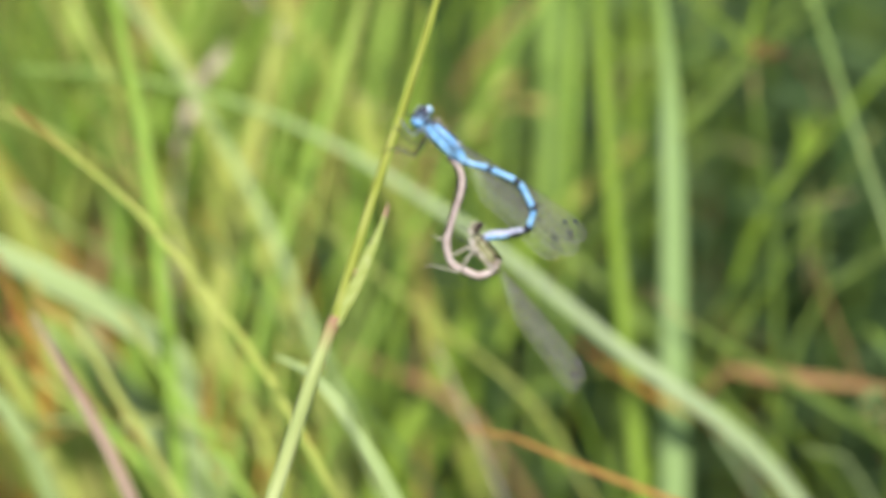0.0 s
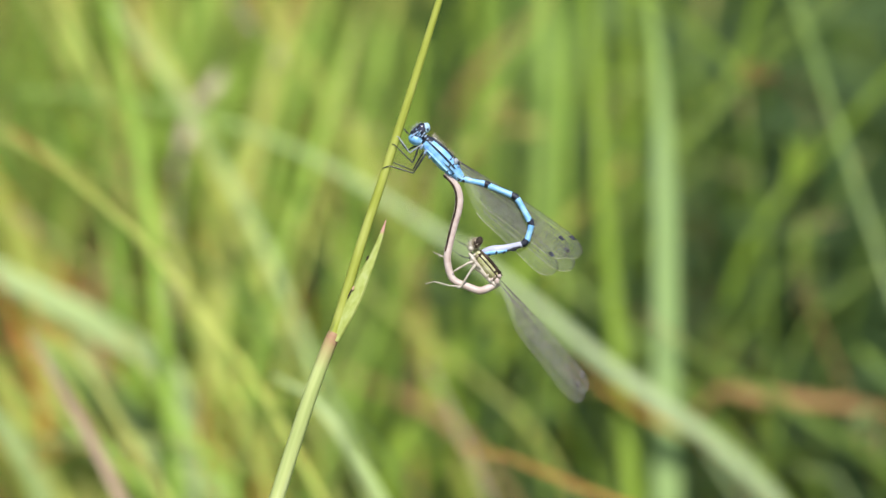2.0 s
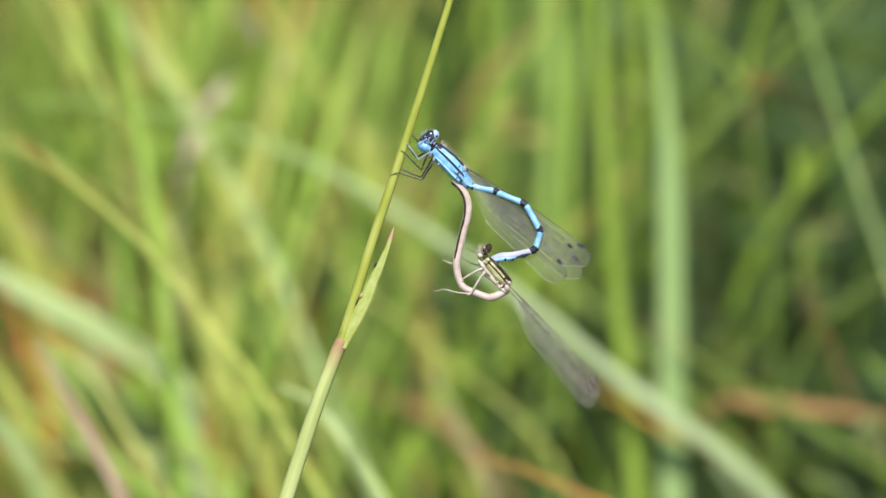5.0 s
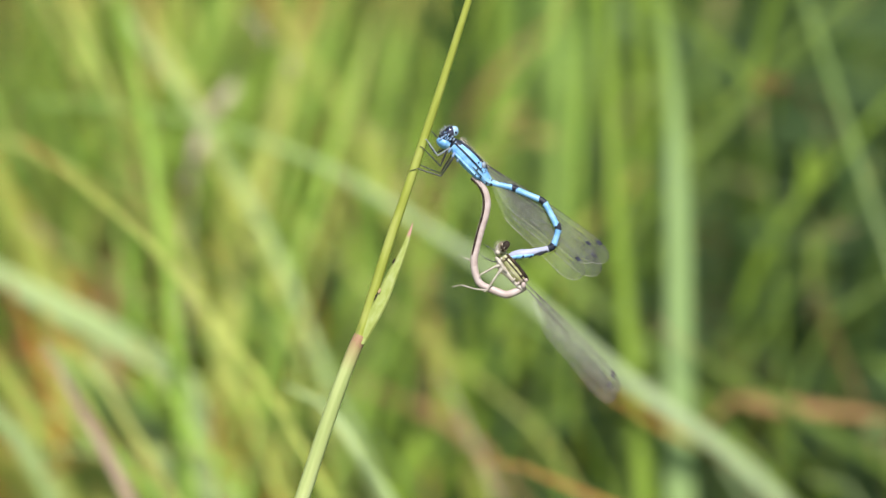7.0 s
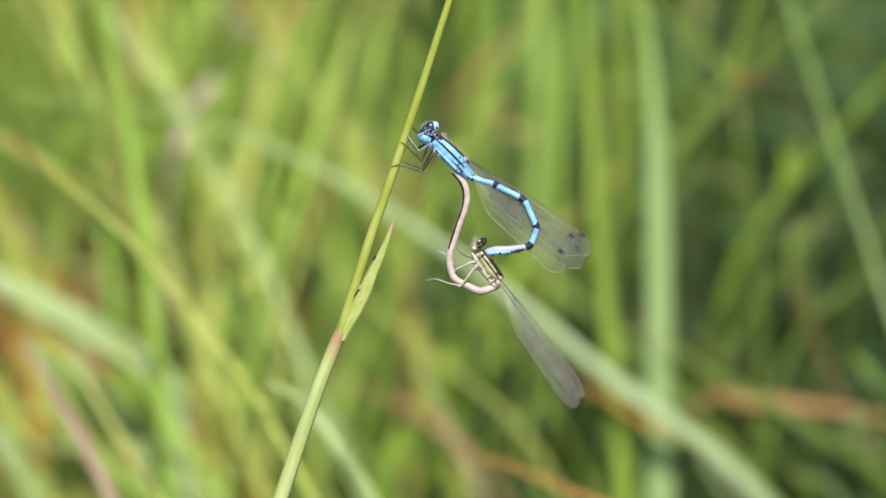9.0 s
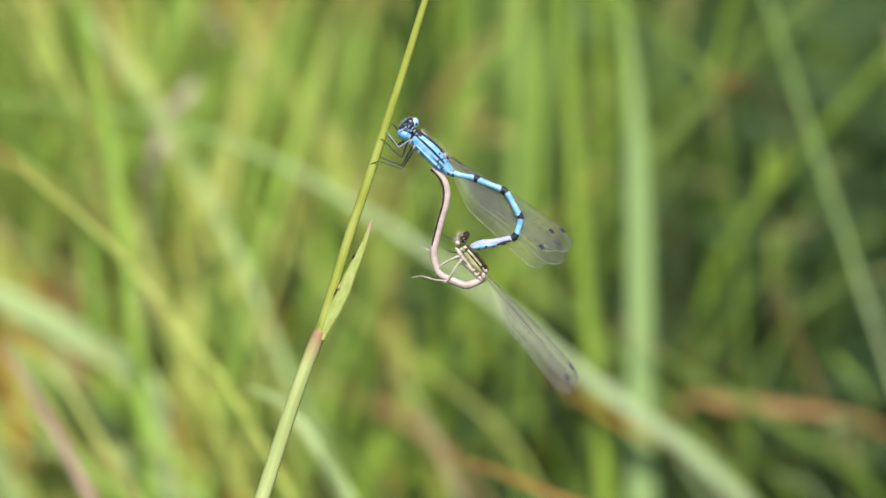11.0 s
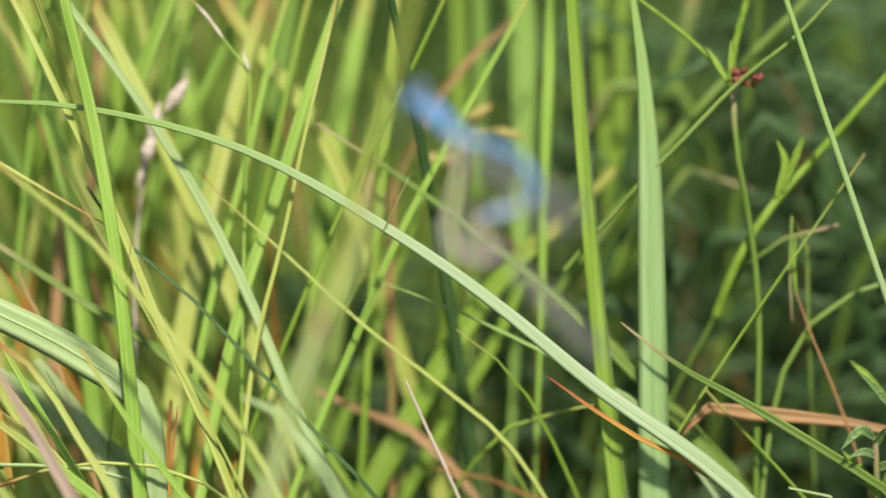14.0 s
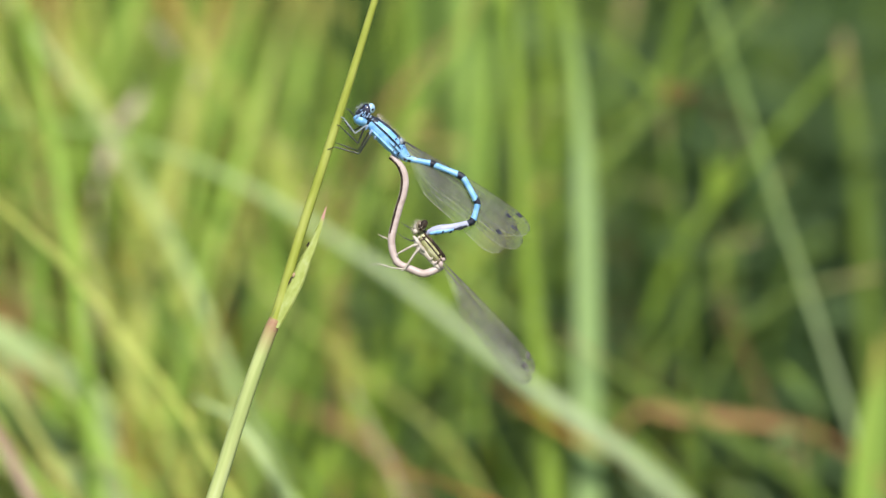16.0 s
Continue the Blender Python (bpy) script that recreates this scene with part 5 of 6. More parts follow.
blade([(0.0100, 0.1266, 0.3399), (0.0104, 0.1213, 0.3201), (0.0108, 0.1163, 0.3012), (0.0096, 0.1094, 0.2754)], [1.4, 2.2, 1.8, 0.8], FRESH, "tall fresh green blade deep in the tuft", n=40, seed=130)
blade([(0.0047, 0.1306, 0.3391), (0.0068, 0.1252, 0.3192), (0.0073, 0.1197, 0.2985), (0.0060, 0.1132, 0.2744)], [1.6, 2.4, 2.6], GREEN, "tall mid-green blade deep in the tuft", n=40, seed=131)
blade([(0.0350, 0.1305, 0.3389), (0.0335, 0.1252, 0.3191), (0.0330, 0.1197, 0.2984), (0.0324, 0.1132, 0.2742)], [1.6, 2.2, 2.4], GREEN, "tall mid-green blade deep in the tuft", n=40, seed=132)
blade([(-0.0021, 0.0947, 0.3210), (-0.0034, 0.0910, 0.3075), (-0.0049, 0.0874, 0.2940), (-0.0062, 0.0833, 0.2788)], [0.8, 2.0, 2.2, 1.2], GREEN, "broad mid-green blade in the tuft", n=40, seed=133)
blade([(-0.0707, 0.0702, 0.2683), (-0.0621, 0.0679, 0.2599), (-0.0544, 0.0641, 0.2456)], [2.0, 3.4, 3.6], YELLOW, "broad yellow-green blade low in the tuft", n=40, seed=134)
blade([(-0.0587, 0.0736, 0.2655), (-0.0509, 0.0709, 0.2554), (-0.0458, 0.0679, 0.2444)], [1.6, 2.8, 3.0], PALE, "pale grass blade low in the tuft", n=40, seed=135)
blade([(-0.0688, 0.0645, 0.2627), (-0.0602, 0.0630, 0.2568), (-0.0507, 0.0605, 0.2475)], [1.0, 1.8, 2.0], YELLOW, "yellow-green blade low in the tuft", n=40, seed=136)



def seed_stalk():
    """A thin stalk with a nodding, husked seed spike."""
    stem = new("seed_stalk")
    tagged(stem, "thin grass stalk with pale pinkish seed husks", "grass")
    part("stalk", tube([(-0.0350, 0.0911, 0.3077), (-0.0390, 0.0890, 0.2997), (-0.0417, 0.0870, 0.2925), (-0.0431, 0.0843, 0.2824), (-0.0436, 0.0793, 0.2638), (-0.0443, 0.0689, 0.2249), (-0.0456, 0.0350, 0.0982)], [0.00015, 0.0003, 0.00035, 0.0004, 0.00045], n=50, sides=7), SEED, stem)
    for k, (a, b, r) in enumerate((((-0.0349, 0.0897, 0.3064), (-0.0384, 0.0884, 0.3016), 0.0012), ((-0.0394, 0.0888, 0.3029), (-0.0410, 0.0872, 0.2970), 0.0010), ((-0.0402, 0.0875, 0.2983), (-0.0421, 0.0863, 0.2936), 0.0012), ((-0.0414, 0.0865, 0.2945), (-0.0430, 0.0854, 0.2903), 0.0006))):
        a, b = Vector(a), Vector(b)
        part("husk", tube([a, a.lerp(b, 0.35), a.lerp(b, 0.7), b], [0.0001, r * 0.8, r, r * 0.4], n=14, sides=8), SEED, stem)


def bract_stalk():
    """A wiry stalk with papery bracts, bent at a joint."""
    stem = new("wiry_stalk")
    tagged(stem, "wiry green grass stalk with papery bracts at a bend", "grass")
    part("stalk", tube([(-0.0348, 0.0863, 0.3205), (-0.0318, 0.0854, 0.3172), (-0.0283, 0.0841, 0.3125), (-0.0256, 0.0834, 0.3097), (-0.0253, 0.0824, 0.3062), (-0.0259, 0.0793, 0.2944), (-0.0265, 0.0748, 0.2776), (-0.0270, 0.0657, 0.2440), (-0.0275, 0.0275, 0.1011)], [0.0002, 0.00025, 0.0003, 0.0003, 0.0004], n=60, sides=7), BRIGHT, stem)
    for a, b in (((-0.0335, 0.0849, 0.3195), (-0.0309, 0.0842, 0.3166)), ((-0.0313, 0.0843, 0.3170), (-0.0294, 0.0836, 0.3144)), ((-0.0263, 0.0830, 0.3122), (-0.0254, 0.0823, 0.3096))):
        part("bract", ribbon([a, Vector(a).lerp(Vector(b), 0.5), b], [0.0001, 0.0006, 0.0003], n=8), SEED, stem)


def meadow_weed():
    """A branching weed with a red bud cluster at its fork and narrow leaves."""
    weed = new("meadow_weed")
    tagged(weed, "branching green meadow weed with a red-brown bud cluster", "weed")
    part("stem", tube([(0.0495, 0.0815, 0.3068), (0.0499, 0.0791, 0.2976), (0.0520, 0.0759, 0.2858), (0.0532, 0.0728, 0.2740), (0.0527, 0.0675, 0.2429), (0.0508, 0.0288, 0.0907)], [0.0005, 0.0006, 0.0007, 0.0008], n=40, sides=8), OLIVE, weed)
    part("branch", tube([(0.0536, 0.0865, 0.3253), (0.0512, 0.0845, 0.3177), (0.0497, 0.0829, 0.3119), (0.0493, 0.0815, 0.3068)], [0.0005, 0.0006, 0.0006], n=16, sides=7), GREEN, weed)
    part("branch", tube([(0.0340, 0.0852, 0.3204), (0.0404, 0.0839, 0.3157), (0.0462, 0.0826, 0.3106), (0.0490, 0.0817, 0.3072)], [0.0003, 0.0004, 0.0005], n=16, sides=7), GREEN, weed)
    for a, b, w in (((0.0454, 0.0821, 0.3128), (0.0484, 0.0808, 0.3079), 0.0011), ((0.0492, 0.0824, 0.3138), (0.0491, 0.0808, 0.3079), 0.0010)):
        part("leaf", ribbon([a, Vector(a).lerp(Vector(b), 0.5), b], [0.0001, w, w * 0.6], n=10), GREEN, weed)
    rng = random.Random(12)
    c = Vector((0.0514, 0.0799, 0.3083))
    for i in range(15):
        p = c + Vector((rng.uniform(-0.0020, 0.0020), rng.uniform(-0.001, 0.001), rng.uniform(-0.0010, 0.0012)))
        d = Vector((rng.uniform(-0.3, 1), rng.uniform(-0.6, 0.3), rng.uniform(-0.6, 0.9))).normalized() * rng.uniform(0.0012, 0.0022)
        part("bud", tube([p, p + d * 0.4, p + d * 0.75, p + d], [0.0003, rng.uniform(0.0004, 0.0007), 0.00045, 0.00008], n=8, sides=7), BUD, weed, "red-brown bud" if i == 0 else "")
    part("branch", tube([(0.0678, 0.0829, 0.3234), (0.0599, 0.0807, 0.3154), (0.0503, 0.0787, 0.3079), (0.0407, 0.0762, 0.2985), (0.0346, 0.0756, 0.2923), (0.0233, 0.0751, 0.2790)], [0.0003, 0.00038, 0.00042, 0.0005], n=30, sides=7), OLIVE, weed)
    part("branch", tube([(0.0793, 0.0864, 0.3135), (0.0730, 0.0846, 0.3068), (0.0653, 0.0824, 0.2984), (0.0556, 0.0796, 0.2879), (0.0503, 0.0775, 0.2800), (0.0468, 0.0771, 0.2711)], [0.0005, 0.0007, 0.0008], n=30, sides=7), GREEN, weed)
    for a, m, b, w in (((0.0563, 0.0813, 0.2980), (0.0575, 0.0804, 0.2949), (0.0561, 0.0790, 0.2895), 0.0013), ((0.0607, 0.0815, 0.2991), (0.0593, 0.0806, 0.2958), (0.0571, 0.0792, 0.2903), 0.0013), ((0.0674, 0.0724, 0.2650), (0.0702, 0.0717, 0.2624), (0.0737, 0.0706, 0.2582), 0.0012), ((0.0660, 0.0640, 0.2528), (0.0690, 0.0631, 0.2495), (0.0724, 0.0617, 0.2445), 0.0016), ((0.0592, 0.0776, 0.2842), (0.0588, 0.0767, 0.2810), (0.0591, 0.0750, 0.2747), 0.0007)):
        part("leaf", ribbon([a, m, b], [0.0001, w, w * 0.9, w * 0.4], n=14), GREEN, weed)
    part("branch", tube([(0.0667, 0.0989, 0.3214), (0.0570, 0.0964, 0.3121), (0.0464, 0.0937, 0.3020), (0.0367, 0.0908, 0.2910), (0.0287, 0.0881, 0.2809), (0.0199, 0.0868, 0.2686)], [0.0006, 0.0008, 0.0009], n=30, sides=7), OLIVE, weed)


seed_stalk()
bract_stalk()
meadow_weed()


def leafy_weed(at, height, seed, group="leafy weeds"):
    """A bushy weed: an upright stem with rings of narrow drooping leaves."""
    rng = random.Random(seed)
    weed = new("leafy_weed")
    tagged(weed, "bushy green weed with narrow feathery leaves, darkened for shade", "weed", group=group)
    base = Vector(at)
    top = base + Vector((rng.uniform(-0.03, 0.03), rng.uniform(-0.02, 0.02), height))
    mid = base.lerp(top, 0.5) + Vector((rng.uniform(-0.01, 0.01), 0, 0))
    way = spline([base, mid, top], 24)
    part("stem", tube(way, [0.0011, 0.0008, 0.0004], sides=7, smooth_path=False), WEED, weed)
    for i in range(4, 24):
        for k in range(4):
            a = rng.uniform(0, 6.28)
            L = rng.uniform(0.012, 0.030)
            d = Vector((math.cos(a), math.sin(a) * (1.0 if math.sin(a) > 0 else 0.4), rng.uniform(0.2, 0.9)))
            p = way[i]
            q = p + d * L * 0.6
            e = p + Vector((d.x, d.y, d.z * 0.5)) * L
            part("leaf", ribbon([e, q, p], [0.0002, rng.uniform(0.0012, 0.0032), 0.0006], n=7, face=(rng.uniform(-1, 1), -1, rng.uniform(0, 1))), WEED, weed)


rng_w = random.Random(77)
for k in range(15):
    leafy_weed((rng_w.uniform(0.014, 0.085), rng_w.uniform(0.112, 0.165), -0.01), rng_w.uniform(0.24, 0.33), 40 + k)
# the next three groups are added as dark fill where deep shade lies
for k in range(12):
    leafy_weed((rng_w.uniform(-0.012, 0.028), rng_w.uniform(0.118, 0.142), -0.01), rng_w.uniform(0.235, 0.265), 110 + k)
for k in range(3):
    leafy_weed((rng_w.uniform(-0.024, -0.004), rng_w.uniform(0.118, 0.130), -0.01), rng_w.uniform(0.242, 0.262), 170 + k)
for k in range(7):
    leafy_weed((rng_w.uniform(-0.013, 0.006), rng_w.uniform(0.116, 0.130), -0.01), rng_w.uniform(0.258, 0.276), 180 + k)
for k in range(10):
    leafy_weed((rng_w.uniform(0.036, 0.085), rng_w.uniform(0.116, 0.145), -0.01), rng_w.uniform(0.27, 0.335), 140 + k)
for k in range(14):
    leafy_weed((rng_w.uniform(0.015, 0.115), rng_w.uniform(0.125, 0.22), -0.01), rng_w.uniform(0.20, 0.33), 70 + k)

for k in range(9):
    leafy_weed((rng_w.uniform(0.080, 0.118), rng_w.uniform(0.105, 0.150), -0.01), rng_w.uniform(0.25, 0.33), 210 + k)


def tuft_shoots(count, x0, x1, y0, y1, mats, seed, wide=(1.2, 3.2), tall=(0.29, 0.40), spread=0.42, gap=(0.0, 0.0)):
    """Single grass shoots standing close together behind the stem, but for a gap."""
    rng = random.Random(seed)
    for k in range(count):
        x, y, h = rng.uniform(x0, x1), rng.uniform(y0, y1), rng.uniform(*tall)
        lx = rng.gauss(0.0, spread) * h
        if x1 < 0.05 and x + lx > 0.012:
            lx = -abs(lx)
        bow = rng.uniform(0.5, 1.0)
        pts = [Vector((x + lx, y + rng.uniform(-0.01, 0.01), h)), Vector((x + lx * 0.55, y, h * (0.68 + 0.10 * bow))), Vector((x + lx * 0.20, y, h * 0.40))]
        w = rng.uniform(*wide)
        mat, what = rng.choice(mats)
        twist, side = rng.uniform(-0.8, 0.8), rng.uniform(-0.8, 0.8)
        if gap[0] < x + lx * 0.2 < gap[1]:
            continue
        blade(pts, [0.15, w * 0.7, w, w], mat, what, n=26, twist=twist, face=(side, -1, 0.3), seed=seed * 100 + k, group="tuft shoots")


tuft_shoots(158, -0.125, 0.015, 0.083, 0.155, ((BRIGHT, "bright green grass shoot in the sunny tuft"), (YELLOW, "yellow-green grass shoot in the sunny tuft"), (FRESH, "fresh green grass shoot in the sunny tuft"), (YELLOW, "yellow-green grass shoot in the sunny tuft"), (BRIGHT, "bright green grass shoot in the sunny tuft")), 31, wide=(1.4, 3.8), gap=(-0.009, 0.015))
tuft_shoots(46, -0.085, 0.025, 0.062, 0.095, ((BRIGHT, "thin bright grass shoot among the blades"), (YELLOW, "thin yellow-green grass shoot among the blades"), (GREEN, "thin mid-green grass shoot among the blades"), (OLIVE, "thin olive grass shoot among the blades")), 27, wide=(0.35, 0.9), tall=(0.245, 0.305), spread=0.55)
tuft_shoots(26, -0.105, -0.025, 0.058, 0.085, ((BRIGHT, "bright green grass shoot low in the tuft"), (YELLOW, "yellow-green grass shoot low in the tuft"), (PALE, "pale green grass shoot low in the tuft")), 29, wide=(1.4, 3.0), tall=(0.215, 0.262), spread=0.35)
tuft_shoots(18, -0.12, 0.03, 0.08, 0.12, ((DRY, "dead brown grass shoot in the tuft"), (ORANGE, "orange withered grass shoot in the tuft")), 22, wide=(0.9, 2.4))
# the darkest of these carry the shade of this side in their colour
tuft_shoots(18, 0.02, 0.11, 0.08, 0.16, ((GREEN, "mid-green grass shoot at the shaded side"), (DARK, "green grass shoot at the shaded side, coloured dark for the shade"), (OLIVE, "olive grass shoot at the shaded side")), 23)
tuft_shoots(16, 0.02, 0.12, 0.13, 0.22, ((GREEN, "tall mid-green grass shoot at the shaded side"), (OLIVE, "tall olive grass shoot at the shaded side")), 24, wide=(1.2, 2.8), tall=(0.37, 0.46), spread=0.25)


tuft_shoots(16, -0.115, -0.062, 0.058, 0.085, ((YELLOW, "yellow-green grass shoot low in the tuft"), (PALE, "pale green grass shoot low in the tuft"), (ORANGE, "orange withered grass shoot low in the tuft"), (YELLOW, "yellow-green grass shoot low in the tuft")), 37, wide=(1.6, 3.2), tall=(0.20, 0.256), spread=0.35)


def husk_stalk():
    """A stalk behind the pair, with pale open seed husks."""
    stem = new("husk_stalk")
    tagged(stem, "thin grass stalk with pale yellowish open seed husks", "grass")
    part("stalk", tube([(0.0110, 0.098, 0.2986), (0.0085, 0.098, 0.2940), (0.0065, 0.098, 0.2900), (0.0037, 0.096, 0.2717), (0.0009, 0.092, 0.2364), (0.0, 0.07, 0.10), (0.0, 0.06, -0.02)], [0.00015, 0.0003, 0.00035, 0.0004, 0.00045], n=50, sides=7), OLIVE, stem)
    for a, b, r in (((0.0125, 0.098, 0.2998), (0.0083, 0.098, 0.2972), 0.0011), ((0.0176, 0.098, 0.2945), (0.0118, 0.098, 0.2955), 0.0010), ((0.0008, 0.098, 0.2911), (0.0066, 0.098, 0.2908), 0.0011), ((0.0118, 0.098, 0.2955), (0.0090, 0.098, 0.2945), 0.0006)):
        a, b = Vector(a), Vector(b)
        part("husk", tube([a, a.lerp(b, 0.35), a.lerp(b, 0.7), b], [0.0001, r * 0.8, r, r * 0.4], n=14, sides=8), TAN, stem)


def hairy_weed():
    """A low leafy weed at the edge of the shade, with pale downy leaves."""
    weed = new("downy_weed")
    tagged(weed, "low weed with pale downy grey-green leaves", "weed")
    part("stem", tube([(0.0709, 0.063, 0.2554), (0.0712, 0.063, 0.2509), (0.0714, 0.063, 0.2446), (0.072, 0.06, 0.12), (0.072, 0.058, -0.02)], [0.0005, 0.0006, 0.0008], n=30, sides=8), OLIVE, weed)
    for a, m, b, w in (((0.0651, 0.0620, 0.2529), (0.0674, 0.062, 0.2499), (0.0712, 0.063, 0.2465), 0.0020), ((0.0682, 0.062, 0.2661), (0.0704, 0.062, 0.2639), (0.0734, 0.062, 0.2600), 0.0017), ((0.0655, 0.0590, 0.2545), (0.0684, 0.060, 0.2572), (0.0709, 0.063, 0.2550), 0.0026), ((0.0726, 0.061, 0.2575), (0.0718, 0.062, 0.2560), (0.0709, 0.063, 0.2535), 0.0022), ((0.0745, 0.061, 0.2514), (0.0730, 0.062, 0.2512), (0.0712, 0.063, 0.2500), 0.0024), ((0.0668, 0.060, 0.2530), (0.0690, 0.061, 0.2535), (0.0711, 0.063, 0.2520), 0.0022)):
        part("leaf", ribbon([a, m, b], [0.0001, w * 0.55, w * 0.7, w * 0.3], n=14, fold=0.2), DOWNY, weed)
    part("stem", tube([(0.0734, 0.062, 0.2600), (0.0738, 0.062, 0.2540), (0.0714, 0.063, 0.2446)], [0.0003, 0.0004, 0.0005], n=14, sides=7), OLIVE, weed)


husk_stalk()
hairy_weed()
stalk([(0.0575, 0.060, 0.2481), (0.0591, 0.060, 0.2490), (0.0617, 0.060, 0.2486), (0.0641, 0.060, 0.2464)], [0.2, 0.28, 0.3], PALE, "thin pale stalk arching low over the litter")
blade([(0.0585, 0.075, 0.2707), (0.0582, 0.075, 0.2775), (0.0578, 0.075, 0.2847), (0.0590, 0.077, 0.2880), (0.0605, 0.078, 0.2850), (0.0612, 0.078, 0.2700)], [0.2, 0.7, 0.9, 0.6, 0.5], OLIVE, "grey-green blade folded over, its tip hanging", n=40, seed=141)
blade([(0.0064, 0.068, 0.2716), (0.0123, 0.068, 0.2671), (0.0175, 0.068, 0.2607), (0.0245, 0.068, 0.2460)], [0.15, 0.4, 0.55, 0.7], GREEN, "fine green blade in the shade", n=40, seed=142)
blade([(0.0125, 0.072, 0.2536), (0.0153, 0.072, 0.2496), (0.0171, 0.072, 0.2439)], [0.2, 0.7, 0.8], GREEN, "short green blade in the shade", n=30, seed=143)
stalk([(0.0299, 0.070, 0.2592), (0.0219, 0.070, 0.2576), (0.0162, 0.070, 0.2561), (0.0120, 0.071, 0.2530)], [0.2, 0.3, 0.35], GREEN, "thin green stalk leaning across the shade")
stalk([(0.0659, 0.080, 0.2847), (0.0597, 0.080, 0.2830), (0.0536, 0.080, 0.2816), (0.0501, 0.080, 0.2762)], [0.3, 0.35, 0.4], OLIVE, "thin grey-green stalk bent over in the shade")
for k, (x, y, z, w, kind, what) in enumerate(((0.0287, 0.105, 0.2690, 4.5, DRY, "withered brown leaf on a thin stalk"), (0.0492, 0.110, 0.2560, 3.6, ORANGE, "yellow withered leaf on a thin stalk"), (0.0165, 0.100, 0.2770, 2.2, ORANGE, "yellow withered leaf tip in the shade"), (0.0445, 0.110, 0.2562, 2.4, DRY, "withered brown leaf on a thin stalk"), (0.0590, 0.112, 0.3010, 4.0, DRY, "withered brown leaf on a thin stalk"), (0.0405, 0.115, 0.2950, 3.6, DRY, "withered brown leaf on a thin stalk"))):
    blade([(x - 0.002, y - 0.002, z + 0.001), (x + 0.001, y, z - 0.0005), (x + 0.003, y + 0.001, z - 0.005), (x + 0.003, y + 0.002, z - 0.010)], [0.6, w, w, w * 0.7, 0.6, 0.5, 0.5], kind, what, n=30, seed=150 + k, group="withered leaves")


# blades at the far edge of the shade
blade([(0.0832, 0.058, 0.2732), (0.0826, 0.058, 0.2657), (0.0815, 0.058, 0.2562), (0.0804, 0.058, 0.2449)], [0.8, 3.2, 4.4, 4.6], BRIGHT, "broad bright green blade at the edge of the shade", n=40, seed=171)
blade([(0.0875, 0.080, 0.2709), (0.0863, 0.080, 0.2576), (0.0850, 0.080, 0.2403)], [0.8, 3.4, 4.2], FRESH, "broad fresh green blade at the edge of the shade", n=40, seed=172)
blade([(0.0788, 0.095, 0.3145), (0.0798, 0.095, 0.3051), (0.0817, 0.095, 0.2917), (0.0827, 0.095, 0.2803)], [1.0, 2.6, 3.2, 3.2], OLIVE, "broad olive blade at the edge of the shade", n=40, seed=173)
# low blades at the sunny edge
blade([(-0.0778, 0.060, 0.2750), (-0.0725, 0.060, 0.2665), (-0.0672, 0.060, 0.2571), (-0.0618, 0.060, 0.2446)], [0.8, 2.2, 2.8, 2.8], YELLOW, "broad yellow-green blade low at the tuft's edge", n=40, seed=161)
blade([(-0.0795, 0.056, 0.2677), (-0.0742, 0.056, 0.2611), (-0.0679, 0.056, 0.2535), (-0.0644, 0.056, 0.2458)], [0.8, 2.4, 3.0, 3.0], PALE, "broad pale blade low at the tuft's edge", n=40, seed=162)
blade([(-0.0715, 0.062, 0.2801), (-0.0680, 0.062, 0.2716), (-0.0645, 0.062, 0.2613), (-0.0628, 0.062, 0.2490)], [0.5, 1.4, 1.8, 1.6], ORANGE, "orange withered blade at the tuft's edge", n=40, seed=163)
blade([(-0.0378, 0.070, 0.2600), (-0.0383, 0.070, 0.2514), (-0.0389, 0.070, 0.2428)], [0.4, 1.2, 1.4], ORANGE, "orange withered blade low in the tuft", n=30, seed=164)
blade([(-0.0765, 0.064, 0.2550), (-0.0692, 0.064, 0.2484), (-0.0657, 0.064, 0.2417)], [1.0, 2.6, 3.0], YELLOW, "broad yellow blade low at the tuft's edge", n=30, seed=165)


def arching_shoots(count, x0, x1, y0, y1, z0, z1, mats, seed):
    """Grass shoots in the shade that rise, arch over and hang their tips."""
    rng = random.Random(seed)
    for k in range(count):
        x, y, z = rng.uniform(x0, x1), rng.uniform(y0, y1), rng.uniform(z0, z1)
        way = rng.choice((-1, 1))
        run, drop = rng.uniform(0.008, 0.022), rng.uniform(0.002, 0.014)
        pts = [Vector((x + way * run, y, z - drop)), Vector((x + way * run * 0.55, y, z - drop * 0.15)), Vector((x + way * run * 0.15, y, z)), Vector((x - way * 0.006, y + 0.002, z - 0.010)), Vector((x - way * 0.011, y + 0.004, z - 0.030))]
        w = rng.uniform(1.0, 2.4)
        mat, what = rng.choice(mats)
        blade(pts, [0.2, w * 0.8, w, w, w * 0.8, w * 0.6], mat, what, n=30, twist=rng.uniform(-0.6, 0.6), face=(rng.uniform(-0.6, 0.6), -1, rng.uniform(0.2, 0.8)), seed=seed * 100 + k, group="arching shoots")


# most are coloured dark in place of shade
arching_shoots(18, 0.024, 0.080, 0.092, 0.122, 0.245, 0.320, ((DARK, "arching green grass shoot, its colour darkened for the shade"), (DARK, "arching green grass shoot, its colour darkened for the shade"), (OLIVE, "arching olive grass shoot in the shade")), 61)


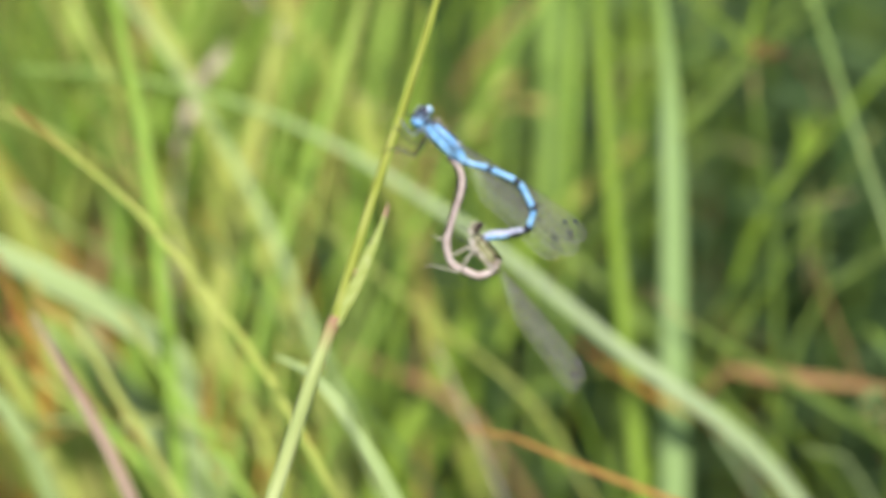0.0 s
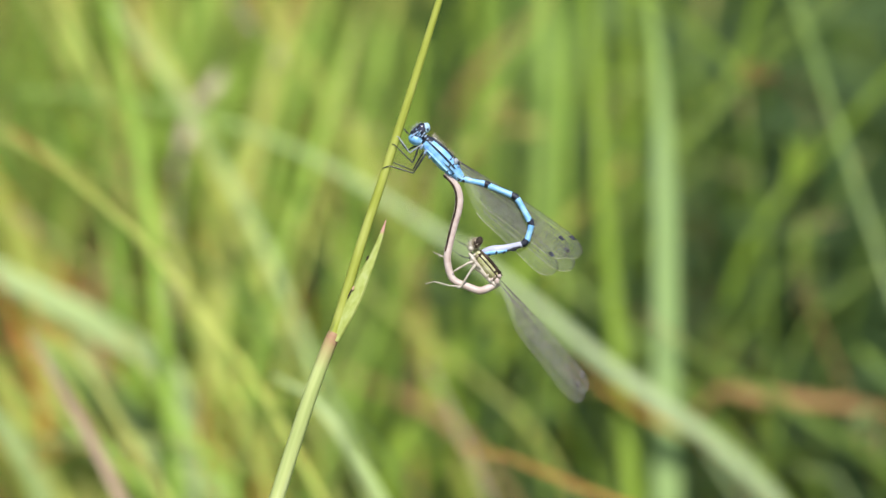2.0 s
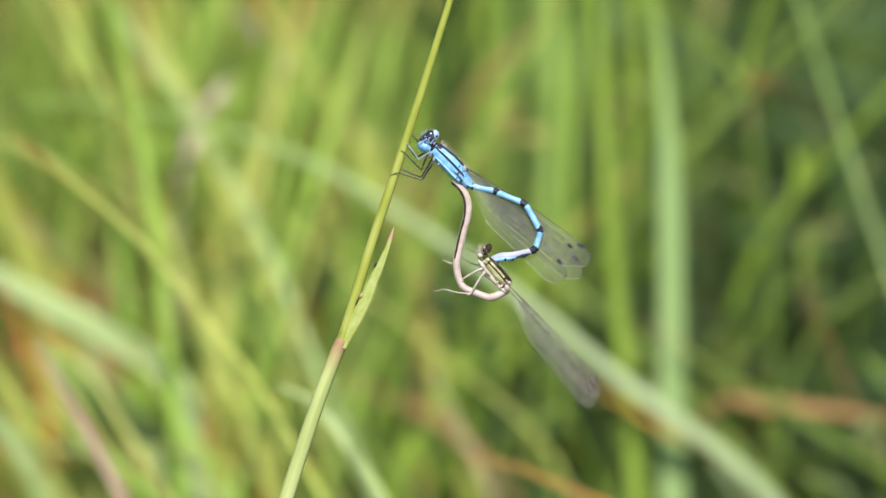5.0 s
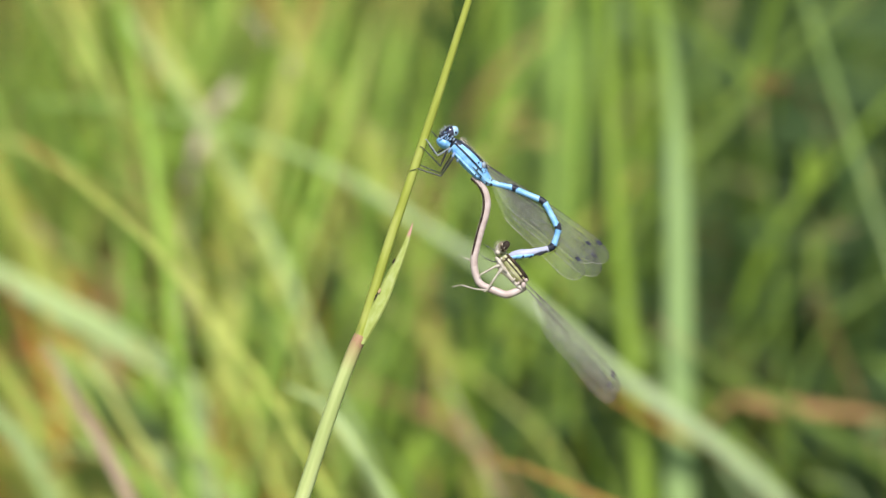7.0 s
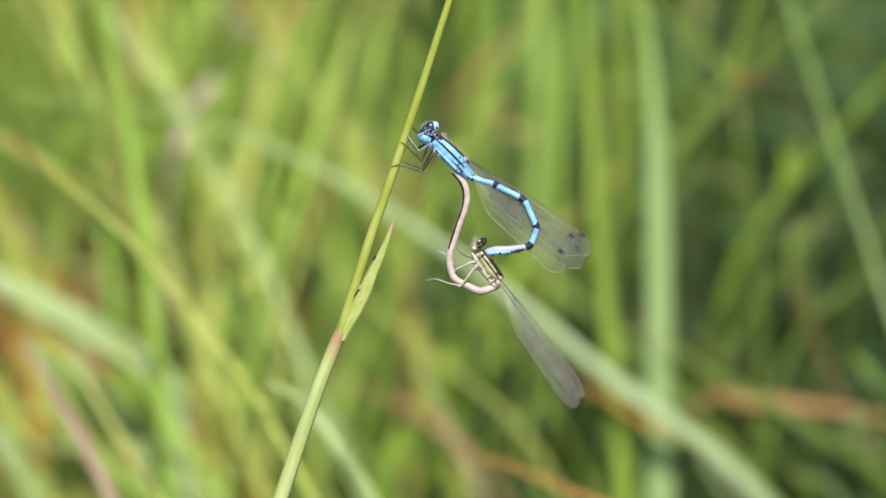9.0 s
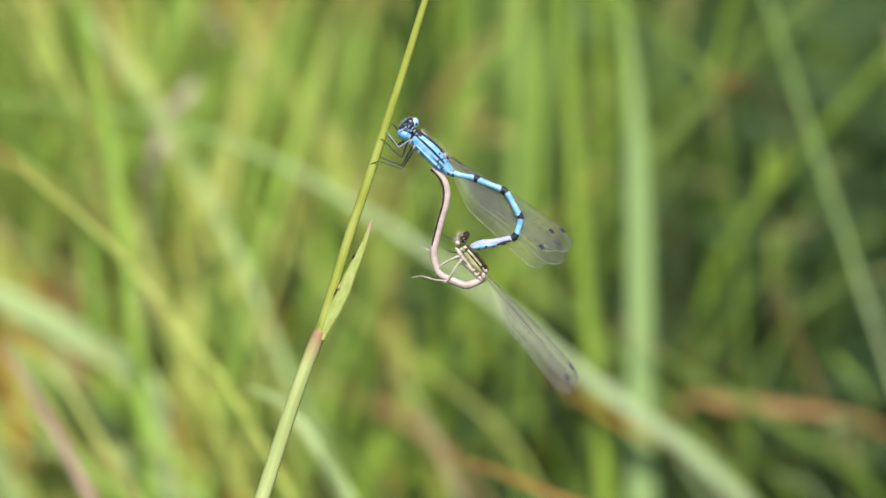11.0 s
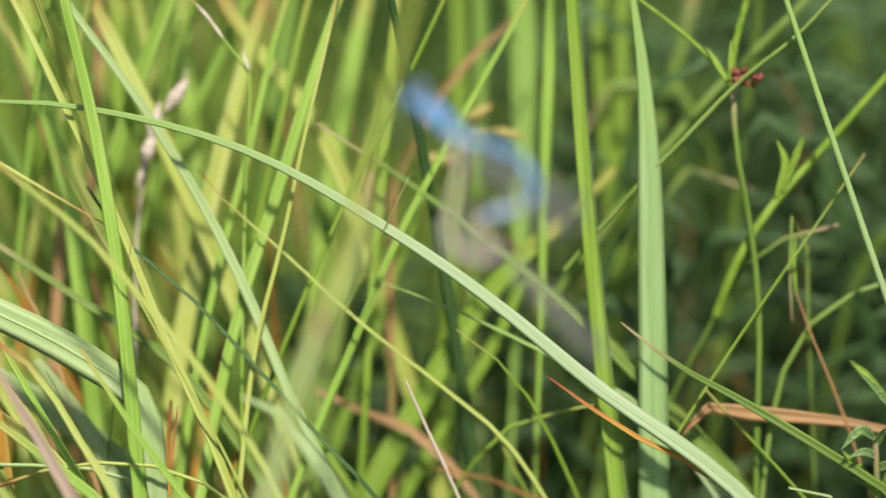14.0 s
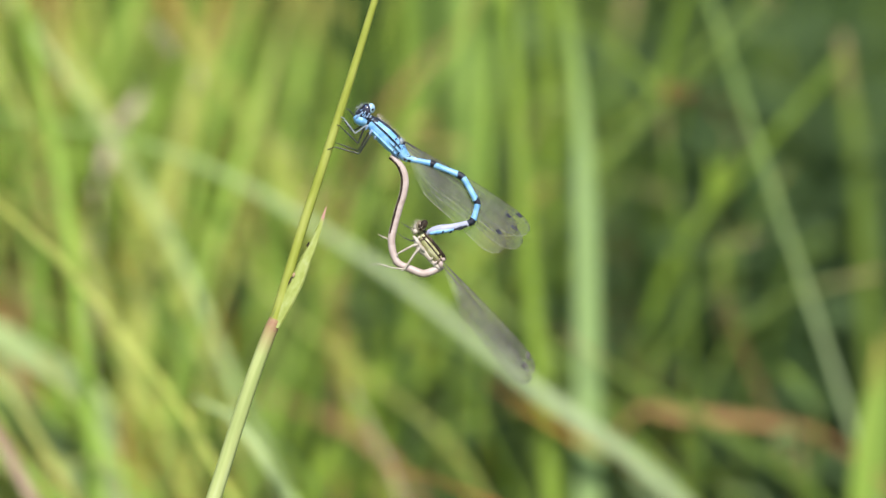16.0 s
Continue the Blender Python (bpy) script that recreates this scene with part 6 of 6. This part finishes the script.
def sward(name, label, count, box, heights, width, material, seed, lean=0.5, keep=None):
    """Many grass blades as one piece of meadow: each a curved, folded strip from the soil."""
    rng = np.random.default_rng(seed)
    verts, faces, uvs = [], [], []
    R = 7
    made = 0
    while made < count:
        x, y = rng.uniform(box[0], box[1]), rng.uniform(box[2], box[3])
        h = rng.uniform(*heights)
        if keep and not keep(x, y, rng.uniform()):
            continue
        made += 1
        a = rng.uniform(0, 6.283)
        l = h * lean * rng.uniform(0.1, 1.0)
        dx, dy = math.cos(a) * l, math.sin(a) * l * 0.45
        w = width * rng.uniform(0.5, 1.5) * MM
        b = rng.uniform(-0.9, 0.9)
        sx, sy = math.cos(b) * 0.5 * w, math.sin(b) * 0.5 * w
        base = len(verts)
        for i in range(R):
            t = i / (R - 1)
            px, py = x + dx * t ** 1.8, y + dy * t ** 1.8
            pz = -0.01 + h * t * (1 - 0.18 * t * t * lean)
            k = (1 - t ** 2.5) * (0.75 + 0.25 * math.sin(3.14 * t))
            verts += [(px - sx * k, py - sy * k, pz), (px + sy * k * 0.35, py - sx * k * 0.35 - 0.12 * w * k, pz), (px + sx * k, py + sy * k, pz)]
            if i:
                p, q = base + 3 * (i - 1), base + 3 * i
                t0 = (i - 1) / (R - 1)
                for j in (0, 1):
                    faces.append((p + j, p + j + 1, q + j + 1, q + j))
                    uvs += [(j * 0.5, t0), (j * 0.5 + 0.5, t0), (j * 0.5 + 0.5, t), (j * 0.5, t)]
    me = bpy.data.meshes.new(name)
    me.from_pydata(verts, [], faces)
    lay = me.uv_layers.new(name="UVMap")
    lay.data.foreach_set("uv", np.array(uvs, dtype=np.float32).ravel())
    me.polygons.foreach_set("use_smooth", [True] * len(faces))
    me.materials.append(material)
    ob = new(name, me)
    tagged(ob, label, "grass", kind="stuff")
    return ob


sward("sunny_sward", "dense sunlit yellow-green meadow grass behind the stem", 700, (-0.22, 0.012, 0.13, 0.36), (0.24, 0.36), 2.6, SWARD, 3)
# the next two swards are coloured dark to stand in for deep shade
sward("deep_sward", "dense green meadow grass further back, darkened for shade", 700, (-0.05, 0.28, 0.17, 0.55), (0.12, 0.27), 2.2, SWARD_SHADED, 5)
sward("far_sward", "tall green meadow grass filling the distance, darkened for shade", 5200, (-0.8, 0.8, 0.40, 2.6), (0.14, 0.34), 3.0, SWARD_SHADED, 7, keep=lambda x, y, u: u < 1.5 - 1.5 * math.hypot(x / 0.8, (y - 1.35) / 1.3) or (abs(x) < 0.25 and 0.5 < y < 2.2))
sward("straw_litter", "dead straw-coloured grass among the green", 90, (-0.16, 0.14, 0.10, 0.40), (0.18, 0.30), 2.0, STRAW, 9, lean=0.9)
sward("open_meadow", "tall green meadow grass all round the spot", 26000, (-5.0, 5.0, -5.0, 6.0), (0.10, 0.28), 6.0, SWARD, 13, lean=0.7, keep=lambda x, y, u: not (abs(x) < 0.42 and -1.9 < y < 2.4) and u < 1.1 - 0.17 * math.hypot(x, y - 0.3))
sward("short_turf", "short green turf in front of the tuft", 3500, (-0.8, 0.8, -1.9, 0.06), (0.04, 0.11), 2.2, SWARD, 11, lean=0.7)


def hairy_edge(shoot, ways, count, long, material):
    """Fine pale hairs along the edges of a blade."""
    bm = bmesh.new()
    rng = random.Random(33)
    for way, side in ways:
        for p in spline(way, count):
            d = Vector((rng.uniform(0.5, 1) * side, rng.uniform(-0.5, 0.3), rng.uniform(-0.2, 0.7))).normalized() * rng.uniform(0.4, 1.0) * long * MM
            tube([p - d * 0.6, p + d], [0.045 * MM, 0.018 * MM], sides=3, bm=bm, smooth_path=False)
    ob = part("edge_fringe", bm, material, shoot.children[0])
    ob.matrix_parent_inverse = Matrix.Translation(shoot.location).inverted()
    tagged(ob, kind="stuff")


hairy_edge(tall_blade, [([(0.0258, 0.0825, 0.3201), (0.0275, 0.0758, 0.2950), (0.0298, 0.0690, 0.2698), (0.0327, 0.0625, 0.2454)], 1)], 260, 0.7, SILVER)



# ---- what moves: the stem in the breeze, the pair on it, the tail, the wings ----
def motions():
    sway = [
        (0.0, pose(-0.00060, -0.00016, 0.29939, -15.000, -0.031, 0.008)),
        (0.5, pose(-0.00039, -0.00026, 0.29903, -15.000, 0.407, -0.109)),
        (1.0, pose(-0.00105, -0.00023, 0.29914, -15.000, 0.085, -0.023)),
        (1.5, pose(0.00000, 0.00000, 0.30000, -15.000, -0.000, 0.000)),
        (2.0, pose(-0.00021, 0.00005, 0.30020, -15.000, -0.000, 0.000)),
        (2.5, pose(-0.00110, 0.00000, 0.30000, -15.000, 0.233, -0.063)),
        (3.0, pose(-0.00003, 0.00001, 0.30005, -15.000, -0.134, 0.036)),
        (3.5, pose(0.00052, 0.00007, 0.30026, -15.000, -0.226, 0.061)),
        (4.0, pose(-0.00018, 0.00009, 0.30032, -15.000, -0.015, 0.004)),
        (6.5, pose(0.00156, 0.00024, 0.30089, -15.001, 0.528, -0.141)),
        (7.0, pose(0.00188, 0.00030, 0.30112, -15.001, 0.685, -0.183)),
        (7.5, pose(0.00195, 0.00026, 0.30099, -15.001, 0.661, -0.177)),
        (8.0, pose(0.00215, 0.00029, 0.30108, -15.002, 0.810, -0.217)),
        (8.5, pose(0.00207, 0.00039, 0.30145, -15.001, 0.675, -0.181)),
        (9.0, pose(0.00228, 0.00031, 0.30115, -15.000, -0.267, 0.072)),
        (11.5, pose(0.00239, 0.00089, 0.30334, -15.001, -0.717, 0.192)),
        (12.0, pose(0.00306, 0.00134, 0.30499, -15.000, -0.309, 0.083)),
        (12.5, pose(0.00273, 0.00150, 0.30562, -15.005, -1.531, 0.410)),
        (13.0, pose(0.00279, 0.00181, 0.30677, -15.001, -0.660, 0.177)),
        (13.5, pose(0.00294, 0.00179, 0.30670, -15.006, -1.565, 0.419)),
        (14.0, pose(0.00359, 0.00190, 0.30707, -15.006, -1.658, 0.444)),
        (14.5, pose(0.00351, 0.00175, 0.30654, -15.007, -1.752, 0.470)),
        (14.6, pose(0.00563, 0.00168, 0.30625, -15.010, -3.800, 1.020)),
        (14.7, pose(0.00563, 0.00168, 0.30625, -15.010, -3.800, 1.020)),
        (15.0, pose(0.00473, 0.00168, 0.30628, -15.002, -1.033, 0.277)),
        (15.5, pose(0.00433, 0.00173, 0.30645, -15.001, -0.794, 0.213)),
        (16.0, pose(0.00385, 0.00166, 0.30620, -15.001, -0.756, 0.203)),
    ]
    walk(male_thing, sway)
    walk(stem_thing, [
        (0.0, pose(-0.00051, -0.00013, 0.29952, -15.000, -0.138, 0.037)),
        (0.5, pose(-0.00033, -0.00024, 0.29910, -15.000, 0.196, -0.052)),
        (1.0, pose(-0.00093, -0.00019, 0.29928, -15.000, -0.317, 0.085)),
        (1.5, pose(0.00000, 0.00000, 0.30000, -15.000, -0.000, 0.000)),
        (2.0, pose(-0.00016, 0.00006, 0.30021, -15.000, -0.214, 0.057)),
        (2.5, pose(-0.00092, 0.00004, 0.30014, -15.001, -0.482, 0.129)),
        (3.0, pose(-0.00002, 0.00001, 0.30003, -15.000, -0.246, 0.066)),
        (3.5, pose(0.00048, 0.00004, 0.30017, -15.000, -0.169, 0.045)),
        (4.0, pose(-0.00015, 0.00008, 0.30028, -15.000, -0.150, 0.040)),
        (6.5, pose(0.00154, 0.00022, 0.30081, -15.000, 0.065, -0.017)),
        (7.0, pose(0.00189, 0.00030, 0.30113, -15.000, 0.171, -0.046)),
        (7.5, pose(0.00193, 0.00025, 0.30093, -15.000, 0.300, -0.080)),
        (8.0, pose(0.00217, 0.00029, 0.30107, -15.000, 0.236, -0.063)),
        (8.5, pose(0.00205, 0.00036, 0.30134, -15.000, 0.228, -0.061)),
        (9.0, pose(0.00197, 0.00024, 0.30088, -15.000, 0.395, -0.106)),
        (11.5, pose(0.00170, 0.00064, 0.30239, -15.000, -0.407, 0.109)),
        (12.0, pose(0.00206, 0.00089, 0.30330, -15.001, -0.753, 0.202)),
        (12.5, pose(0.00175, 0.00116, 0.30433, -15.000, -0.331, 0.089)),
        (13.0, pose(0.00220, 0.00142, 0.30529, -15.000, -0.139, 0.037)),
        (13.5, pose(0.00188, 0.00142, 0.30530, -15.007, -1.787, 0.479)),
        (14.0, pose(0.00243, 0.00154, 0.30573, -15.004, -1.354, 0.363)),
        (14.5, pose(0.00225, 0.00141, 0.30525, -15.002, -0.922, 0.247)),
        (14.6, pose(0.00365, 0.00140, 0.30524, -15.000, 0.070, -0.019)),
        (15.0, pose(0.00365, 0.00140, 0.30524, -15.000, 0.070, -0.019)),
        (15.5, pose(0.00328, 0.00145, 0.30541, -15.000, -0.145, 0.039)),
        (16.0, pose(0.00286, 0.00142, 0.30531, -15.000, -0.074, 0.020)),
    ])
    walk(female_thing, [
        (0.0, pose(-0.00106, -0.00012, 0.29955, -15.013, 2.326, -0.624)),
        (0.1, pose(-0.00102, -0.00014, 0.29948, -15.013, 2.400, -0.640)),
        (0.3, pose(0.00107, -0.00033, 0.29878, -15.125, -7.400, 1.990)),
        (0.5, pose(0.00115, -0.00037, 0.29864, -15.125, -7.273, 1.960)),
        (0.7, pose(-0.00046, -0.00026, 0.29901, -15.002, -0.700, 0.190)),
        (1.0, pose(-0.00086, -0.00025, 0.29908, -15.002, -0.874, 0.234)),
        (1.5, pose(0.00000, 0.00000, 0.30000, -15.000, -0.000, 0.000)),
        (2.0, pose(-0.00021, 0.00005, 0.30020, -15.000, 0.000, -0.000)),
        (2.5, pose(-0.00107, -0.00000, 0.29999, -15.000, 0.037, -0.010)),
        (3.0, pose(-0.00002, 0.00001, 0.30005, -15.000, -0.188, 0.050)),
        (3.5, pose(0.00074, 0.00005, 0.30019, -15.004, -1.309, 0.351)),
        (4.0, pose(0.00011, 0.00006, 0.30023, -15.005, -1.492, 0.400)),
        (6.5, pose(0.00151, 0.00024, 0.30090, -15.001, 0.777, -0.208)),
        (7.0, pose(0.00188, 0.00030, 0.30112, -15.001, 0.702, -0.188)),
        (7.5, pose(0.00195, 0.00026, 0.30099, -15.001, 0.682, -0.183)),
        (8.0, pose(0.00222, 0.00028, 0.30106, -15.000, 0.425, -0.114)),
        (8.5, pose(0.00215, 0.00038, 0.30142, -15.000, 0.250, -0.067)),
        (9.0, pose(0.00130, 0.00035, 0.30132, -15.041, 4.184, -1.123)),
        (11.5, pose(0.00217, 0.00089, 0.30333, -15.000, 0.432, -0.116)),
        (12.0, pose(0.00284, 0.00122, 0.30455, -15.002, 1.008, -0.270)),
        (12.5, pose(0.00247, 0.00146, 0.30546, -15.000, 0.110, -0.030)),
        (13.0, pose(0.00298, 0.00172, 0.30642, -15.002, -0.828, 0.222)),
        (13.5, pose(0.00274, 0.00165, 0.30614, -15.001, 0.541, -0.145)),
        (14.0, pose(0.00335, 0.00178, 0.30660, -15.000, 0.200, -0.050)),
        (14.5, pose(0.00325, 0.00166, 0.30614, -15.000, 0.000, 0.000)),
        (14.6, pose(0.00537, 0.00160, 0.30595, -15.004, -2.340, 0.627)),
        (14.7, pose(0.00537, 0.00160, 0.30595, -15.004, -2.340, 0.627)),
        (15.0, pose(0.00447, 0.00160, 0.30598, -15.000, 0.457, -0.122)),
        (15.5, pose(0.00397, 0.00166, 0.30621, -15.003, 1.037, -0.278)),
        (16.0, pose(0.00342, 0.00159, 0.30592, -15.005, 1.431, -0.384)),
    ])
    ABD = Matrix.Translation(mm(ABDOMEN_AT))
    walk(male_abdomen, [
        (0.0, ABD @ pose(0, 0, 0, 0, 1.513, 0)),
        (0.1, ABD @ pose(0, 0, 0, 0, 1.5, 0)),
        (0.3, ABD @ pose(0, 0, 0, 0, -4.9, 0)),
        (0.5, ABD @ pose(0, 0, 0, 0, -4.930, 0)),
        (0.7, ABD @ pose(0, 0, 0, 0, -0.8, 0)),
        (1.0, ABD @ pose(0, 0, 0, 0, -0.615, 0)),
        (1.5, ABD @ pose(0, 0, 0, 0, -0.000, 0)),
        (2.0, ABD @ pose(0, 0, 0, 0, 0.000, 0)),
        (2.5, ABD @ pose(0, 0, 0, 0, -0.126, 0)),
        (3.0, ABD @ pose(0, 0, 0, 0, -0.035, 0)),
        (3.5, ABD @ pose(0, 0, 0, 0, -0.695, 0)),
        (4.0, ABD @ pose(0, 0, 0, 0, -0.948, 0)),
        (6.5, ABD @ pose(0, 0, 0, 0, 0.160, 0)),
        (7.0, ABD @ pose(0, 0, 0, 0, 0.011, 0)),
        (7.5, ABD @ pose(0, 0, 0, 0, 0.014, 0)),
        (8.0, ABD @ pose(0, 0, 0, 0, -0.247, 0)),
        (8.5, ABD @ pose(0, 0, 0, 0, -0.273, 0)),
        (9.0, ABD @ pose(0, 0, 0, 0, 4.503, 0)),
        (11.5, ABD @ pose(0, 0, 0, 0, -0.220, 0)),
        (12.0, ABD @ pose(0, 0, 0, 0, -0.491, 0)),
        (12.5, ABD @ pose(0, 0, 0, 0, -0.305, 0)),
        (13.0, ABD @ pose(0, 0, 0, 0, -2.109, 0)),
        (13.5, ABD @ pose(0, 0, 0, 0, 0.634, 0)),
        (14.0, ABD @ pose(0, 0, 0, 0, 0.5, 0)),
        (14.5, ABD @ pose(0, 0, 0, 0, 0.4, 0)),
        (14.6, ABD @ pose(0, 0, 0, 0, 0.402, 0)),
        (15.0, ABD @ pose(0, 0, 0, 0, 0.402, 0)),
        (15.5, ABD @ pose(0, 0, 0, 0, 0.411, 0)),
        (16.0, ABD @ pose(0, 0, 0, 0, 0.449, 0)),
    ])
    SHOULDER = Matrix.Translation(mm((2.87, 13.90)))

    def flicked(by):
        return SHOULDER @ pose(0, 0, 0, 0, by, 0) @ SHOULDER.inverted()
    for w in male_wings:
        walk(w, [
            (0.0, flicked(0.00)),
            (8.5, flicked(0.00)),
            (9.0, flicked(-0.31)),
            (11.5, flicked(0.10)),
            (12.0, flicked(-0.00)),
            (12.5, flicked(-0.20)),
            (13.0, flicked(0.12)),
            (15.0, flicked(-0.35)),
            (15.5, flicked(-0.13)),
            (16.0, flicked(-0.14)),
        ])
    HINGE = Matrix.Translation(mm(HINGE_AT))
    axis = (Vector((23.80, -20.93)) - Vector((9.38, -4.34))).normalized()

    def turned(sweep_by, roll_by):
        return HINGE @ pose(0, 0, 0, 0, sweep_by, 0) @ Matrix.Rotation(radians(roll_by), 4, Vector((axis.x, 0, axis.y)))
    swing = [
        (0.0, turned(-0.28, 0)),
        (0.1, turned(-0.28, 0)),
        (0.3, turned(4.40, 0)),
        (0.5, turned(4.41, 0)),
        (0.7, turned(0.9, 0)),
        (1.0, turned(0.68, 0)),
        (1.5, turned(-0.00, 0)),
        (2.0, turned(0.19, 0)),
        (2.5, turned(0.57, 0)),
        (3.0, turned(0.21, 0)),
        (3.5, turned(0.84, 0)),
        (4.0, turned(1.32, 0)),
        (6.5, turned(-3.23, 0)),
        (7.0, turned(-3.09, 0)),
        (7.5, turned(-2.73, 0)),
        (8.0, turned(-2.63, 0)),
        (8.5, turned(-1.15, -7.5)),
        (9.0, turned(-1.09, -15)),
        (11.5, turned(-2.19, -10)),
        (12.0, turned(-1.54, -20)),
        (12.5, turned(-3.68, -15)),
        (13.0, turned(-3.08, -25)),
        (13.5, turned(-4.77, -30)),
        (14.0, turned(-4.80, -35)),
        (14.5, turned(-4.84, -42)),
        (14.6, turned(-4.60, -38)),
        (15.0, turned(-4.29, -25)),
        (15.5, turned(-0.74, -4)),
        (16.0, turned(-2.25, 0)),
    ]
    for w in female_wings:
        walk(w, swing)


motions()
